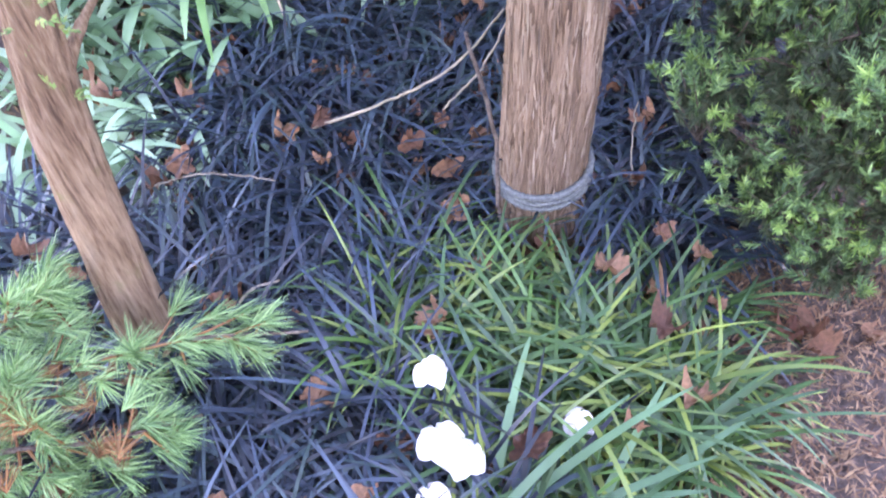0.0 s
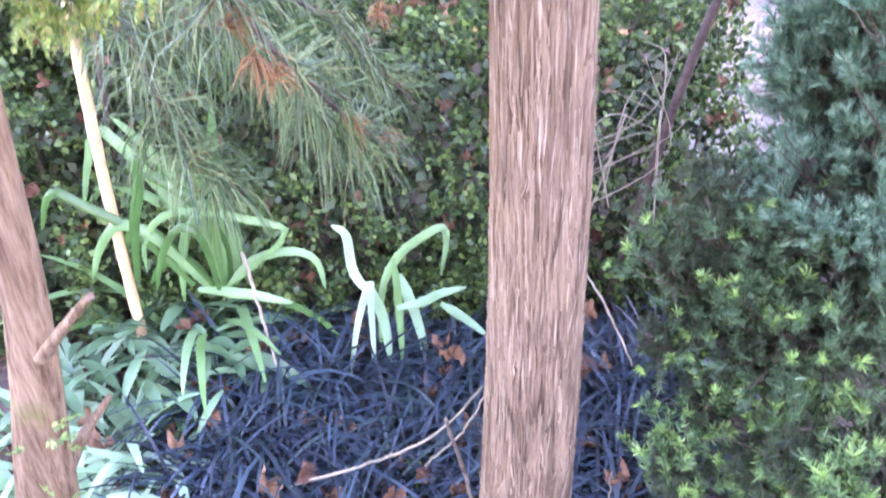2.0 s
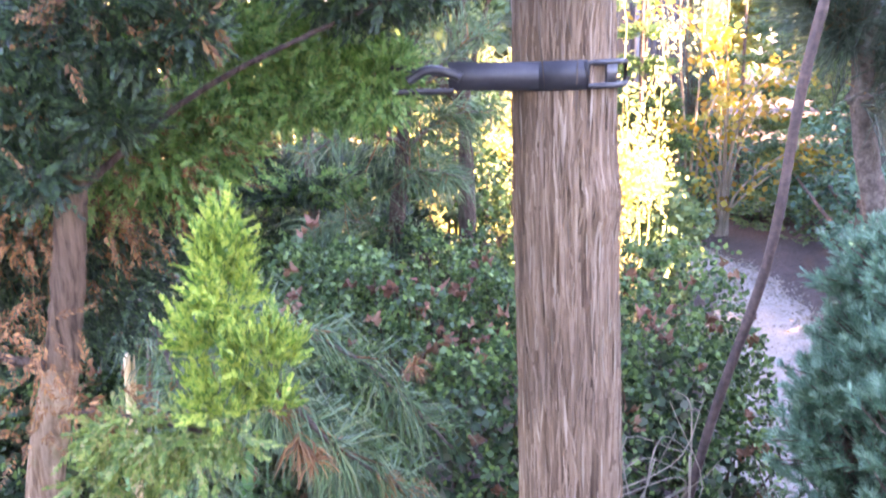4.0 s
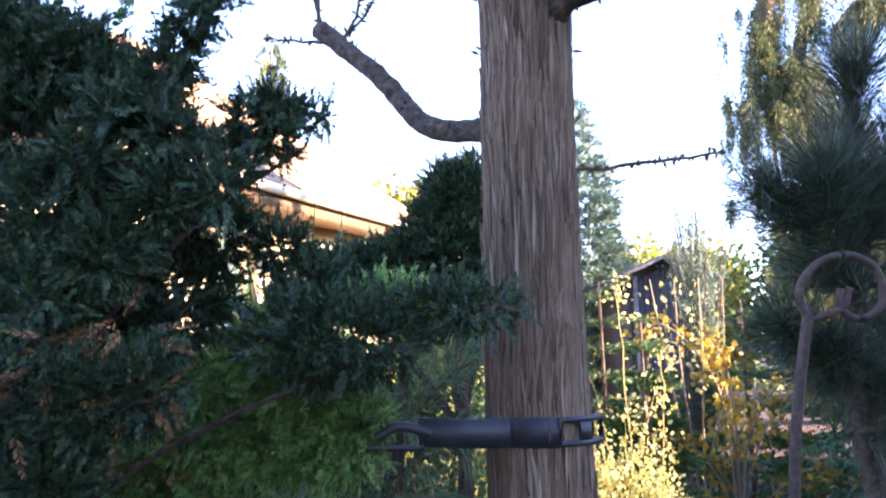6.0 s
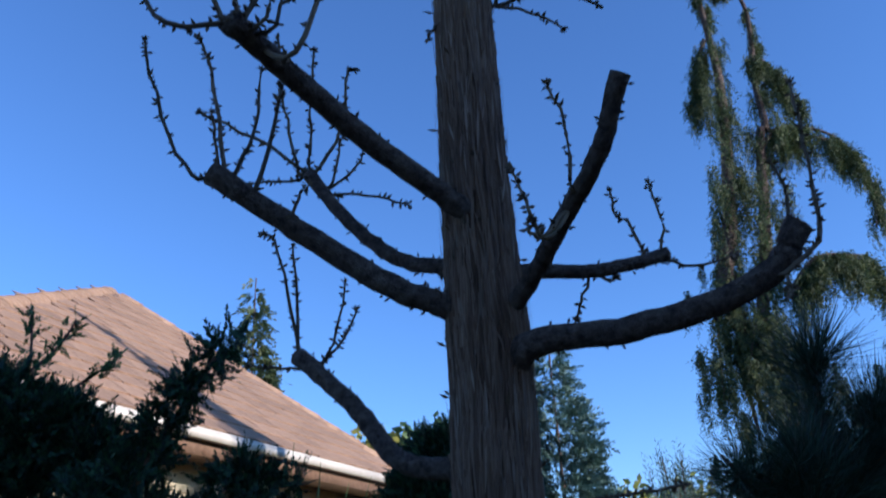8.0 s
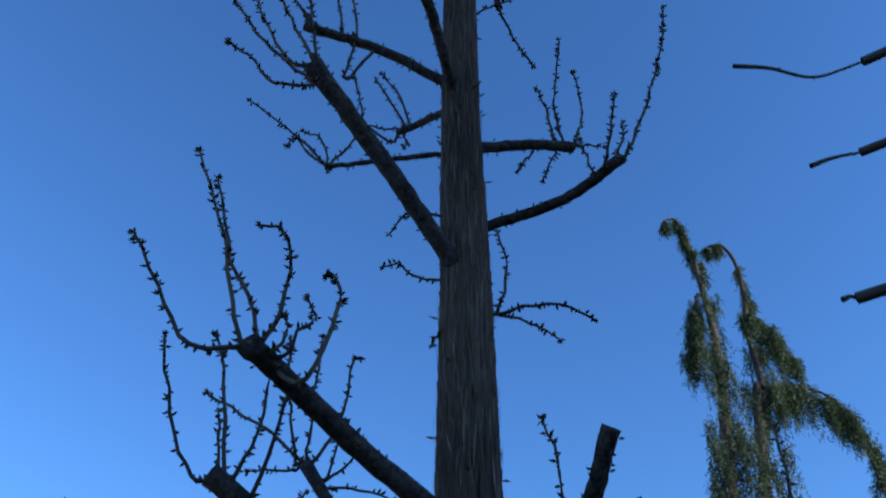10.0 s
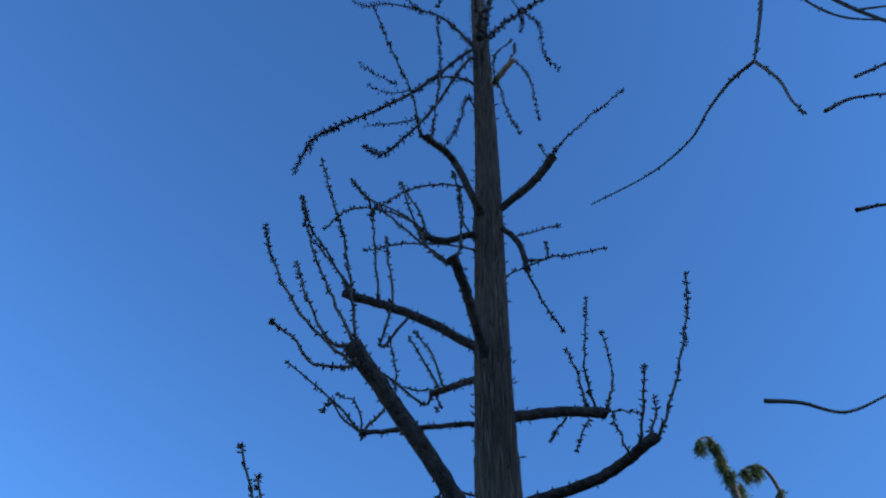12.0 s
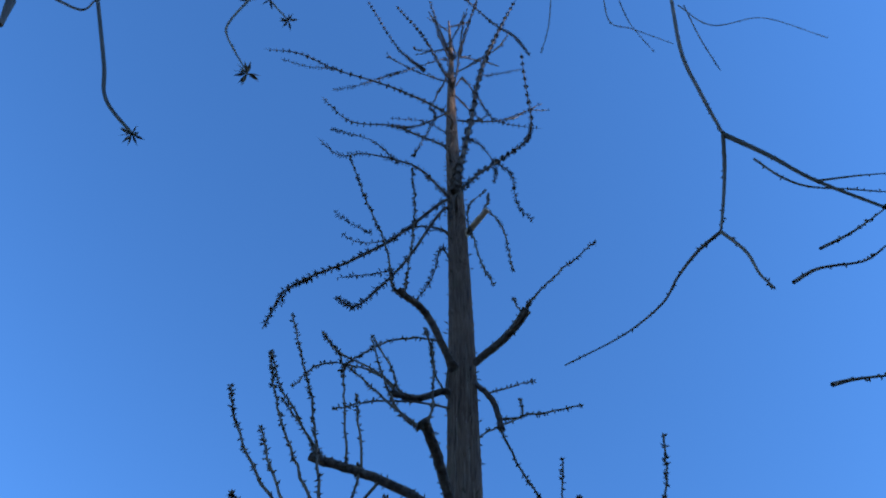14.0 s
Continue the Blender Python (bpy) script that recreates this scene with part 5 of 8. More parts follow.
def leaf_mesh(seed):
    """A dry lobed leaf, curled."""
    rng = np.random.default_rng(seed)
    k = 40
    a = np.linspace(0, 2 * np.pi, k, endpoint=False)
    r = (0.55 + 0.22 * np.abs(np.cos(2.5 * a + 0.3 * np.sin(a))) ** 1.2 + 0.05 * rng.standard_normal(k)) * (1 - 0.3 * np.abs(np.sin(a + seed)))
    rings = [np.zeros((1, 3))]
    curl = rng.uniform(0.9, 2.4)
    ax = rng.uniform(0, 3.14)
    for s in (0.45, 0.8, 1.0):
        p = np.stack([np.cos(a) * r * s, np.sin(a) * r * s, 0 * a], -1)
        u = p[:, 0] * np.cos(ax) + p[:, 1] * np.sin(ax)
        p[:, 2] = curl * u**2 + 0.3 * np.sin(3 * a + seed) * s + 0.12 * rng.standard_normal(k) * s
        rings.append(p)
    v = np.vstack(rings)
    j = np.arange(k)
    f3 = np.stack([0 * j, 1 + j, 1 + (j + 1) % k], -1)
    f4 = np.concatenate([np.stack([1 + q * k + j, 1 + (q + 1) * k + j, 1 + (q + 1) * k + (j + 1) % k, 1 + q * k + (j + 1) % k], -1) for q in (0, 1)])
    return v, [f3, f4]


leaf_kinds = [tagged(raw("fallen_leaf", *leaf_mesh(s), M_DEAD, smooth=True), "curled russet-brown fallen leaf caught among the blades", "leaf", "fallen leaves") for s in range(8)]
rng = np.random.default_rng(43)
for i in range(215):
    if i < 115:
        x, y, dz = rng.uniform(-0.9, 0.5), rng.uniform(0.6, 1.9), rng.uniform(0.06, 0.19)
    elif i < 150:
        x, y, dz = rng.uniform(0.3, 1.0), rng.uniform(0.35, 1.3), rng.uniform(0.01, 0.04)
    else:
        x, y, dz = rng.uniform(-0.4, 0.8), rng.uniform(1.7, 2.1), rng.uniform(0.01, 0.08)
    m = pose(x, y, float(ground_z(x, y)) + dz, rng.normal(0, 25), rng.normal(0, 25), rng.uniform(0, 360)) @ Matrix.Scale(rng.uniform(0.03, 0.058), 4)
    ob = leaf_kinds[i] if i < 8 else copy_thing(leaf_kinds[i % 8], Matrix())
    ob.matrix_basis = m


def stick(name, label, pts, r0, r1, mat=M_DRY, seed=0, sides=7):
    line = spline(pts, 24) + np.random.default_rng(seed).normal(0, 0.0012, (24, 3))
    return tagged(raw(name, *tube_arrays(line, [r0 * 0.75, r1 * 0.75], sides, 0.1, np.random.default_rng(seed)), mat, smooth=True), label, "twig", "dry twigs")


stick("dry_twig", "long pale dry twig lying over the grass", [(-0.30, 1.42, 0.0), (-0.10, 1.38, 0.10), (0.03, 1.36, 0.19), (0.12, 1.36, 0.30)], 0.0045, 0.003, seed=1)
stick("dry_twig", "grey dead stick leaning against the trunk", [(0.16, 1.14, -0.22), (0.09, 1.17, -0.05), (0.085, 1.2, 0.14), (0.04, 1.22, 0.36)], 0.0065, 0.005, M_LIMB, 2)
stick("dry_twig", "thin white dry stalk hanging beside the trunk", [(0.375, 1.30, 0.10), (0.37, 1.27, 0.0), (0.385, 1.25, -0.12), (0.39, 1.22, -0.21)], 0.002, 0.003, M_DRY, 3)
stick("dry_twig", "short pale dry stalk standing in the grass", [(-0.34, 1.70, 0.1), (-0.37, 1.76, 0.24), (-0.40, 1.83, 0.36)], 0.004, 0.006, M_DRY, 4)
stick("dry_twig", "pale dry twig lying in the mondo grass", [(-0.62, 1.32, -0.02), (-0.5, 1.30, 0.02), (-0.36, 1.28, 0.0)], 0.003, 0.002, M_DRY, 5)
stick("dry_twig", "pale dry twig lying in the mondo grass", [(-0.48, 1.02, -0.13), (-0.42, 1.08, -0.10), (-0.36, 1.10, -0.10)], 0.005, 0.003, M_DRY, 6)
stick("dry_twig", "bent pale stalk behind the trunk", [(0.3, 1.5, 0.52), (0.38, 1.5, 0.40), (0.46, 1.48, 0.22)], 0.004, 0.003, M_DRY, 7)
stick("dry_twig", "white dry twig against the trunk", [(0.0, 1.45, 0.0), (0.08, 1.42, 0.12), (0.13, 1.40, 0.24)], 0.003, 0.003, M_DRY, 8)
stake = tagged(raw("wooden_stake", *tube_arrays(spline([(-0.715, 1.88, -0.1), (-0.70, 1.88, 0.3), (-0.685, 1.88, 0.62), (-0.66, 1.88, 0.95)], 30), [0.014, 0.012], 10, 0.04, np.random.default_rng(2)), M_STAKE, smooth=True), "tan slender wooden stake standing among strap leaves", "stake")

# ---- slender conifer with leaning trunk on the left ----
conifer = plant("cypress_tree", "slender cypress with peeling leaning trunk and dark sprays", "tree", (-0.61, 1.0, -0.22))
line = spline([(-0.612, 1.0, -0.28), (-0.60, 1.0, 0.0), (-0.582, 1.005, 0.2), (-0.556, 1.01, 0.42), (-0.522, 1.01, 0.58), (-0.465, 1.0, 0.83), (-0.425, 1.0, 1.12), (-0.377, 1.0, 1.30), (-0.345, 1.0, 1.46), (-0.32, 1.02, 1.62), (-0.25, 1.03, 1.84), (-0.14, 1.02, 2.04)], 160)
rng = np.random.default_rng(51)
A = np.linspace(0, 2 * np.pi, 40, endpoint=False)
v, f = tube_arrays(line, [0.056, 0.048, 0.044, 0.041, 0.034, 0.024, 0.018, 0.0165, 0.015, 0.0125, 0.008, 0.003], 40, 0.0)
vv = v[:-1].reshape(160, 40, 3)
h = bark_field(np.tile(A, (160, 1)), np.tile(np.linspace(0, 2.5, 160)[:, None], (1, 40)), 2.0)
vv += (vv - line[:, None]) * (0.07 * h)[..., None]
cutz = 100
fi = f[0][f[0].max(1) < cutz * 40]
part("trunk", (vv[:cutz].reshape(-1, 3), [fi]), M_BARK2, conifer, smooth=True)
part("leader", tube_arrays(line[cutz - 1:], [0.0175, 0.014, 0.008, 0.003], 12, 0.06, rng), M_BARK, conifer, "dark upper leader", smooth=True)
for pts, r in [([(-0.54, 1.01, 0.47), (-0.50, 1.06, 0.53), (-0.455, 1.10, 0.58)], 0.014), ([(-0.40, 1.0, 1.22), (-0.32, 0.95, 1.24), (-0.21, 0.88, 1.25)], 0.006), ([(-0.385, 1.0, 1.27), (-0.43, 0.95, 1.31), (-0.49, 0.90, 1.37)], 0.010),
               ([(-0.35, 1.0, 1.45), (-0.2, 1.06, 1.56), (0.1, 1.09, 1.68)], 0.007), ([(-0.34, 1.0, 1.5), (-0.45, 1.08, 1.75), (-0.58, 1.14, 1.95)], 0.009), ([(-0.32, 1.02, 1.62), (-0.2, 1.08, 1.78), (-0.08, 1.12, 1.88)], 0.007), ([(-0.35, 1.0, 1.45), (-0.55, 1.25, 1.5), (-0.8, 1.4, 1.55)], 0.009)]:
    # branches that start above 1.2 m get the dark bark
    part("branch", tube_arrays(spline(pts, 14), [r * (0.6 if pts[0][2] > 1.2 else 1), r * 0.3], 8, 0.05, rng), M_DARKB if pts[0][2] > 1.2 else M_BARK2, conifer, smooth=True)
dark = [((-0.123, 1.020, 2.062), (0.003, 0.030, 0.003)),
        ((-0.135, 1.020, 2.045), (0.006, 0.030, 0.006)),
        ((-0.149, 1.020, 2.026), (0.008, 0.030, 0.008)),
        ((-0.165, 1.020, 2.006), (0.010, 0.030, 0.010)),
        ((-0.180, 1.020, 1.985), (0.012, 0.030, 0.012)),
        ((-0.195, 1.020, 1.960), (0.013, 0.030, 0.013)),
        ((-0.207, 1.020, 1.932), (0.017, 0.030, 0.017)),
        ((-0.221, 1.020, 1.899), (0.020, 0.030, 0.020)),
        ((-0.053, 1.100, 1.907), (0.003, 0.030, 0.003)),
        ((-0.072, 1.100, 1.907), (0.007, 0.030, 0.007)),
        ((-0.095, 1.100, 1.914), (0.009, 0.030, 0.009)),
        ((-0.118, 1.100, 1.920), (0.012, 0.030, 0.012))]
dark += [((-0.141, 1.100, 1.907), (0.015, 0.030, 0.015)),
        ((-0.108, 1.100, 1.883), (0.015, 0.030, 0.015)),
        ((-0.159, 1.100, 1.865), (0.024, 0.030, 0.024)),
        ((-0.204, 1.100, 1.867), (0.027, 0.030, 0.027)),
        ((-0.445, 1.120, 2.040), (0.024, 0.030, 0.024)),
        ((-0.414, 1.120, 2.028), (0.014, 0.030, 0.014)),
        ((-0.380, 1.120, 2.027), (0.011, 0.030, 0.011)),
        ((-0.353, 1.120, 2.011), (0.012, 0.030, 0.012)),
        ((-0.324, 1.120, 1.989), (0.013, 0.030, 0.013)),
        ((-0.299, 1.120, 1.960), (0.015, 0.030, 0.015)),
        ((-0.358, 1.120, 1.952), (0.030, 0.030, 0.030)),
        ((-0.417, 1.120, 1.947), (0.038, 0.038, 0.038))]
dark += [((-0.289, 1.120, 1.887), (0.032, 0.032, 0.032)),
        ((-0.393, 1.200, 1.850), (0.063, 0.063, 0.063)),
        ((-0.286, 1.200, 1.817), (0.057, 0.057, 0.057)),
        ((-0.202, 1.200, 1.799), (0.041, 0.041, 0.041)),
        ((-0.371, 1.200, 1.738), (0.078, 0.078, 0.078)),
        ((-0.248, 1.200, 1.719), (0.067, 0.067, 0.067)),
        ((-0.125, 1.200, 1.775), (0.026, 0.030, 0.026)),
        ((-0.084, 1.200, 1.725), (0.036, 0.036, 0.036)),
        ((-0.328, 0.970, 1.617), (0.041, 0.041, 0.041)),
        ((-0.259, 0.970, 1.605), (0.040, 0.040, 0.040)),
        ((-0.360, 0.970, 1.548), (0.036, 0.036, 0.036)),
        ((-0.288, 0.970, 1.540), (0.035, 0.035, 0.035))]
dark += [((-0.365, 0.970, 1.485), (0.030, 0.030, 0.030)),
        ((-0.206, 0.970, 1.618), (0.034, 0.034, 0.034)),
        ((-0.6, 1.5, 1.72), (0.3, 0.15, 0.14)),
        ((-0.05, 1.10, 1.66), (0.10, 0.06, 0.05)),
        ((0.09, 1.10, 1.69), (0.07, 0.03, 0.02)),
        ((-0.6, 1.35, 1.35), (0.3, 0.2, 0.2)),
        ((-0.75, 1.2, 1.5), (0.3, 0.25, 0.2))]
dark += [((-0.375, 1.10, 1.98), (0.055, 0.05, 0.045)), ((-0.42, 1.10, 2.02), (0.05, 0.05, 0.04)), ((-0.33, 1.10, 1.985), (0.035, 0.04, 0.03)), ((-0.29, 1.10, 1.95), (0.04, 0.04, 0.03)), ((-0.40, 1.10, 1.90), (0.09, 0.06, 0.06)),
         ((-0.323, 1.000, 1.791), (0.038, 0.038, 0.038)),
         ((-0.282, 1.000, 1.840), (0.031, 0.031, 0.031)),
         ((-0.251, 1.000, 1.886), (0.019, 0.030, 0.019)),
         ((-0.317, 1.000, 1.709), (0.044, 0.044, 0.044)),
         ((-0.255, 1.000, 1.749), (0.037, 0.037, 0.037)),
         ((-0.202, 1.000, 1.803), (0.030, 0.030, 0.030)),
         ((-0.193, 1.000, 1.860), (0.018, 0.030, 0.018)),
         ((-0.146, 1.000, 1.812), (0.024, 0.030, 0.024))]
# near-black green carries the shade of the crown
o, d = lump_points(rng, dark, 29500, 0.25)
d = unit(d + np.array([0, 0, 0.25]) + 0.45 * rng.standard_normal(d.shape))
part("sprays", spray_arrays(rng, o, d, rng.uniform(0.02, 0.038, len(o)), 20, 0.0068, 0.28), M_CYP, conifer, "scaly sprays, crown shade put into their dark green")
for pts in ([(-0.46, 1.18, 2.03), (-0.45, 1.24, 2.11), (-0.461, 1.25, 2.19)], [(-0.45, 1.22, 2.08), (-0.42, 1.25, 2.13), (-0.395, 1.25, 2.175)], [(-0.42, 1.18, 2.02), (-0.37, 1.24, 2.08), (-0.335, 1.25, 2.112)]):
    ln = spline(pts, 20)
    tw = part("twig", tube_arrays(ln, [0.003, 0.0015], 5), M_LIMB, conifer)
    q = rng.integers(4, 20, 34)
    d = unit(unit(ln[-1] - ln[0]) * 0.9 + 0.6 * rng.standard_normal((34, 3)))
    tagged(raw("sprays", *spray_arrays(rng, ln[q] + rng.normal(0, 0.004, (34, 3)), d, rng.uniform(0.014, 0.028, 34), 16, 0.006, 0.28), M_HINOKI, tw), kind="stuff")
# brighter green here stands in for light on the lower branches
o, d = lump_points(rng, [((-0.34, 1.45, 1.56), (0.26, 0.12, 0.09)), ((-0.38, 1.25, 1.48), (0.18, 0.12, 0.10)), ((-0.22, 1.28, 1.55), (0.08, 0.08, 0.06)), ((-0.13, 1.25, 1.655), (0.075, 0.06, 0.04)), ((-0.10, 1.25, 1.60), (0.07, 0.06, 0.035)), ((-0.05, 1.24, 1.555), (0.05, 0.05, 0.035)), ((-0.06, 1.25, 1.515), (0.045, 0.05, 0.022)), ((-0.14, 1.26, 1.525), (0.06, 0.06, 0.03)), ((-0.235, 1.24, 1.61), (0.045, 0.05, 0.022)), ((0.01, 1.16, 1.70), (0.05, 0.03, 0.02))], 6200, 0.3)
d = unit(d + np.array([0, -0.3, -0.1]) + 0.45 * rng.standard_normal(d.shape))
part("sprays", spray_arrays(rng, o, d, rng.uniform(0.02, 0.042, len(o)), 20, 0.0075, 0.3), M_HINOKI2, conifer, "lower sprays, light put into their brighter green")
part("broken_branch", tube_arrays(spline([(-0.434, 0.93, 0.789), (-0.374, 0.9, 0.859), (-0.332, 0.88, 0.904)], 12), [0.008, 0.006, 0.0045], 10, 0.08, rng), M_BARK2, conifer, "short snapped-off side branch", smooth=True)
gold = [((-0.173, 0.88, 1.440), (0.012, 0.015, 0.016)), ((-0.174, 0.88, 1.412), (0.024, 0.025, 0.022)), ((-0.174, 0.88, 1.378), (0.030, 0.03, 0.024)), ((-0.195, 0.88, 1.340), (0.028, 0.03, 0.022)), ((-0.150, 0.87, 1.330), (0.028, 0.03, 0.02)),
        ((-0.126, 0.87, 1.322), (0.012, 0.02, 0.012)), ((-0.134, 0.86, 1.286), (0.012, 0.02, 0.012)), ((-0.185, 0.87, 1.288), (0.032, 0.03, 0.024))]
o, d = lump_points(rng, gold, 560, 0.25)
d = unit(d * 0.7 + np.array([0, 0, 0.9]) + 0.3 * rng.standard_normal(d.shape))
part("golden_sprays", spray_arrays(rng, o, d, rng.uniform(0.018, 0.032, len(o)), 24, 0.0062, 0.3, np.tile([0.2, 1.0, 0.1], (len(o), 1)) + 0.5 * rng.standard_normal((len(o), 3))), M_GOLD, conifer, "golden-green feathery sprays")
olive = [((-0.24, 0.87, 1.255), (0.045, 0.035, 0.032)), ((-0.285, 0.88, 1.248), (0.035, 0.03, 0.03)), ((-0.225, 0.87, 1.225), (0.045, 0.035, 0.03)), ((-0.275, 0.88, 1.205), (0.04, 0.03, 0.03)), ((-0.31, 0.88, 1.205), (0.025, 0.025, 0.025)), ((-0.185, 0.88, 1.245), (0.035, 0.03, 0.025))]
o, d = lump_points(rng, olive, 400, 0.25)
d = unit(d * 0.7 + np.array([-0.2, 0, -0.45]) + 0.4 * rng.standard_normal(d.shape))
part("golden_sprays", spray_arrays(rng, o, d, rng.uniform(0.018, 0.034, len(o)), 22, 0.0062, 0.28), M_OLIVE, conifer, "olive-green drooping lower sprays")
o, d = lump_points(rng, [((-0.40, 0.98, 1.26), (0.035, 0.04, 0.06)), ((-0.385, 0.98, 1.31), (0.03, 0.03, 0.04)), ((-0.41, 0.98, 1.2), (0.03, 0.03, 0.04)), ((-0.46, 0.96, 1.32), (0.08, 0.06, 0.06)), ((-0.5, 1.15, 1.4), (0.25, 0.2, 0.12)), ((-0.31, 0.92, 1.27), (0.045, 0.04, 0.035)), ((-0.55, 1.0, 1.55), (0.25, 0.15, 0.12)), ((-0.4, 1.2, 1.45), (0.2, 0.2, 0.1)), ((-0.279, 0.950, 1.641), (0.040, 0.040, 0.040)), ((-0.217, 0.950, 1.663), (0.033, 0.033, 0.033)), ((-0.297, 0.950, 1.608), (0.040, 0.040, 0.040)), ((-0.200, 0.950, 1.609), (0.027, 0.030, 0.027))], 1150, 0.1)
part("dead_sprays", spray_arrays(rng, o, unit(d + np.array([0, 0, -0.6]) + 0.5 * rng.standard_normal(d.shape)), rng.uniform(0.025, 0.05, len(o)), 16, 0.008, 0.16), M_BROWN, conifer, "withered orange-brown inner sprays")
o, d = lump_points(rng, [((-0.50, 0.98, 0.62), (0.03, 0.03, 0.05)), ((-0.51, 0.97, 0.50), (0.03, 0.03, 0.03))], 11, 0.2)
part("sprout", spray_arrays(rng, o, d, np.full(len(o), 0.022), 10, 0.010, 0.25), M_HINOKI2, conifer, "small green sprout on the trunk")


# ---- yew and blue-green shrubs on the right ----
def pad_shrub(name, label, at, lumps, pads, per, mat, inner_mat, inner, seed, length, k, width, size, spread, flat=0.5, up=0.5, tip_mat=None, tips=0.6, shoot=0.045, pull=1.0):
    """A shrub whose shoots stand in separate pads with dark gaps between; each pad is a bough of its own."""
    rng = np.random.default_rng(seed)
    p = plant(name, label, "shrub", at)
    c, d = lump_points(rng, lumps, pads, 0.8)
    c[:, 2] = np.maximum(c[:, 2], ground_z(c[:, 0], c[:, 1]) + 0.02)
    tw = []
    for q in range(pads):
        m = max(3, int(per * rng.uniform(0.5, 1.4)))
        off = rng.normal(0, size, (m, 3)) * np.array([1, 1, flat])
        o = c[q] + off + d[q] * (0.4 * size)
        ax = unit(d[q] * 0.8 + np.array([0, 0, up]) + off / size * 0.35 + 0.25 * rng.standard_normal((m, 3)))
        bough = part("bough", needle_arrays(rng, o, ax, length * rng.uniform(0.75, 1.25, m), k, width, spread, shoot), mat, p)
        lit = rng.random(m) < tips
        if lit.any():
            part("shoot_tip", needle_arrays(rng, (o + ax * 0.005)[lit], ax[lit], length * 0.95 * rng.uniform(0.8, 1.2, lit.sum()), 24, width * 1.1, spread * pull, 0.006), tip_mat or mat, bough)
        foot = c[q] - d[q] * 0.12 - np.array([0, 0, 0.03])
        tw += [tube_arrays(np.array([foot, foot * 0.4 + e * 0.6 + rng.normal(0, 0.006, 3), e]), [0.0026, 0.0012], 3, cap=False) for e in o[:: 2]]
    part("brushwood", joined(tw), M_LIMB, p)
    # dark needles fill the gaps, their colour standing in for inner shade
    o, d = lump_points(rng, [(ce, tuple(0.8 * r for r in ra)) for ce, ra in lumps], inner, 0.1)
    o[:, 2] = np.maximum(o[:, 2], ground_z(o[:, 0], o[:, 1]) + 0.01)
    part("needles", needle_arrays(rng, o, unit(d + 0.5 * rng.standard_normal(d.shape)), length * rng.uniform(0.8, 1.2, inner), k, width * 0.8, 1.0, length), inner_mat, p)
    for _ in range(12):
        ce, ra = lumps[rng.integers(len(lumps))]
        e = np.array(ce) + rng.uniform(-0.6, 0.6, 3) * np.array(ra)
        f = np.array([at[0] + rng.normal(0, 0.04), at[1] + rng.normal(0, 0.04), at[2] - 0.03])
        part("stem", tube_arrays(spline([f, (f + e) / 2 + rng.normal(0, 0.04, 3), e], 12), [0.011, 0.004], 6), M_LIMB, p)
    return p


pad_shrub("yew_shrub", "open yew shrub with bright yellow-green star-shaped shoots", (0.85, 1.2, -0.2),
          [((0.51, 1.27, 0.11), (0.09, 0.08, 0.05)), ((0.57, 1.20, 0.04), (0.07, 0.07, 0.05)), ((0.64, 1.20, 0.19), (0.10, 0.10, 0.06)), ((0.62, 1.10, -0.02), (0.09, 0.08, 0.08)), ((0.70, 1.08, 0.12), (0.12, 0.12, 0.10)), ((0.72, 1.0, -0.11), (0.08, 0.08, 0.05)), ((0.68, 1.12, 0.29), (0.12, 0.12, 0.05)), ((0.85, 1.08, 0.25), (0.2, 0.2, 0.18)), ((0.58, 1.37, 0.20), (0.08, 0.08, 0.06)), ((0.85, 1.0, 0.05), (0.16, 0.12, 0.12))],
          80, 9, M_YEWD, M_INSHADE, 1500, 61, 0.021, 30, 0.0028, 0.036, 1.1, 0.6, 0.7, M_YEW, 0.36, 0.04, 1.3)
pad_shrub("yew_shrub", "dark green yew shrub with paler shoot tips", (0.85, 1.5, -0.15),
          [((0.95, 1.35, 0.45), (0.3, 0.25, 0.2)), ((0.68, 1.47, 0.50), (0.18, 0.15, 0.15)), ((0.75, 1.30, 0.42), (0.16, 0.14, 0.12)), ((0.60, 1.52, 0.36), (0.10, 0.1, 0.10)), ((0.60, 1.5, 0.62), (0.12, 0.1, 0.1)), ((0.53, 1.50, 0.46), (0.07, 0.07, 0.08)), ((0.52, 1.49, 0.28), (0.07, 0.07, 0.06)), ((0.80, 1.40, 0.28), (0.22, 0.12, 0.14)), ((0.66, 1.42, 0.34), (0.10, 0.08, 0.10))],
          95, 10, M_YEWDK, M_INSHADE, 1700, 63, 0.021, 30, 0.0028, 0.038, 1.1, 0.6, 0.7, M_YEW, 0.22, 0.04, 1.3)
pads = [(0.86, 1.64, 1.20), (0.73, 1.57, 1.10), (0.80, 1.53, 1.12), (0.70, 1.32, 1.10), (0.70, 1.47, 1.02), (0.67, 1.28, 1.03), (0.68, 1.53, 0.87), (0.70, 1.42, 0.91), (0.77, 1.67, 1.11), (0.84, 1.62, 1.12), (0.73, 1.52, 1.04), (0.69, 1.48, 0.97), (0.69, 1.32, 0.90), (0.66, 1.57, 0.86), (0.70, 1.23, 0.94), (0.72, 1.4, 0.8), (0.68, 1.5, 0.76), (0.95, 1.6, 1.22), (1.0, 1.5, 1.12)]
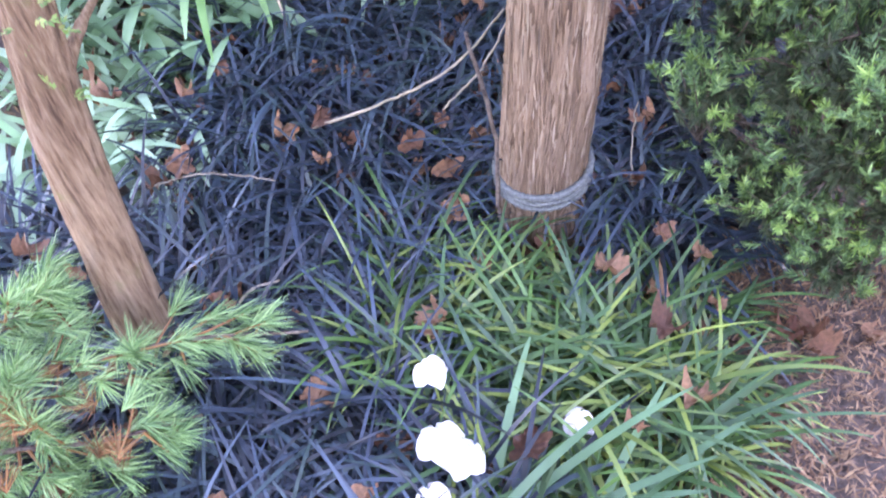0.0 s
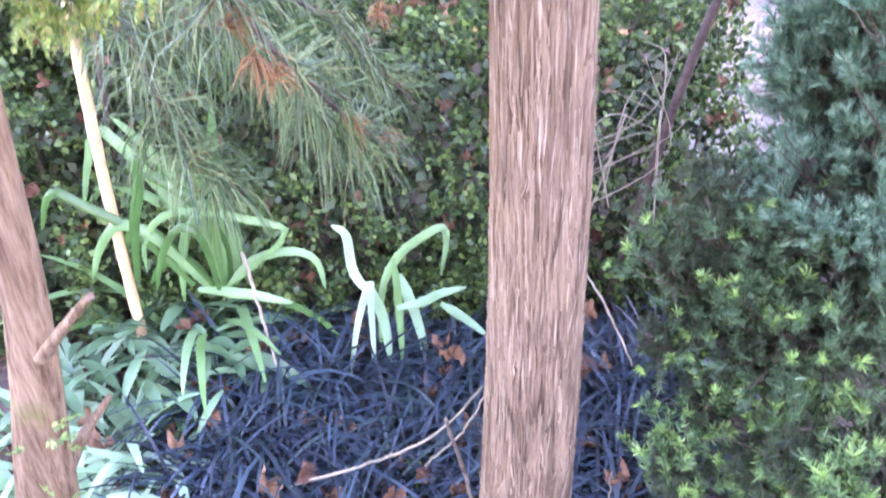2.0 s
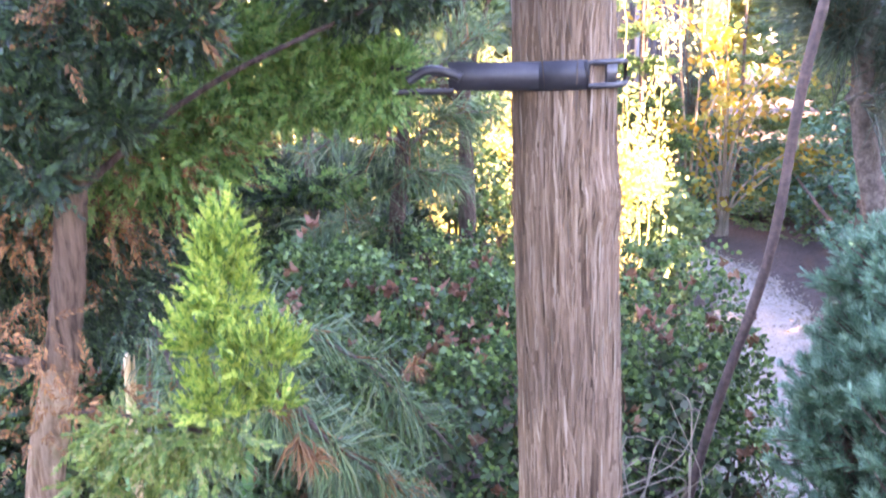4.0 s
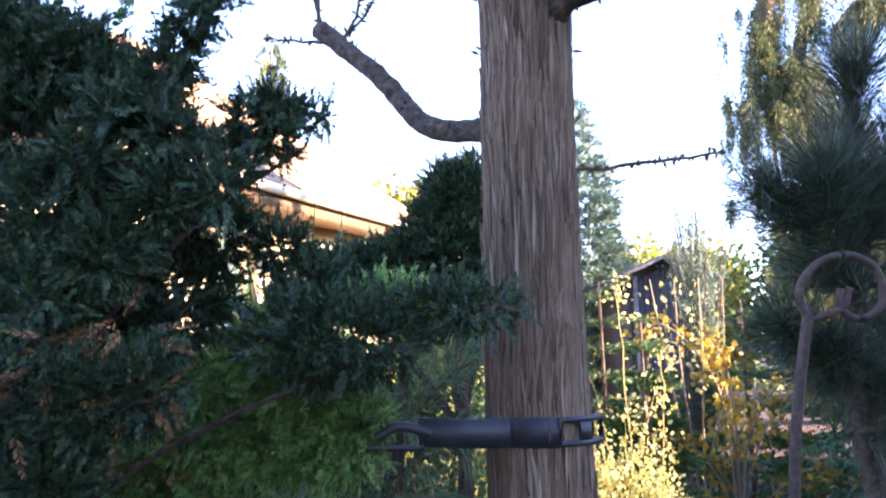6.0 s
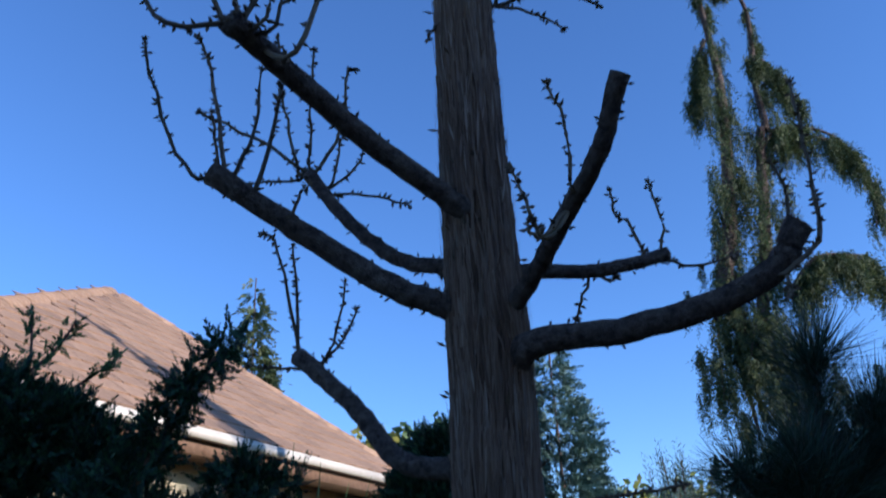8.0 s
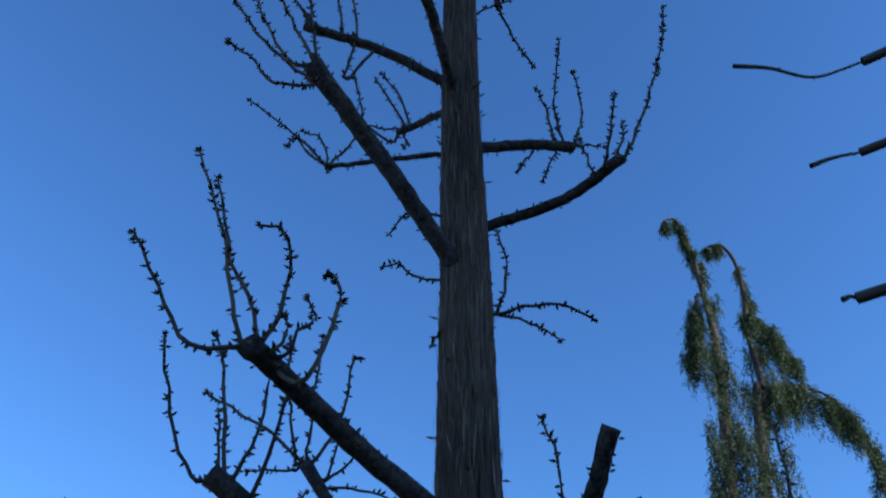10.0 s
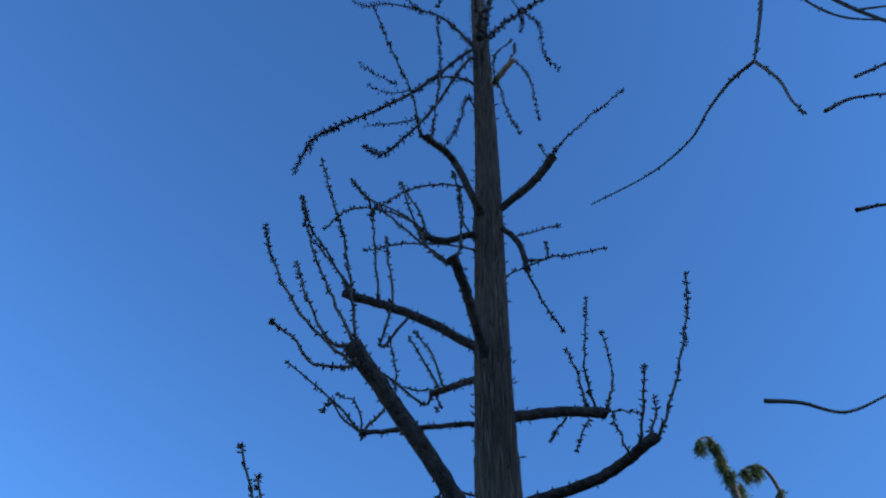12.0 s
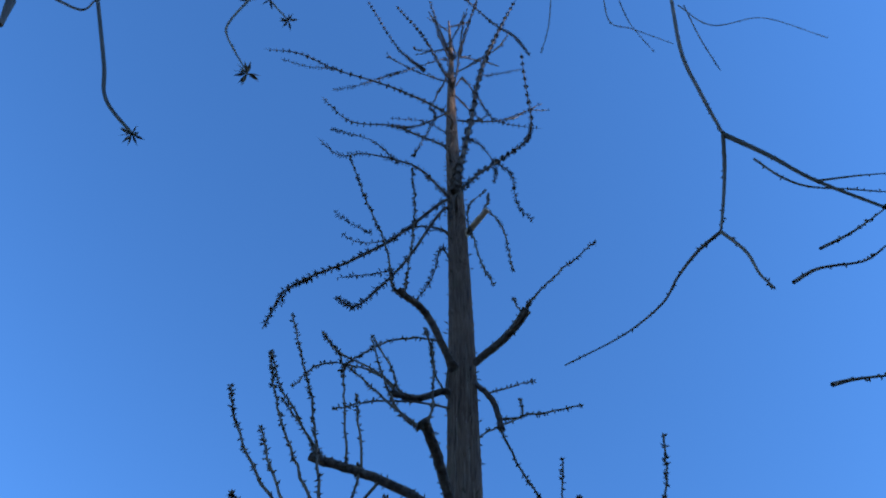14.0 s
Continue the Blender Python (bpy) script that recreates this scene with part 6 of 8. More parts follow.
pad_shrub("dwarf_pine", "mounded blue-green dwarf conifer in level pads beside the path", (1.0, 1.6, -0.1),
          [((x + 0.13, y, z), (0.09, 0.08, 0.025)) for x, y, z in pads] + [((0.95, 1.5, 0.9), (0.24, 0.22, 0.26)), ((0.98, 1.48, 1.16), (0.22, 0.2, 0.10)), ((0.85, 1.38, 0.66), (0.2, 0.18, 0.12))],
          230, 26, M_BLUE, M_INSHADE, 2400, 62, 0.02, 40, 0.0014, 0.034, 0.8, 0.3, 1.2, M_BLUETIP, 0.65, 0.03, 0.8)

# ---- pines ----
def pine_branch(parent, rng, pts, r, tufts, length, k, width, mat, spread=0.7, droop=0.0, side=0.06, name="branch"):
    line = spline(pts, 40)
    b = part(name, tube_arrays(line, [r, r * 0.4], 8, 0.08, rng), M_BROWN if r < 0.006 else M_LIMB, parent, smooth=True)
    t = rng.uniform(0.15, 1, tufts)
    i = (t * 38).astype(int)
    o = line[i] + rng.normal(0, side, (tufts, 3)) * np.minimum(1, 1.4 - t)[:, None]
    ax = unit(unit(line[i + 1] - line[i]) + unit(o - line[i]) * 0.7 + 0.25 * rng.standard_normal((tufts, 3)))
    part("needles", needle_arrays(rng, o, ax, np.full(tufts, length), k, width, spread, length * 0.5, droop), mat, parent)
    tw = [tube_arrays(np.array([line[j], q]), [0.003, 0.002], 4, cap=False) for j, q in zip(np.maximum(i - 2, 0), o)]
    part("brushwood", joined(tw), M_BROWN, parent)


rng = np.random.default_rng(71)
pine1 = plant("pine_shrub", "low pine shrub with bright green needle tufts on brown twigs", "shrub", (-0.95, 0.7, -0.22))
for pts in ([(-0.98, 0.68, -0.1), (-0.75, 0.80, 0.05), (-0.50, 0.86, 0.07), (-0.27, 0.87, 0.05)], [(-0.98, 0.66, -0.1), (-0.80, 0.72, 0.0), (-0.60, 0.72, 0.02), (-0.45, 0.76, 0.0)], [(-0.98, 0.70, -0.1), (-0.80, 0.88, 0.08), (-0.66, 0.95, 0.14)],
            [(-0.98, 0.66, -0.1), (-0.75, 0.62, -0.08), (-0.55, 0.60, -0.1)], [(-0.98, 0.66, -0.1), (-0.85, 0.56, -0.08), (-0.7, 0.52, -0.1)]):
    pine_branch(pine1, rng, pts, 0.006, 40, 0.06, 60, 0.0016, M_PINE, 0.75, 0.1, 0.045)
o = np.stack([rng.uniform(-0.85, -0.45, 12), rng.uniform(0.6, 0.9, 12), rng.uniform(0.02, 0.09, 12)], -1)
part("dead_needles", needle_arrays(rng, o, rand_dirs(rng, 12, 0.3), np.full(12, 0.05), 40, 0.0016, 1.2, 0.02), M_BROWN, pine1, "dead orange needle tufts")
pine2 = plant("weeping_pine", "weeping pine with long drooping grey-green needles", "tree", (-0.75, 2.1, -0.03))
for pts in ([(-0.75, 2.1, -0.05), (-0.7, 2.05, 0.7), (-0.55, 1.85, 1.12), (-0.32, 1.55, 1.10), (-0.20, 1.45, 0.97), (-0.12, 1.6, 0.80), (-0.02, 1.82, 0.58)], [(-0.6, 1.9, 1.0), (-0.40, 1.9, 1.02), (-0.16, 2.0, 0.86), (0.05, 2.0, 0.62)], [(-0.65, 1.95, 1.05), (-0.52, 1.75, 0.95), (-0.42, 1.6, 0.78), (-0.32, 1.62, 0.62)], [(-0.55, 1.85, 1.0), (-0.36, 1.7, 0.95), (-0.2, 1.7, 0.80), (-0.12, 1.72, 0.66)]):
    pine_branch(pine2, rng, pts, 0.009, 26, 0.18, 24, 0.0028, M_WPINE, 1.25, 1.3, 0.03)
o = np.array([(-0.21, 1.35, 0.98), (-0.19, 1.37, 0.95), (-0.03, 1.72, 0.68), (-0.08, 1.65, 0.74), (-0.03, 1.87, 0.9), (-0.24, 1.42, 1.02)])
part("dead_needles", needle_arrays(rng, o, rand_dirs(rng, 6, -0.3), np.full(6, 0.06), 50, 0.0024, 1.2, 0.03, 1.0), M_BROWN, pine2, "brown dead needle tufts")
pine3 = plant("pine_tree", "dark young pine with bristling long needles", "tree", (1.44, 2.4, 0))
part("trunk", tube_arrays(spline([(1.44, 2.4, -0.1), (1.34, 2.38, 0.8), (1.19, 2.34, 1.4), (1.18, 2.3, 1.8), (1.20, 2.25, 2.35)], 40), [0.045, 0.035, 0.025, 0.012], 12, 0.06, rng), M_LIMB, pine3, smooth=True)
for pts in ([(1.17, 2.33, 1.75), (1.05, 2.28, 1.95), (0.90, 2.24, 2.10)], [(1.18, 2.3, 1.9), (1.19, 2.24, 2.15), (1.20, 2.2, 2.40)], [(1.18, 2.3, 1.8), (1.3, 2.25, 2.05), (1.36, 2.2, 2.25)], [(1.17, 2.3, 1.75), (1.1, 2.2, 1.95), (1.06, 2.15, 2.12)], [(1.16, 2.35, 1.5), (1.3, 2.3, 1.65), (1.5, 2.2, 1.8)],
            [(1.16, 2.35, 1.4), (1.25, 2.2, 1.45), (1.35, 2.1, 1.5)], [(1.18, 2.3, 1.9), (1.4, 2.3, 2.1), (1.6, 2.3, 2.3)], [(1.16, 2.35, 1.6), (1.08, 2.3, 1.62), (0.95, 2.3, 1.72)], [(1.16, 2.36, 1.4), (1.35, 2.3, 1.7), (1.45, 2.3, 1.9)]):
    pine_branch(pine3, rng, pts, 0.012, 32, 0.17, 44, 0.0021, M_DPINE, 1.0, -0.1, 0.04)

# ---- iron hook ----
hook = plant("iron_hook", "rusty leaning iron garden hook with a scrolled top", "hook", (0.55, 1.98, 0))
part("shaft", tube_arrays(spline([(0.53, 1.98, -0.05), (0.684, 2.0, 0.62), (0.81, 2.0, 1.07), (0.86, 2.0, 1.45), (0.905, 2.0, 1.68), (0.92, 2.0, 1.71)], 50), [0.012], 10, 0.03, rng), M_RUST, hook, smooth=True)
part("scroll", tube_arrays(spline([(0.91, 2.0, 1.69), (0.895, 2.0, 1.76), (0.945, 2.0, 1.82), (1.015, 2.0, 1.835), (1.075, 2.0, 1.80), (1.08, 2.0, 1.725), (1.03, 2.0, 1.69), (0.985, 2.0, 1.715), (0.99, 2.0, 1.76)], 60), [0.009], 10), M_RUST, hook, smooth=True)
part("scroll", tube_arrays(spline([(0.91, 2.0, 1.69), (0.985, 2.0, 1.715), (1.01, 2.0, 1.76)], 20), [0.009], 10), M_RUST, hook, smooth=True)

# ---- evergreen mound behind the trunk ----
mound = plant("evergreen_mound", "low clipped evergreen mound strewn with dead leaves", "shrub", (-0.1, 2.7, 0))


def mound_z(x, y):
    h = np.clip((y - 1.93) / 0.16, 0, 1) ** 0.5 * (0.72 + 0.2 * np.clip((y - 2.08) / 0.4, 0, 1)) * np.clip((4.0 - y) / 0.8, 0, 1) ** 0.5
    edge = 0.78 + 0.3 * np.clip((y - 2.0) / 0.35, 0, 1) - 0.22 * np.clip((y - 2.5) / 0.5, 0, 1)
    h = h * np.clip((edge - x) / 0.16, 0, 1) ** 0.5
    return np.maximum(0.04, h * (1 + 0.05 * np.sin(2.9 * x + 1.1 * y) + 0.05 * np.sin(6.1 * x - 3.7 * y) + 0.05 * np.sin(11 * x + 9 * y) + 0.05 * np.sin(23 * x) * np.sin(21 * y)))


rng = np.random.default_rng(81)
n = 15000
x, y = rng.uniform(-1.7, 1.1, n), 1.94 + 2.0 * rng.uniform(0, 1, n) ** 2.0
keep = np.sin(17 * x + 3 * np.sin(5 * y)) * np.sin(19 * y + 2 * np.sin(7 * x)) + 0.5 * np.sin(41 * x + 31 * y) > -0.3
x, y = x[keep], y[keep]
n = len(x)
deep = np.where(y < 2.16, rng.uniform(0, 0.95, n), 0.35 * rng.uniform(0, 1, n) ** 1.6)
z = ground_z(x, y) + mound_z(x, y) * (1 - deep)
# the shoots stand in level tiers with dark gaps between
z = np.where(y < 2.16, 0.105 * np.floor(z / 0.105 + 0.5 * np.sin(5 * x)) + 0.06 * rng.uniform(0, 1, n) ** 1.5 - 0.0525 * np.sin(5 * x) + 0.05, z)
z = np.maximum(np.minimum(z, ground_z(x, y) + mound_z(x, y)), ground_z(x, y) + 0.02)
o = np.stack([x, y, z], -1)
d = unit(rng.standard_normal((n, 3)) * 0.5 + np.array([0, -0.5, 0.8]))
k = 9
c = np.repeat(o, k, 0) + rng.normal(0, 0.012, (n * k, 3))
dd = unit(np.repeat(d, k, 0) + 0.8 * rng.standard_normal((n * k, 3)))
L = rng.uniform(0.014, 0.028, n * k)[:, None]
part("leaves", quads_arrays(c, dd * L, unit(np.cross(dd, rand_dirs(rng, n * k))) * L * 0.36), M_MOUND, mound)
# near-black leaves behind the front tiers paint the mound's inner shade
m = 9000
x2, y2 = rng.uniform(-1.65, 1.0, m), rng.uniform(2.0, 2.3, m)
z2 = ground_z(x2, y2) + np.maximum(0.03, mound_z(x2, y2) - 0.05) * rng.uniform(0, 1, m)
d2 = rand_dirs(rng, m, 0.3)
part("leaves", quads_arrays(np.stack([x2, y2, z2], -1), d2 * 0.04, unit(np.cross(d2, rand_dirs(rng, m))) * 0.014), M_INSHADE, mound, "inner leaves coloured dark for the mound's shade")
tw = []
for _ in range(260):
    i = rng.integers(n)
    tw.append(tube_arrays(np.array([o[i] * [1, 1, 0.15] + [0, 0.1, 0], o[i] * [1, 1, 0.6] + rng.normal(0, 0.04, 3), o[i]]), [0.005, 0.002], 4, cap=False))
part("brushwood", joined(tw), M_DARKB, mound)
litter = []
for i in range(170):
    x, y = rng.uniform(-1.0, 0.98), 1.98 + 0.7 * rng.uniform(0, 1) ** 1.5
    m = np.array(pose(x, y, float(ground_z(x, y) + mound_z(x, y) * (1 if y > 2.16 else rng.uniform(0.2, 1))) + 0.012, rng.normal(15, 30), rng.normal(0, 30), rng.uniform(0, 360)) @ Matrix.Scale(rng.uniform(0.02, 0.042), 4))
    v, f = leaf_mesh(20 + i % 12)
    litter.append((v @ m[:3, :3].T + m[:3, 3], f))
tagged(raw("leaf_litter", *joined(litter), M_DEAD, smooth=True), "russet dead leaves strewn over the evergreen mound", "leaves", kind="stuff")
rng = np.random.default_rng(82)
tw = [tube_arrays(spline([(0.42 + rng.normal(0, 0.1), 1.85, rng.uniform(0.3, 0.6)), (0.55 + rng.normal(0, 0.05), 1.9, rng.uniform(0.5, 0.75)), (0.62 + rng.normal(0, 0.06), 1.95, rng.uniform(0.3, 0.8))], 10), [0.002, 0.001], 4, cap=False) for _ in range(12)]
tagged(raw("dry_stems", *joined(tw), M_DRY), "tangle of dry pale stems by the iron hook", "stems", kind="stuff")

# ---- larger plants behind ----
def leafy(name, label, category, at, lumps, n, mat, seed, leaf, k=3, thin=0.35, stems=6, r=0.02, stem_mat=None, shell=0.3, droop=0.0):
    """A bush or far tree: trunk and limbs, and a crown of small leaf clusters in an uneven heap of lumps."""
    rng = np.random.default_rng(seed)
    p = plant(name, label, category, at)
    o, d = lump_points(rng, lumps, n, shell)
    c = np.repeat(o, k, 0) + rng.normal(0, leaf * 0.7, (n * k, 3))
    dd = unit(np.repeat(d, k, 0) * 0.6 + rng.standard_normal((n * k, 3)) * 0.8 + np.array([0, 0, -droop]))
    L = leaf * rng.uniform(0.6, 1.3, n * k)[:, None]
    part("crown", quads_arrays(c, dd * L, unit(np.cross(dd, rand_dirs(rng, n * k))) * L * thin), mat, p)
    for i in range(stems):
        ce, ra = lumps[i % len(lumps)]
        e = np.array(ce) + rng.uniform(-0.5, 0.5, 3) * np.array(ra)
        b = np.array(at) + np.array([rng.normal(0, r), rng.normal(0, r), -0.05])
        part("stem", tube_arrays(spline([b, b * 0.5 + e * 0.5 + rng.normal(0, 0.05, 3) + [0, 0, 0.1], e], 12), [r, r * 0.35], 7), stem_mat or M_LIMB, p)
    return p


def fir(name, label, at, height, radius, n, mat, seed, leaf=0.12, droop=-0.15, k=10, lean=(0, 0), low=0.0):
    """A conifer: straight stem, whorls of boughs that shorten towards the tip."""
    rng = np.random.default_rng(seed)
    p = plant(name, label, "tree", at)
    top = np.array(at) + np.array([lean[0], lean[1], height])
    part("trunk", tube_arrays(spline([np.array(at) - [0, 0, 0.1], (np.array(at) + top) / 2, top], 14), [radius * 0.045, 0.012], 8), M_LIMB, p)
    t = 1 - np.sqrt(rng.uniform(0, 1, n)) * (0.97 - low)
    tiers = np.round(t * height / 0.28) * 0.28 / height
    t = np.clip(0.7 * tiers + 0.3 * t, 0.03 + low, 1)
    a = rng.uniform(0, 2 * np.pi, n)
    lobes = 1 + 0.22 * np.sin(a * 5 + t * 40) + 0.15 * np.sin(a * 3 - t * 23)
    rad = radius * (1 - t) ** 0.85 * lobes * (0.35 + 0.65 * rng.uniform(0, 1, n) ** 0.5) + 0.02
    o = np.array(at) + np.outer(t, [lean[0], lean[1], 0]) + level(a) * rad[:, None] + np.stack([0 * t, 0 * t, t * height], -1)
    d = unit(level(a) + np.array([0, 0, droop]) + 0.3 * rng.standard_normal((n, 3)))
    part("crown", spray_arrays(rng, o, d, leaf * rng.uniform(0.8, 1.8, n), k, leaf * 0.5, 0.22), mat, p)
    return p


rng = np.random.default_rng(201)
yellow = plant("yellow_shrub", "sunlit yellow leggy shrub with bare arching stems", "shrub", (1.08, 4.3, -0.02))
for i in range(22):
    e = np.array([rng.uniform(0.78, 1.22), 4.3 + rng.normal(0, 0.14), rng.uniform(1.15, 1.95) if i < 9 else rng.uniform(0.6, 1.05)])
    line = spline([(1.1 + rng.normal(0, 0.05), 4.3, -0.05), (1.08 + 0.25 * (e[0] - 1.05) + rng.normal(0, 0.06), 4.3 + rng.normal(0, 0.05), e[2] * 0.5), e, e + [0.5 * (e[0] - 1.1) + rng.normal(0, 0.05), rng.normal(0, 0.05), rng.uniform(-0.12, 0.10)]], 30)
    st = part("stem", tube_arrays(line + np.cumsum(rng.normal(0, 0.006, (30, 3)), 0), [0.005, 0.0032, 0.002], 6), M_STEM, yellow, smooth=True)
    m = 60 if i < 9 else 210
    j = rng.integers(12 if i < 9 else 14, 30, m)
    c = line[j] + rng.normal(0, 0.04 if i < 9 else 0.06, (m, 3))
    d = rand_dirs(rng, m)
    Ls = rng.uniform(0.018, 0.036, m)[:, None]
    tagged(raw("leaves", *quads_arrays(c, d * Ls, unit(np.cross(d, rand_dirs(rng, m))) * Ls * 0.36), M_LIME, st), kind="stuff")
rng = np.random.default_rng(202)
amber = plant("amber_shrub", "amber and yellow autumn shrub with arching layered branches", "shrub", (2.4, 6.5, -0.02))
for i in range(13):
    h = 0.25 + 0.11 * i
    a = rng.uniform(-0.4, 3.5) if i % 2 else rng.uniform(2.7, 6.0)
    L = rng.uniform(0.5, 1.0)
    line = spline([(2.42 + rng.normal(0, 0.03), 6.5, 0.0), (2.45 + 0.1 * math.cos(a), 6.5 + 0.1 * math.sin(a), h * 0.8), (2.45 + L * 0.6 * math.cos(a), 6.5 + L * 0.5 * math.sin(a), h + 0.25), (2.45 + L * math.cos(a), 6.5 + L * 0.8 * math.sin(a), h + 0.12)], 30)
    part("stem", tube_arrays(line, [0.012, 0.003], 6), M_DRY, amber)
    m = 90
    j = rng.integers(10, 30, m)
    c = line[j] + rng.normal(0, 0.05, (m, 3))
    d = rand_dirs(rng, m)
    Ls = rng.uniform(0.04, 0.075, m)[:, None]
    part("leaves", quads_arrays(c, d * Ls, unit(np.cross(d, rand_dirs(rng, m))) * Ls * 0.42), M_AMBER, amber)
birch = plant("birch", "thin pale-stemmed young birch clump", "tree", (2.15, 6.7, 0))
for i in range(4):
    a = i * 1.7
    part("stem", tube_arrays(spline([(2.15 + 0.03 * i, 6.7, -0.05), (2.12 + 0.06 * i, 6.7, 0.7), (2.0 + 0.14 * i, 6.7 + 0.1 * math.sin(a), 1.5), (1.9 + 0.2 * i, 6.7, 2.2)], 16), [0.014, 0.005], 7, 0.05, rng), M_DRY, birch)
o, d = lump_points(rng, [((2.1, 6.7, 1.7), (0.5, 0.4, 0.5))], 150, 0.1)
part("leaves", quads_arrays(o, d * 0.05, unit(np.cross(d, rand_dirs(rng, len(d)))) * 0.02), M_LIME, birch)

# pine behind the mound, its trunk dark against the sunlit hedge
rng = np.random.default_rng(72)
pine4 = plant("pine_tree", "slim pine with long grey-green needles behind the mound", "tree", (-0.14, 3.2, 0))
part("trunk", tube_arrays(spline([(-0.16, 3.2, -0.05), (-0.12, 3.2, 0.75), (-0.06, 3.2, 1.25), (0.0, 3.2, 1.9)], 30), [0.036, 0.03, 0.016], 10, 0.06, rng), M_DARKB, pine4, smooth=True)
for pts in ([(-0.07, 3.2, 1.2), (0.10, 3.1, 1.34), (0.27, 3.05, 1.36)], [(-0.05, 3.2, 1.35), (0.12, 3.1, 1.55), (0.30, 3.05, 1.66)], [(-0.04, 3.2, 1.4), (-0.2, 3.1, 1.55), (-0.4, 3.0, 1.6)], [(0.0, 3.2, 1.6), (0.08, 3.15, 1.75), (0.2, 3.1, 1.85)], [(-0.08, 3.2, 1.1), (0.03, 3.1, 1.15), (0.16, 3.05, 1.12)], [(-0.06, 3.2, 1.25), (-0.25, 3.0, 1.3), (-0.42, 2.9, 1.22)], [(-0.10, 3.2, 0.9), (-0.3, 3.0, 1.0), (-0.45, 2.9, 0.95)]):
    pine_branch(pine4, rng, pts, 0.008, 22, 0.15, 26, 0.0022, M_WPINE, 0.9, 0.5, 0.045)

# weeping cypress
weep = plant("weeping_cypress", "tall weeping cypress with hanging olive-gold sprays", "tree", (3.0, 5.4, -0.02))
rng = np.random.default_rng(211)
leaders = [[(3.0, 5.4, -0.1), (2.98, 5.35, 1.2), (2.970, 5.300, 2.400), (2.348, 5.200, 3.491), (2.455, 5.200, 4.174), (2.559, 5.200, 4.833), (2.617, 5.200, 5.344), (2.624, 5.200, 5.608), (2.616, 5.200, 6.036), (2.589, 5.200, 6.437), (2.532, 5.200, 6.657), (2.423, 5.200, 6.623), (2.360, 5.200, 6.473)],
           [(3.0, 5.4, 1.0), (3.000, 5.300, 2.000), (2.566, 5.200, 3.322), (2.649, 5.200, 3.815), (2.743, 5.200, 4.348), (2.840, 5.200, 4.925), (2.899, 5.200, 5.009), (2.905, 5.200, 5.410), (2.965, 5.200, 5.852), (2.976, 5.200, 6.179), (2.900, 5.200, 6.375), (2.772, 5.200, 6.360), (2.676, 5.200, 6.265)],
           [(2.840, 5.200, 4.825), (2.985, 5.200, 4.982), (3.213, 5.200, 4.916), (3.488, 5.200, 4.783), (3.596, 5.200, 4.464), (3.535, 5.200, 4.139)],
           [(2.725, 5.100, 3.604), (2.935, 5.100, 3.814), (3.112, 5.100, 3.876), (3.347, 5.100, 3.843), (3.408, 5.100, 3.663)],
           [(2.699, 5.000, 3.614), (2.882, 5.000, 3.808), (3.079, 5.000, 3.842), (3.216, 5.000, 3.797)],
           [(2.581, 5.200, 5.829), (2.475, 5.200, 5.600), (2.385, 5.200, 5.178)],
           [(3.000, 5.200, 5.630), (3.095, 5.200, 5.474), (3.201, 5.200, 5.246)],
           [(2.907, 5.200, 4.962), (3.134, 5.200, 4.997), (3.372, 5.200, 4.928), (3.529, 5.200, 4.760)],
           [(2.95, 5.3, 2.0), (2.7, 5.1, 2.7), (2.55, 5.0, 2.8), (2.4, 4.9, 2.5)], [(2.95, 5.3, 1.8), (3.3, 5.0, 2.6), (3.6, 4.9, 2.6), (3.8, 4.9, 2.2)], [(2.9, 5.3, 2.6), (2.65, 5.1, 3.3), (2.45, 5.1, 3.4), (2.3, 5.1, 3.0)], [(3.0, 5.3, 2.4), (3.4, 5.1, 3.2), (3.7, 5.1, 3.3), (4.0, 5.1, 2.9)],
           [(2.40, 5.2, 3.75), (2.34, 5.2, 3.1), (2.36, 5.2, 2.4), (2.4, 5.2, 1.8)], [(2.58, 5.2, 3.5), (2.56, 5.2, 2.9), (2.6, 5.2, 2.0)], [(2.42, 5.2, 3.9), (2.24, 5.2, 3.5), (2.16, 5.2, 2.9)]]
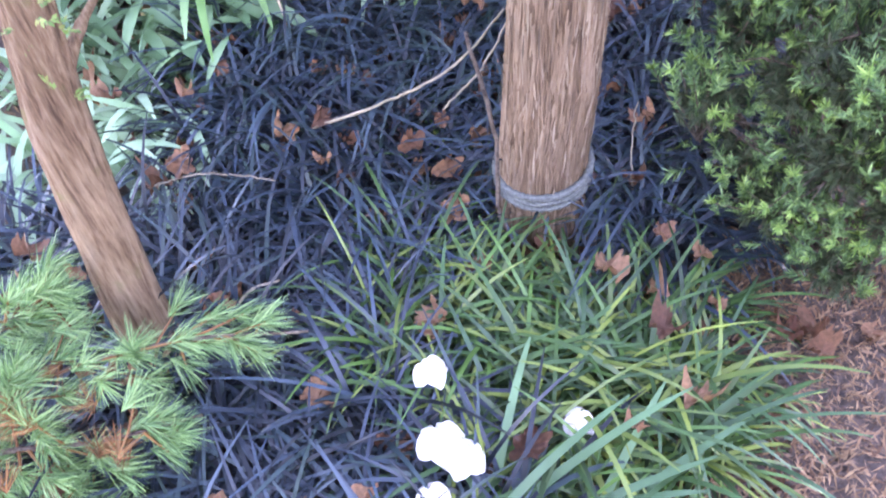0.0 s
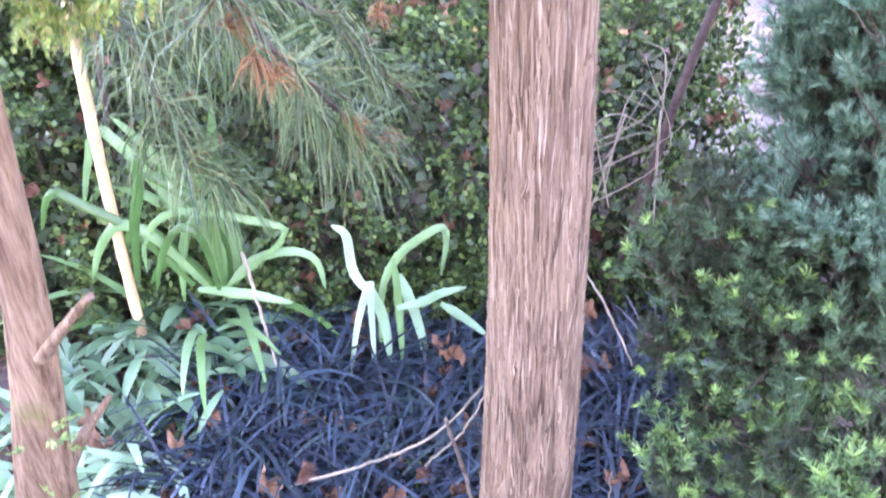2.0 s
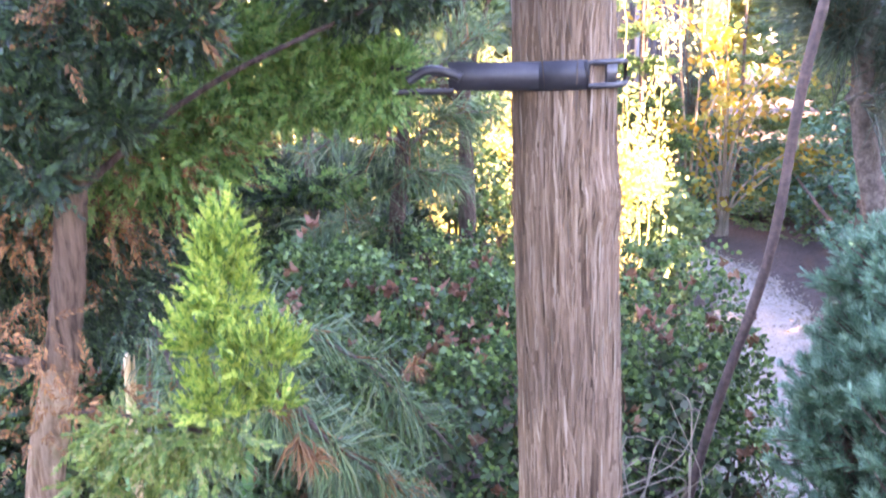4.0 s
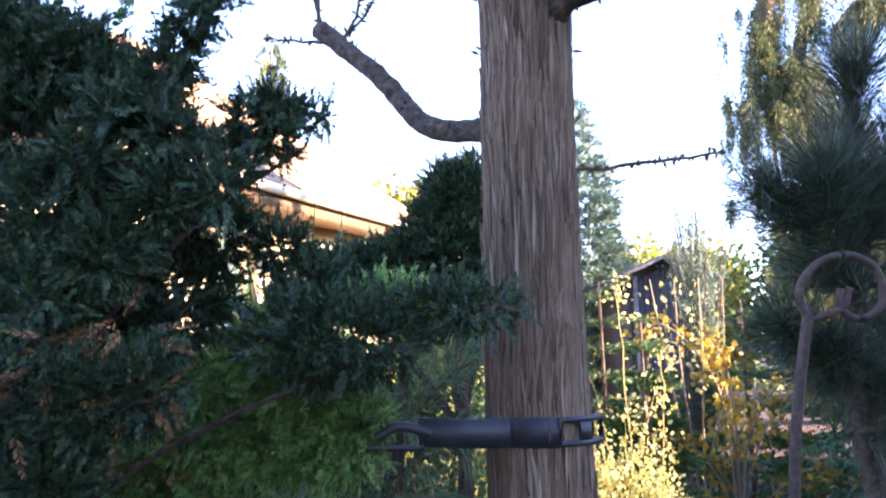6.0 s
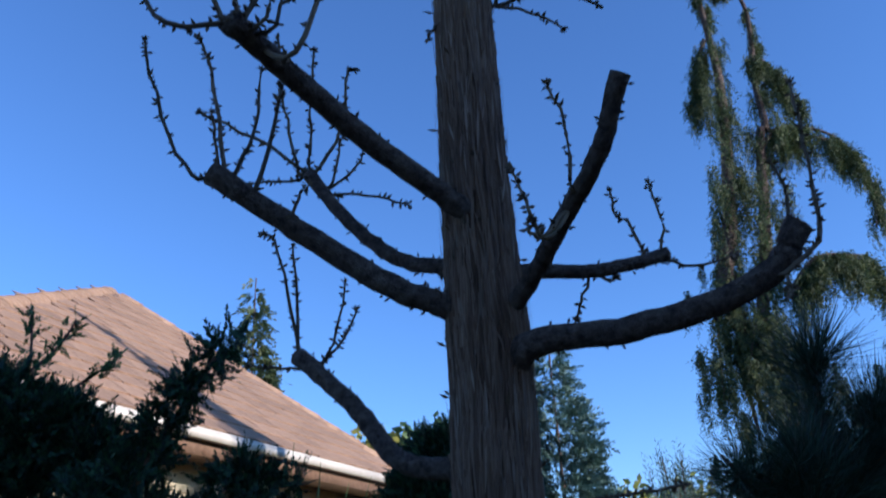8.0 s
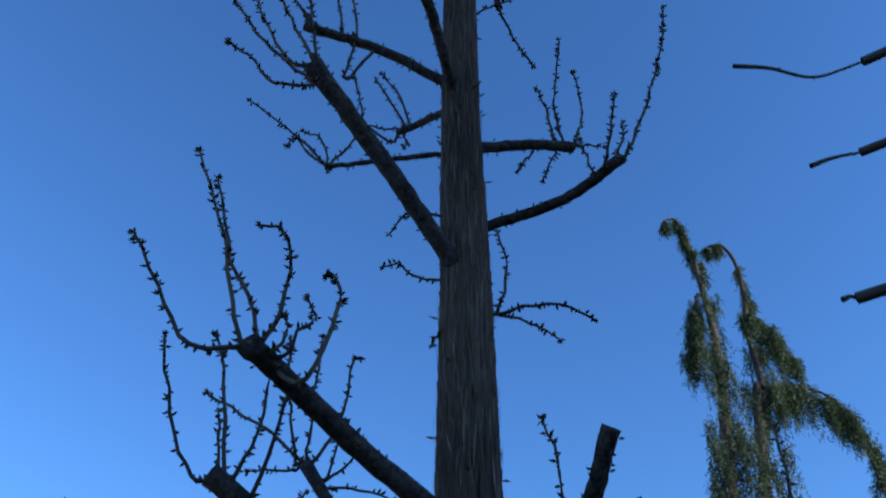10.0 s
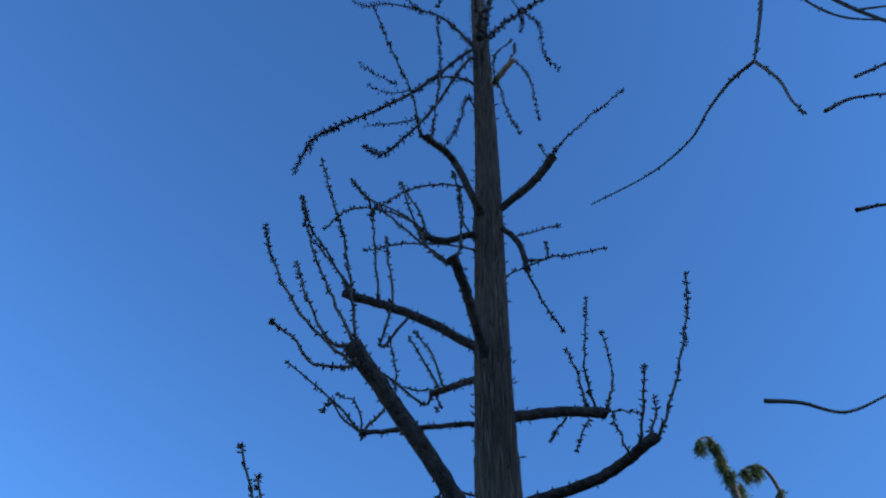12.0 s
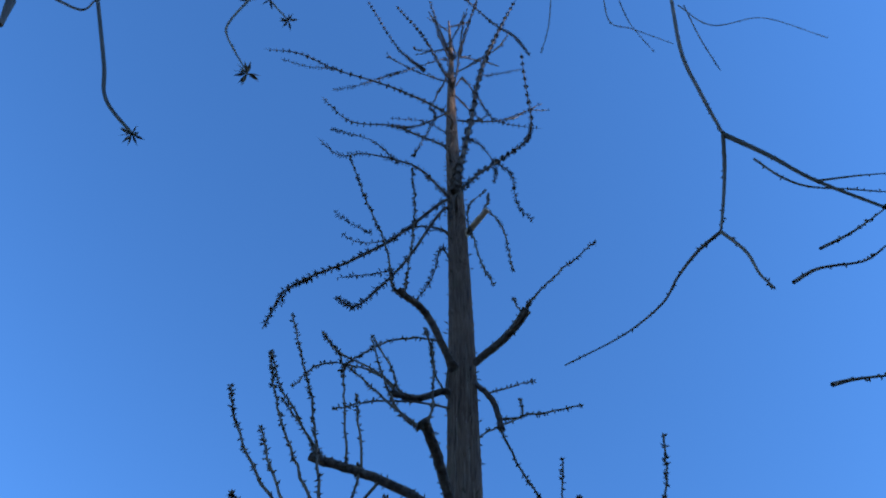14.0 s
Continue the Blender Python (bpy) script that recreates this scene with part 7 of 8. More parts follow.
for i, pts in enumerate(leaders):
    line = spline(pts, 90)
    top = line[:, 2].max()
    part("trunk" if i == 0 else "limb", tube_arrays(line, [0.08, 0.06, 0.035, 0.018, 0.006] if i == 0 else [0.05, 0.04, 0.02, 0.006] if i == 1 else [0.018, 0.012, 0.005], 9), M_LIMB, weep)
    m = 1000 if i < 2 else 240 if i < 8 else 300
    seg = np.linalg.norm(np.diff(line, axis=0), axis=1) * (line[1:, 2] > 1.7)
    j = rng.choice(89, m, p=seg / seg.sum())
    wide = np.clip((top + 0.05 - line[j][:, 2]) / 1.7, 0.035, 1)[:, None] if i < 2 else 0.45
    kc = 110 if i < 2 else 44
    cl = rng.integers(0, kc, m)
    j = rng.choice(89, kc, p=seg / seg.sum())[cl]
    wide = np.clip((top + 0.05 - line[j][:, 2]) / 1.7, 0.035, 1)[:, None] if i < 2 else 0.45
    o = line[j] + (rng.normal(0, 0.085 if i < 2 else 0.05 if i < 8 else 0.2, (kc, 3))[cl] + rng.normal(0, 0.028, (m, 3))) * wide * np.array([1, 1, 0.6])
    steps = 8
    L = rng.uniform(0.12, 0.6, m) * (np.clip(wide[:, 0], 0.25, 1) if i < 2 else 0.6)
    sway = rng.normal(0, 0.07, (m, 3))
    oo = np.concatenate([o + (np.array([0, 0, -1.0]) + sway) * (L * q / steps)[:, None] for q in range(steps)])
    d = unit(np.array([0, 0, -1.0]) + 0.4 * rng.standard_normal((len(oo), 3)))
    part("sprays", spray_arrays(rng, oo, d, rng.uniform(0.05, 0.1, len(oo)), 6, 0.024, 0.2), M_WEEP, weep)

# dark conifers of the middle distance; M_CYP paints in shade, M_HINOKI2 light
for i, (x, y, h, r, mt) in enumerate([(-0.45, 3.5, 2.02, 0.7, M_CYP), (-0.95, 2.6, 1.85, 0.6, M_CYP), (-0.42, 3.2, 1.38, 0.46, M_HINOKI2), (-0.9, 3.6, 1.98, 0.6, M_CYP), (-1.3, 2.9, 1.9, 0.6, M_HINOKI), (-0.7, 4.4, 2.05, 0.6, M_HINOKI), (-1.9, 3.9, 2.6, 0.8, M_FAR), (1.9, 8.6, 2.4, 0.7, M_FAR), (3.6, 6.6, 2.2, 0.9, M_FAR), (4.6, 5.4, 2.6, 0.9, M_HINOKI), (2.6, 3.2, 1.4, 0.6, M_BLUE), (1.72, 6.4, 1.9, 0.45, M_HINOKI), (3.1, 4.4, 1.7, 0.5, M_HINOKI), (2.95, 7.5, 2.1, 0.6, M_HINOKI), (2.2, 8.0, 2.0, 0.5, M_HINOKI), (3.7, 7.0, 2.2, 0.7, M_HINOKI)]):
    fir("conifer", "dark green bushy conifer in the garden behind", (x, y, -0.03), h, r, 4600 if i < 2 else 3200, mt, 220 + i, 0.055, 0.15, 14, low=0.4 if i == 0 else 0.0)
rng = np.random.default_rng(239)
round_con = plant("conifer", "dense rounded dark conifer in front of the tiled roof", "tree", (0.2, 4.0, -0.03))
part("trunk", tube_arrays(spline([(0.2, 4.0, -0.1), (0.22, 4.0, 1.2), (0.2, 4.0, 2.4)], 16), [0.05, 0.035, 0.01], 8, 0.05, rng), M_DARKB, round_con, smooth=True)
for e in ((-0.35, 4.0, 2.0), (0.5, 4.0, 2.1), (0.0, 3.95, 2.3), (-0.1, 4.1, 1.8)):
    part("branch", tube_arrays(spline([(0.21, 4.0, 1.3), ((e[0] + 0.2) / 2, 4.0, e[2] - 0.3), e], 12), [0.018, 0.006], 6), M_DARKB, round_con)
lumps = [((0.18, 4.0, 2.43), (0.09, 0.12, 0.11)), ((0.30, 4.0, 2.38), (0.13, 0.12, 0.2)), ((0.10, 4.0, 2.27), (0.09, 0.12, 0.12)), ((0.2, 4.0, 2.15), (0.28, 0.16, 0.16)), ((-0.1, 4.0, 2.06), (0.16, 0.14, 0.12)), ((-0.33, 4.0, 2.02), (0.14, 0.14, 0.12)), ((-0.47, 4.0, 2.04), (0.06, 0.08, 0.08)), ((0.45, 4.0, 2.2), (0.14, 0.12, 0.2)), ((0.0, 4.0, 1.88), (0.4, 0.16, 0.1))]
o, d = lump_points(rng, lumps, 6500, 0.3)
d = unit(d + np.array([0, 0, 0.5]) + 0.4 * rng.standard_normal(d.shape))
# its shade is in the near-black colour of the sprays
part("sprays", spray_arrays(rng, o, d, rng.uniform(0.05, 0.1, len(o)), 14, 0.022, 0.28), M_CYP, round_con)
for i in range(9):
    x0 = rng.uniform(-0.42, -0.12)
    part("shoot", tube_arrays(spline([(x0, 4.0, 2.08), (x0 + rng.normal(0, 0.015), 4.0, 2.16), (x0 + rng.normal(-0.01, 0.03), 4.0, rng.uniform(2.19, 2.27))], 8), [0.006, 0.003], 5), M_CYP, round_con)
leafy("broad_shrub", "loose green shrub between the mound and the sunlit hedge", "shrub", (0.1, 4.3, 0), [((0.0, 4.2, 1.0), (0.2, 0.15, 0.2)), ((0.16, 4.3, 1.32), (0.3, 0.2, 0.22)), ((-0.2, 4.3, 0.75), (0.25, 0.2, 0.2)), ((0.3, 4.3, 0.85), (0.2, 0.2, 0.25)), ((-0.15, 4.3, 1.5), (0.25, 0.2, 0.18))], 2000, M_HINOKI, 251, 0.04, 3, 0.3, 10, 0.014)
leafy("broad_shrub", "rounded green garden shrub beyond the mound", "shrub", (0.75, 4.9, 0), [((0.75, 4.8, 0.25), (0.4, 0.3, 0.25)), ((1.5, 5.4, 0.4), (0.4, 0.4, 0.3))], 1500, M_FAR, 241, 0.05)
rng = np.random.default_rng(246)
for at in ((-0.9, 5.6), (-0.2, 5.5), (0.55, 5.6)):
    clumps = [((at[0] + rng.normal(0, 0.28), at[1] + rng.normal(0, 0.15), rng.uniform(0.15, 1.5)), (rng.uniform(0.08, 0.2), 0.12, rng.uniform(0.07, 0.16))) for _ in range(22)]
    leafy("sunlit_shrub", "sunlit golden shrub seen between dark conifers", "shrub", (at[0], at[1], 0), clumps, 1900, M_LIME, 242 + int(10 * at[0]), 0.026, 4, 0.4, 10, 0.012)
leafy("broad_shrub", "low green shrubs across the gravel path", "shrub", (3.0, 5.2, 0), [((2.7, 4.4, 0.3), (0.35, 0.4, 0.35)), ((3.2, 5.2, 0.45), (0.5, 0.5, 0.5)), ((3.4, 6.3, 0.5), (0.6, 0.5, 0.6)), ((2.9, 7.4, 0.4), (0.6, 0.4, 0.5)), ((2.6, 3.6, 0.25), (0.35, 0.35, 0.3))], 3000, M_BLUE, 244, 0.05)
leafy("broad_shrub", "green and russet shrubs along the far path edge", "shrub", (1.4, 7.2, 0), [((1.3, 7.0, 0.35), (0.5, 0.4, 0.4)), ((1.5, 5.0, 0.2), (0.25, 0.3, 0.22)), ((1.9, 8.2, 0.5), (0.9, 0.4, 0.6)), ((0.4, 7.2, 0.6), (0.8, 0.4, 0.6))], 2600, M_FAR, 245, 0.055)
leafy("broad_shrub", "low dark evergreen shrubs under the conifers", "shrub", (-0.2, 5.0, 0), [((-0.7, 5.0, 0.2), (0.5, 0.3, 0.25)), ((0.1, 4.9, 0.18), (0.5, 0.3, 0.22))], 1500, M_MOUND, 247, 0.035)
leafy("sunlit_hedge", "golden-green sunlit hedge at the back of the garden", "hedge", (-0.2, 6.4, 0), [((-1.0, 6.4, 0.7), (0.7, 0.3, 0.7)), ((0.0, 6.3, 0.8), (0.7, 0.3, 0.75)), ((0.8, 6.4, 0.6), (0.5, 0.3, 0.6))], 2600, M_FARGOLD, 248, 0.05, 3, 0.35, 8)
# reeds and upright broom
rng = np.random.default_rng(243)
reeds = plant("reed_grass", "tall dark reed grass in front of the house", "grass", (-0.7, 5.0, 0))
n = 70
x, y = rng.normal(-0.75, 0.3, n), rng.normal(4.8, 0.25, n)
part("blades", blade_arrays(on_ground(x, y), level(rng.uniform(0, 6.28, n)), rng.uniform(1.2, 1.55, n), rng.uniform(1.9, 2.7, n), np.full(n, 0.022), rng.uniform(0.05, 0.5, n), 5), M_HINOKI, reeds)
broom = plant("broom_shrub", "upright grey-green feathery shrub beside the shed", "shrub", (2.72, 8.0, 0))
for i in range(34):
    e = np.array([2.72 + rng.normal(0, 0.15), 8.0 + rng.normal(0, 0.12), rng.uniform(2.2, 3.05)])
    line = spline([(2.72 + rng.normal(0, 0.05), 8.0, -0.05), (2.72 + 0.6 * (e[0] - 2.72), 8.0, e[2] * 0.6), e], 24)
    st = part("stem", tube_arrays(line, [0.012, 0.004], 5), M_LIMB, broom)
    m = 46
    j = rng.integers(4, 23, m)
    d = unit(np.array([0, 0, 1.0]) + 0.3 * rng.standard_normal((m, 3)))
    tagged(raw("sprays", *spray_arrays(rng, line[j] + rng.normal(0, 0.02, (m, 3)), d, rng.uniform(0.15, 0.3, m), 8, 0.07, 0.07), M_SPRUCE, st), kind="stuff")

# far trees
fir("spruce", "blue-grey spruce standing behind the tree", (2.75, 14.0, 0), 6.2, 1.3, 5200, M_SPRUCE, 251, 0.22, 0.1)
fir("cypress", "olive drooping cypress rising behind the house roof", (-2.85, 15.5, 0), 8.2, 1.0, 3600, M_WEEP, 252, 0.25, -0.7)
for i, (x, y, h, r, mt) in enumerate([(0.5, 12.5, 4.3, 1.0, M_FAR), (-0.3, 15, 4.9, 1.4, M_FARGOLD), (1.3, 15, 4.6, 1.2, M_FAR), (4.6, 17, 3.8, 1.6, M_FARGOLD), (6.3, 18, 4.0, 2.0, M_FARGOLD), (8.6, 17, 4.4, 2.0, M_FAR), (3.4, 19, 3.6, 1.6, M_FAR), (11, 16, 5, 2.2, M_FAR), (6, 11, 3.2, 1.4, M_FAR)]):
    lumps = [((x + dx * r * 0.5, y + dy * r * 0.4, h * hz), (r * 0.55, r * 0.5, h * 0.2)) for dx, dy, hz in ((-0.6, 0, 0.5), (0.6, 0.2, 0.55), (0, -0.4, 0.68), (0.1, 0.3, 0.82), (-0.3, 0.2, 0.76), (0, 0, 0.35))]
    leafy("tree", "far leafy garden tree lit by low sun", "tree", (x, y, 0), lumps, 2600, mt, 260 + i, 0.16, 3, 0.35, 5, 0.08)
rng = np.random.default_rng(290)
o = []
for i in range(60):
    a = 2 * np.pi * i / 60
    R = 32 + 5 * math.sin(i * 2.3)
    o.append(((math.cos(a) * R, math.sin(a) * R, 1.3), (3.0, 2.0, 1.8 + 0.9 * math.sin(i * 1.7))))
pp, dd = lump_points(rng, o, 24000, 0.5)
L = rng.uniform(0.3, 0.6, len(pp))[:, None]
belt = raw("tree_belt", *quads_arrays(pp, dd * L, unit(np.cross(dd, rand_dirs(rng, len(pp)))) * L * 0.5), M_FAR)
tagged(belt, "distant belt of green trees round the gardens", "trees", kind="stuff")

# unseen tall evergreens added right and behind the viewer, to shade garden and shed
for i, (x, y, h, r) in enumerate([(12.4, -3.3, 11.2, 2.4), (13.6, -4.9, 14.0, 3.3), (12.6, -5.2, 11.4, 2.5), (12.2, -7.4, 11.0, 2.5), (14.6, -4.5, 12.0, 2.7), (14.8, -6.9, 12.4, 2.7), (10.8, -4.2, 8.0, 2.0), (10.4, -2.5, 5.2, 1.6), (8.2, 4.9, 3.8, 1.3), (8.8, 6.5, 4.0, 1.4), (9.2, 8.6, 5.5, 1.6), (6.5, 3.8, 3.0, 0.95), (4.6, -4.6, 6.0, 1.6), (-3.6, -4.2, 6.5, 2.0)]):
    fir("evergreen", "tall dense evergreen added out of view to block the sun", (x, y, -0.2), h, r, 5600, M_FAR, 300 + i, 0.36, 0.0, 9)

# overhanging bare trees
def bare_tree(label, at, height, twigs, seed):
    rng = np.random.default_rng(seed)
    p = plant("larch_tree", label, "tree", at)
    x, y, z = at
    part("trunk", tube_arrays(spline([(x, y, z - 0.1), (x + 0.05, y, z + height / 2), (x, y + 0.05, z + height)], 20), [0.09, 0.06, 0.01], 10, 0.04, rng), M_LIMB, p)
    for pts, r in twigs:
        line = spline(pts, 60)
        pr = [tube_arrays(line, [r, r * 0.7, r * 0.45], 6)]
        seglen = np.linalg.norm(np.diff(line, axis=0), axis=1).sum()
        line[2:-2] += rng.normal(0, 0.0008, (56, 3))
        m = int(seglen / 0.009)
        t = np.sort(rng.uniform(0.05, 1, m)) * 58.9
        i = t.astype(int)
        c = line[i] + (line[i + 1] - line[i]) * (t - i)[:, None]
        ax = unit(line[i + 1] - line[i])
        s = unit(np.cross(ax, rand_dirs(rng, m)))
        ll = rng.uniform(0.4, 1.4, m)[:, None] * (0.0028 if at[0] < 0 else 0.0045 if r < 0.0035 else 0.007)
        al = unit(s + 0.4 * ax) * ll
        w = unit(np.cross(al, ax)) * ll * 0.28
        pr += [quads_arrays(c, al, w), quads_arrays(c, al, unit(np.cross(al, w)) * ll * 0.28)]
        e = line[-1]
        if r < 0.006 and at[0] < 0:
            al = rand_dirs(rng, 16) * 0.02
            pr += [quads_arrays(np.repeat(e[None], 16, 0), al, unit(np.cross(al, rand_dirs(rng, 16))) * 0.0024)]
        part("branch", joined(pr), M_TWIG, p)
    return p


bare_tree("bare larch whose twigs hang over the path of view", (2.4, -0.6, -0.2), 6.5, [
    ([(2.4, -0.6, 5.7), (1.8, -0.1, 6.0), (1.177, 0.400, 5.959)], 0.012),
    ([(1.177, 0.400, 5.959), (0.917, 0.400, 4.821), (0.824, 0.400, 4.263), (0.770, 0.400, 3.886)], 0.0085),
    ([(0.770, 0.400, 3.886), (0.750, 0.450, 3.776), (0.680, 0.450, 3.565), (0.629, 0.450, 3.419)], 0.0058),
    ([(0.629, 0.450, 3.419), (0.597, 0.500, 3.428), (0.598, 0.600, 3.505), (0.593, 0.700, 3.555), (0.550, 0.850, 3.654), (0.426, 0.950, 3.662)], 0.0042),
    ([(0.629, 0.450, 3.419), (0.650, 0.450, 3.337), (0.645, 0.450, 3.249), (0.653, 0.450, 3.198)], 0.0040),
    ([(0.770, 0.400, 3.886), (0.832, 0.400, 3.750), (0.878, 0.400, 3.608), (0.967, 0.400, 3.473)], 0.0070),
    ([(0.851, 0.450, 3.862), (0.873, 0.450, 3.753), (0.917, 0.450, 3.698), (1.008, 0.450, 3.697), (1.095, 0.450, 3.695)], 0.0035),
    ([(0.888, 0.400, 3.604), (0.982, 0.400, 3.646), (1.071, 0.400, 3.679)], 0.0030),
    ([(0.805, 0.450, 3.370), (0.910, 0.450, 3.460), (1.047, 0.450, 3.598)], 0.0035),
    ([(0.747, 0.500, 3.321), (0.824, 0.500, 3.386), (0.935, 0.500, 3.432), (1.019, 0.500, 3.511)], 0.0040),
    ([(0.770, 0.600, 3.141), (0.816, 0.600, 3.160), (0.883, 0.600, 3.178)], 0.0045),
    ([(1.198, 0.400, 5.817), (1.053, 0.400, 5.047), (0.976, 0.400, 4.562)], 0.0030),
    ([(1.168, 0.400, 5.805), (1.191, 0.400, 5.360), (1.501, 0.400, 5.629), (1.633, 0.400, 5.265)], 0.0030),
    ([(0.757, 0.350, 5.487), (0.690, 0.350, 4.983), (0.752, 0.350, 4.884), (0.844, 0.350, 4.678)], 0.0025),
    ([(0.827, 0.350, 5.516), (0.764, 0.350, 4.988), (0.744, 0.350, 4.535)], 0.0020),
    ([(0.523, 0.350, 5.391), (0.441, 0.350, 4.796), (0.373, 0.350, 4.409)], 0.0020),
    ([(0.458, 0.589, 2.660), (0.503, 0.589, 2.660), (0.556, 0.589, 2.648), (0.629, 0.589, 2.685)], 0.0032),
    ([(0.504, 0.589, 2.491), (0.534, 0.589, 2.506), (0.568, 0.589, 2.517)], 0.003),
    ([(0.480, 0.589, 2.311), (0.489, 0.589, 2.315), (0.494, 0.589, 2.313)], 0.003),
    ([(0.967, 0.400, 3.473), (1.68, -0.10, 3.53), (2.4, -0.6, 3.57)], 0.0080),
    ([(0.883, 0.600, 3.178), (1.64, 0.00, 3.24), (2.4, -0.6, 3.28)], 0.0052),
    ([(0.629, 0.589, 2.685), (1.55, 0.03, 2.83), (2.4, -0.6, 2.87)], 0.0063),
    ([(0.568, 0.589, 2.517), (1.51, 0.03, 2.64), (2.4, -0.6, 2.68)], 0.0052),
    ([(0.494, 0.589, 2.313), (1.47, 0.03, 2.42), (2.4, -0.6, 2.46)], 0.0057),
], 411)
bare_tree("bare larch with twigs reaching in overhead", (-1.5, -1.3, -0.2), 5.5, [
    ([(-0.910, 0.235, 4.112), (-0.807, 0.235, 4.013), (-0.825, 0.235, 4.149)], 0.0044),
    ([(-0.821, 0.235, 4.149), (-0.582, 0.235, 3.553), (-0.494, 0.235, 3.326), (-0.393, 0.235, 3.160)], 0.0056),
    ([(-0.324, 0.120, 3.666), (-0.310, 0.120, 3.442), (-0.287, 0.120, 3.334), (-0.208, 0.120, 3.120)], 0.0025),
    ([(-0.285, 0.120, 3.682), (-0.246, 0.120, 3.574), (-0.215, 0.120, 3.492)], 0.0020),
    ([(-1.005, 0.235, 4.073), (-0.897, 0.235, 3.797)], 0.0120),
    ([(-1.5, -1.3, 3.43), (-0.94, -0.65, 3.23), (-0.910, 0.235, 4.112)], 0.009),
    ([(-1.5, -1.3, 3.44), (-0.92, -0.65, 3.24), (-0.821, 0.235, 4.149)], 0.009),
    ([(-1.5, -1.3, 4.17), (-0.91, -0.59, 3.97), (-0.324, 0.120, 3.666)], 0.0045),
    ([(-1.5, -1.3, 4.18), (-0.89, -0.59, 3.98), (-0.285, 0.120, 3.682)], 0.0045),
    ([(-1.5, -1.3, 3.41), (-0.96, -0.65, 3.21), (-1.005, 0.235, 4.073)], 0.009),
], 412)

# ---- house ----
E0, E1, PK = np.array([-2.78, 3.84, 3.15]), np.array([0.28, 10.07, 3.15]), np.array([-4.04, 11.0, 6.2])
ed = unit(E1 - E0)
en = np.array([-ed[1], ed[0], 0])
house = plant("house", "cream single-storey house with brown shingled hip roof", "house", (-3.5, 8.0, 0))
Q = PK + en * 4
C0, C1 = E0 + en * 12, E1 + en * 12


def solid(verts, faces):
    return np.array(verts, float), [np.array([f for f in faces if len(f) == k]) for k in sorted({len(f) for f in faces})]


roof = part("roof", solid([E0, E1, PK, Q, C0, C1, E0 - [0, 0, 0.12], E1 - [0, 0, 0.12], C0 - [0, 0, 0.12], C1 - [0, 0, 0.12]],
                          [(0, 1, 2), (0, 2, 3, 4), (1, 5, 3, 2), (4, 3, 5), (0, 6, 7, 1), (1, 7, 9, 5), (5, 9, 8, 4), (4, 8, 6, 0), (6, 8, 9, 7)]), M_SHINGLE, house)
# shingles of the slope towards the garden
up = PK - E0 - ed * ((PK - E0) @ ed)
slope_len = np.linalg.norm(up)
up = up / slope_len
nrm = np.cross(ed, up)
nrm = nrm if nrm[2] > 0 else -nrm
base_len = np.linalg.norm(E1 - E0)
apex_u = (PK - E0) @ ed
frame3 = Matrix((ed, up, nrm)).transposed().to_4x4()
sh_me = None
rng = np.random.default_rng(71)
rows = 19
for r in range(rows):
    s0 = r * slope_len / rows
    t = s0 / slope_len
    tt = t + 1 / rows
    lo, hi = apex_u * tt, base_len + (apex_u - base_len) * tt
    w = 0.34
    cnt = int((hi - lo) / w) + 2
    for c in range(cnt):
        u0 = lo + (c - 0.4) * w + (r % 2) * 0.17
        if u0 + w > hi + 0.12:
            continue
        if sh_me is None:
            bm = bmesh.new()
            bmesh.ops.create_cube(bm, size=1, matrix=Matrix.Translation((0.5, 0.5, 0.5)))
            bm.verts.ensure_lookup_table()
            for vt in bm.verts:
                vt.co = (vt.co.x * 0.33, vt.co.y * (slope_len / rows + 0.07), vt.co.z * (0.022 if vt.co.y < 0.5 else 0.008))
            sh_me = bpy.data.meshes.new("shingle")
            bm.to_mesh(sh_me)
            sh_me.materials.append(M_SHINGLE)
        o = E0 + ed * (u0 + rng.normal(0, 0.006)) + up * (s0 + rng.normal(0, 0.006)) + nrm * 0.012
        ob = new("shingle", sh_me)
        ob.parent = roof
        ob.matrix_basis = Matrix.Translation(o) @ frame3 @ Matrix.Rotation(rng.normal(0, 0.006), 4, "X")

# rounded cap tiles along the hips and the ridge
for p0, p1 in ((E0, PK), (E1, PK), (Q, PK)):
    dv = unit(p1 - p0)
    sd = unit(np.cross(dv, [0, 0, 1.0]))
    uv = np.cross(sd, dv)
    fr = Matrix((dv, sd, uv)).transposed().to_4x4()
    length = np.linalg.norm(p1 - p0)
    q = np.linspace(-1, 1, 7)
    prof = np.stack([0 * q, 0.13 * q, 0.055 - 0.10 * q**2], -1)
    vv = np.vstack([prof, prof + [0.36, 0, -0.012], prof - [0, 0, 0.02], prof + [0.36, 0, -0.032]])
    a = np.arange(6)
    cap_me = raw("cap_tile", vv, np.concatenate([np.stack([a, a + 1, a + 8, a + 7], -1), np.stack([a + 1, a, a + 14, a + 15], -1), np.stack([a + 15, a + 14, a + 21, a + 22], -1)]), M_SHINGLE, roof)
    cap_me.matrix_basis = Matrix.Translation(p0) @ fr
    for k in range(1, int(length / 0.32)):
        ob = new("cap_tile", cap_me.data)
        ob.parent = roof
        ob.matrix_basis = Matrix.Translation(p0 + dv * 0.32 * k + uv * 0.004 * (k % 2)) @ fr


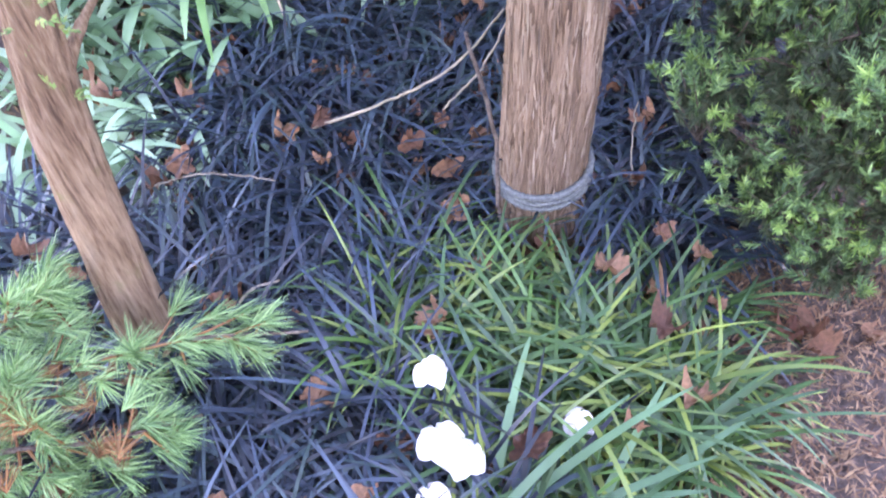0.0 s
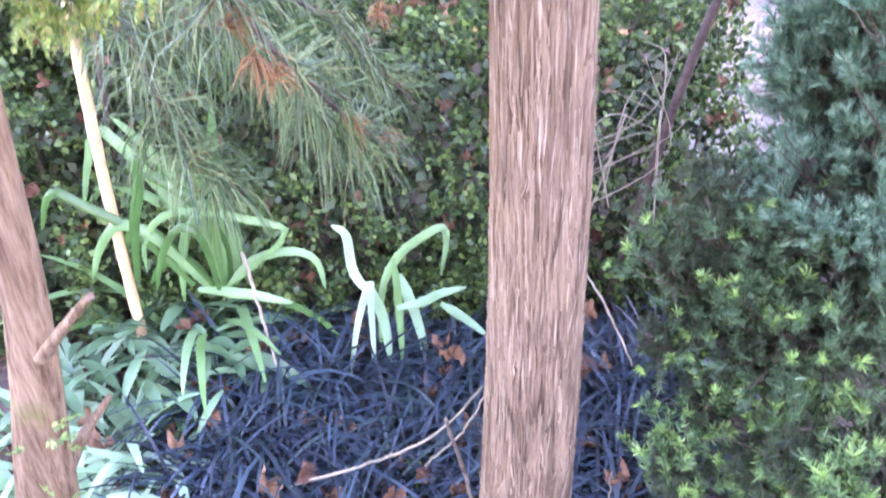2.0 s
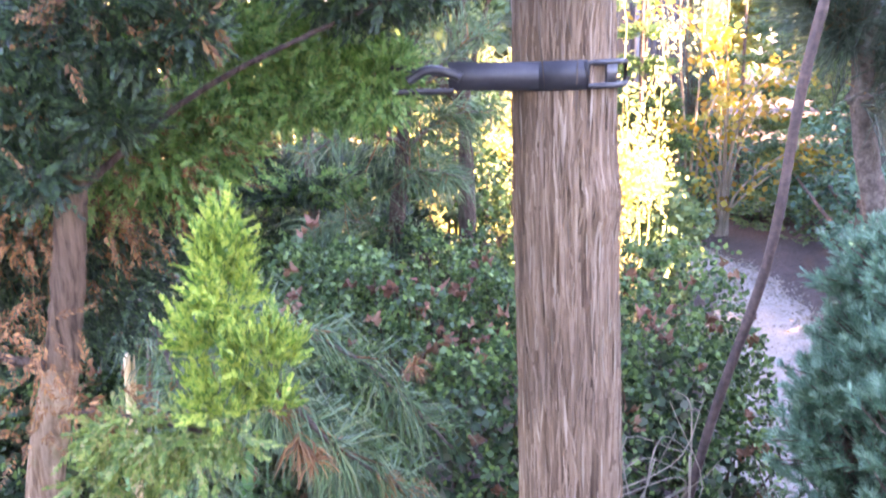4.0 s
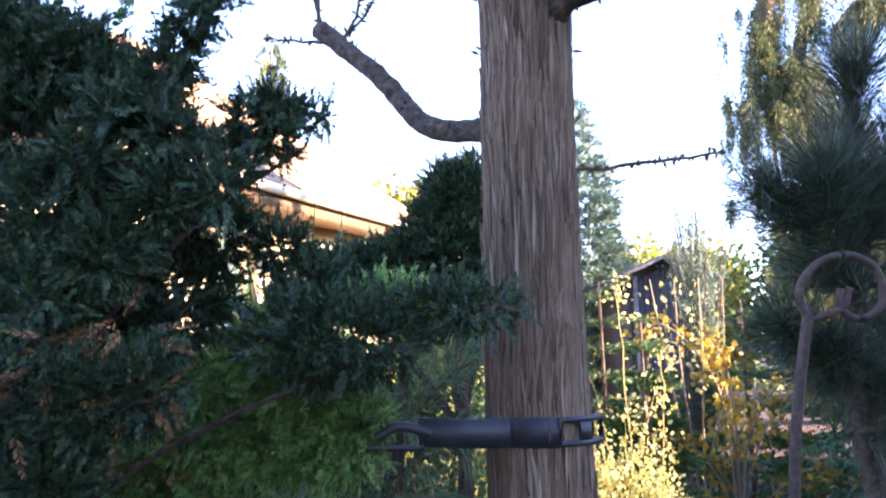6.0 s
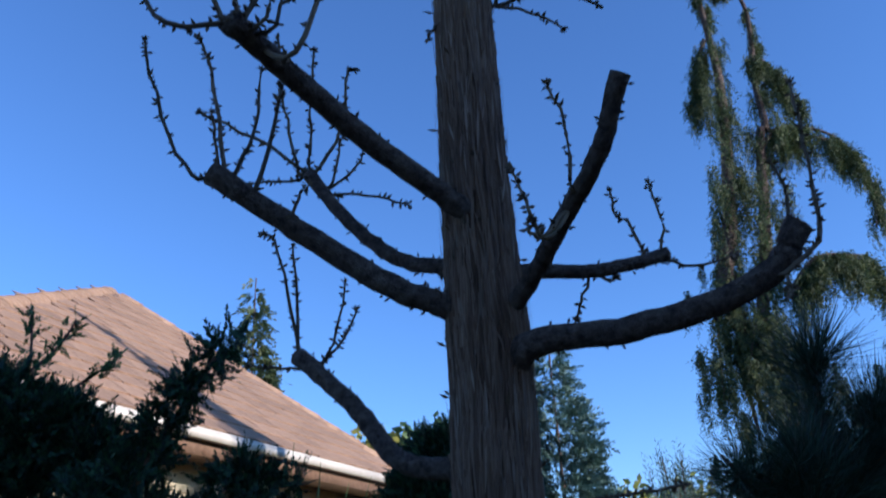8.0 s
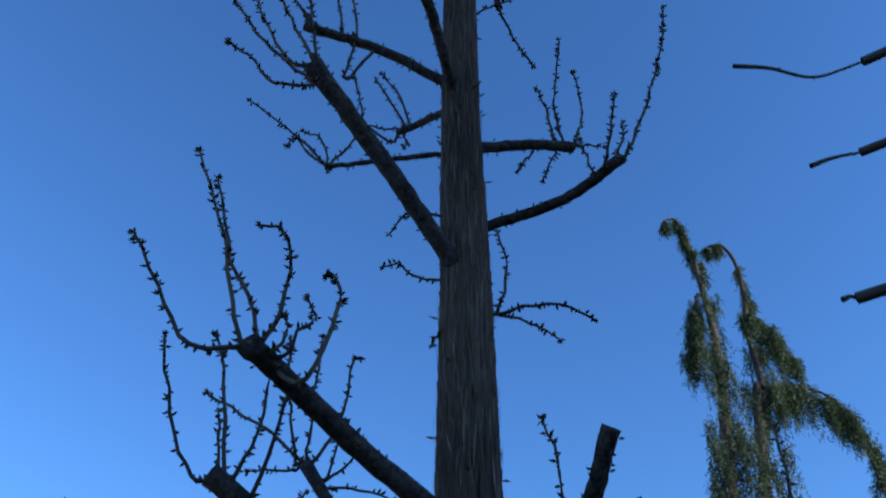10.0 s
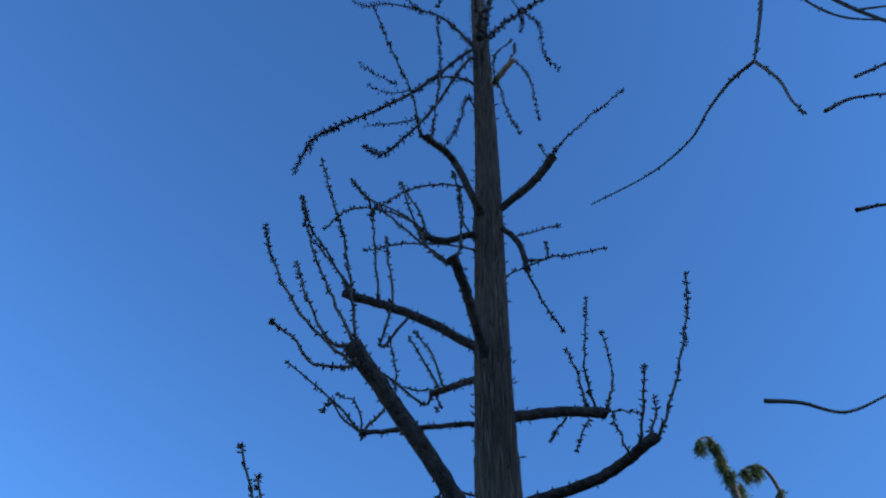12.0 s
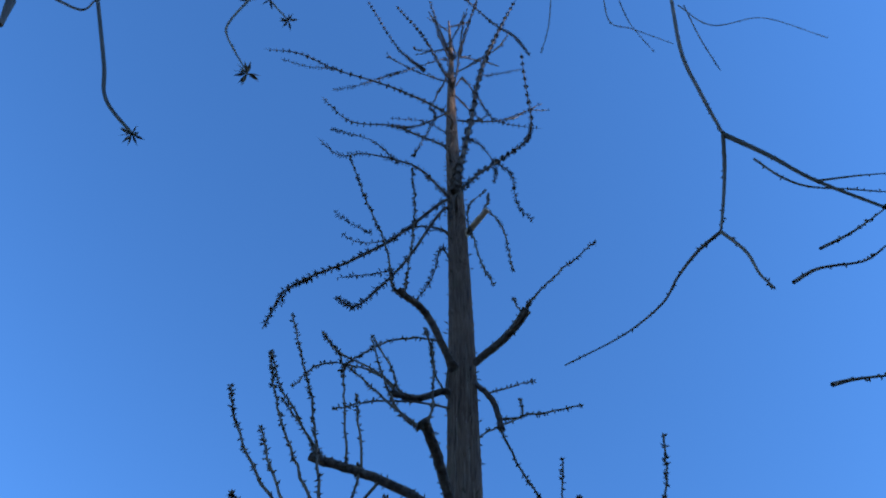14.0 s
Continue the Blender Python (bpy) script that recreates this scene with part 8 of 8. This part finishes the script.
def box(o, a, b, c):
    o, a, b, c = (np.array(q, float) for q in (o, a, b, c))
    v = [o, o + a, o + a + b, o + b, o + c, o + a + c, o + a + b + c, o + b + c]
    return solid(v, [(0, 3, 2, 1), (4, 5, 6, 7), (0, 1, 5, 4), (1, 2, 6, 5), (2, 3, 7, 6), (3, 0, 4, 7)])


up3 = np.array([0, 0, 1.0])
w0 = E0 + en * 0.45 + ed * 0.5
L = base_len - 1.0
part("wall", box(w0 * [1, 1, 0] - up3 * 0.1, ed * L, en * 0.15, up3 * 3.1), M_WALL, house)
part("wall", box((w0 + ed * L) * [1, 1, 0] - up3 * 0.1, en * 10.5, -ed * 0.15, up3 * 3.1), M_WALL, house)
part("wall", box(w0 * [1, 1, 0] - up3 * 0.1, en * 10.5, ed * 0.15, up3 * 3.1), M_WALL, house)
part("gutter", box(E0 - up3 * 0.09 - en * 0.08, ed * base_len, en * 0.07, up3 * 0.08), M_TRIM, house, "pale metal gutter")
part("fascia", box(E0 - up3 * 0.20, ed * base_len, en * 0.03, up3 * 0.20), M_POST, house)
part("soffit", box(E0 - up3 * 0.16 + en * 0.032, ed * base_len, en * 0.45, up3 * 0.03), M_POST, house)
part("downpipe", tube_arrays(np.array([w0 + ed * (L * 0.55) - en * 0.06 - up3 * 0.1, (w0 + ed * (L * 0.55) - en * 0.06) * [1, 1, 0]]), [0.04], 10), M_POST, house)
wp = w0 + ed * (L * 0.66) - en * 0.012
win = part("window", box(wp * [1, 1, 0] + up3 * 1.2, ed * 1.0, en * 0.02, up3 * 1.1), M_TRIM, house)
raw("pane", *box(wp * [1, 1, 0] + up3 * 1.27 + ed * 0.07 - en * 0.006, ed * 0.86, en * 0.004, up3 * 0.96), M_GLASS, win)
vent = part("vent_pipe", box(PK + np.array([-0.55, -1.3, -0.86]), (0.2, 0, 0), (0, 0.2, 0), (0, 0, 0.2)), M_TRIM, house, "small pale roof vent")
for i in range(12):
    part("siding_board", box(w0 * [1, 1, 0] + up3 * (0.25 * i) - en * 0.012, ed * L, en * 0.011, up3 * 0.235), M_WALL, house)

# ---- shed ----
M_EAVE = plain_mat("weathered_trim", (0.10, 0.10, 0.105), (0.19, 0.19, 0.19), 20, 0.7)


def gable(x0, xm, x1, y0, y1, z0, z1, th):
    a = [(x0, z0), (xm, z1), (x1, z0)]
    v = [(x, y, z + dz) for dz in (0, th) for y in (y0, y1) for x, z in a]
    return solid(v, [(0, 1, 4, 3), (1, 2, 5, 4), (6, 9, 10, 7), (7, 10, 11, 8), (0, 6, 7, 1), (1, 7, 8, 2), (3, 4, 10, 9), (4, 5, 11, 10), (0, 3, 9, 6), (2, 8, 11, 5)])


shed = plant("shed", "small dark grey wooden shed with a shallow gable", "shed", (3.3, 11.2, 0))
for i in range(13):
    part("board", box((2.78 + 0.085 * i, 11.0 + 0.004 * (i % 2), -0.1), (0.08, 0, 0), (0, 0.03, 0), (0, 0, 2.62 + 0.2 * (1 - abs(i - 6) / 7))), M_SHED, shed)
part("wall", box((2.78, 11.04, -0.1), (1.1, 0, 0), (0, 1.5, 0), (0, 0, 2.62)), M_SHED, shed)
part("roof", gable(2.5, 3.3, 4.1, 10.8, 12.8, 2.52, 2.85, 0.05), M_SHED, shed)
part("trim_board", box((2.5, 10.77, 2.51), (0.8, 0, 0.33), (0, 0.025, 0), (0, 0, 0.05)), M_EAVE, shed, "pale weathered trim board")
part("trim_board", box((4.1, 10.77, 2.51), (-0.8, 0, 0.33), (0, 0.025, 0), (0, 0, 0.05)), M_EAVE, shed, "pale weathered trim board")
part("post", box((2.88, 10.9, -0.1), (0.05, 0, 0), (0, 0.05, 0), (0, 0, 2.72)), M_EAVE, shed)
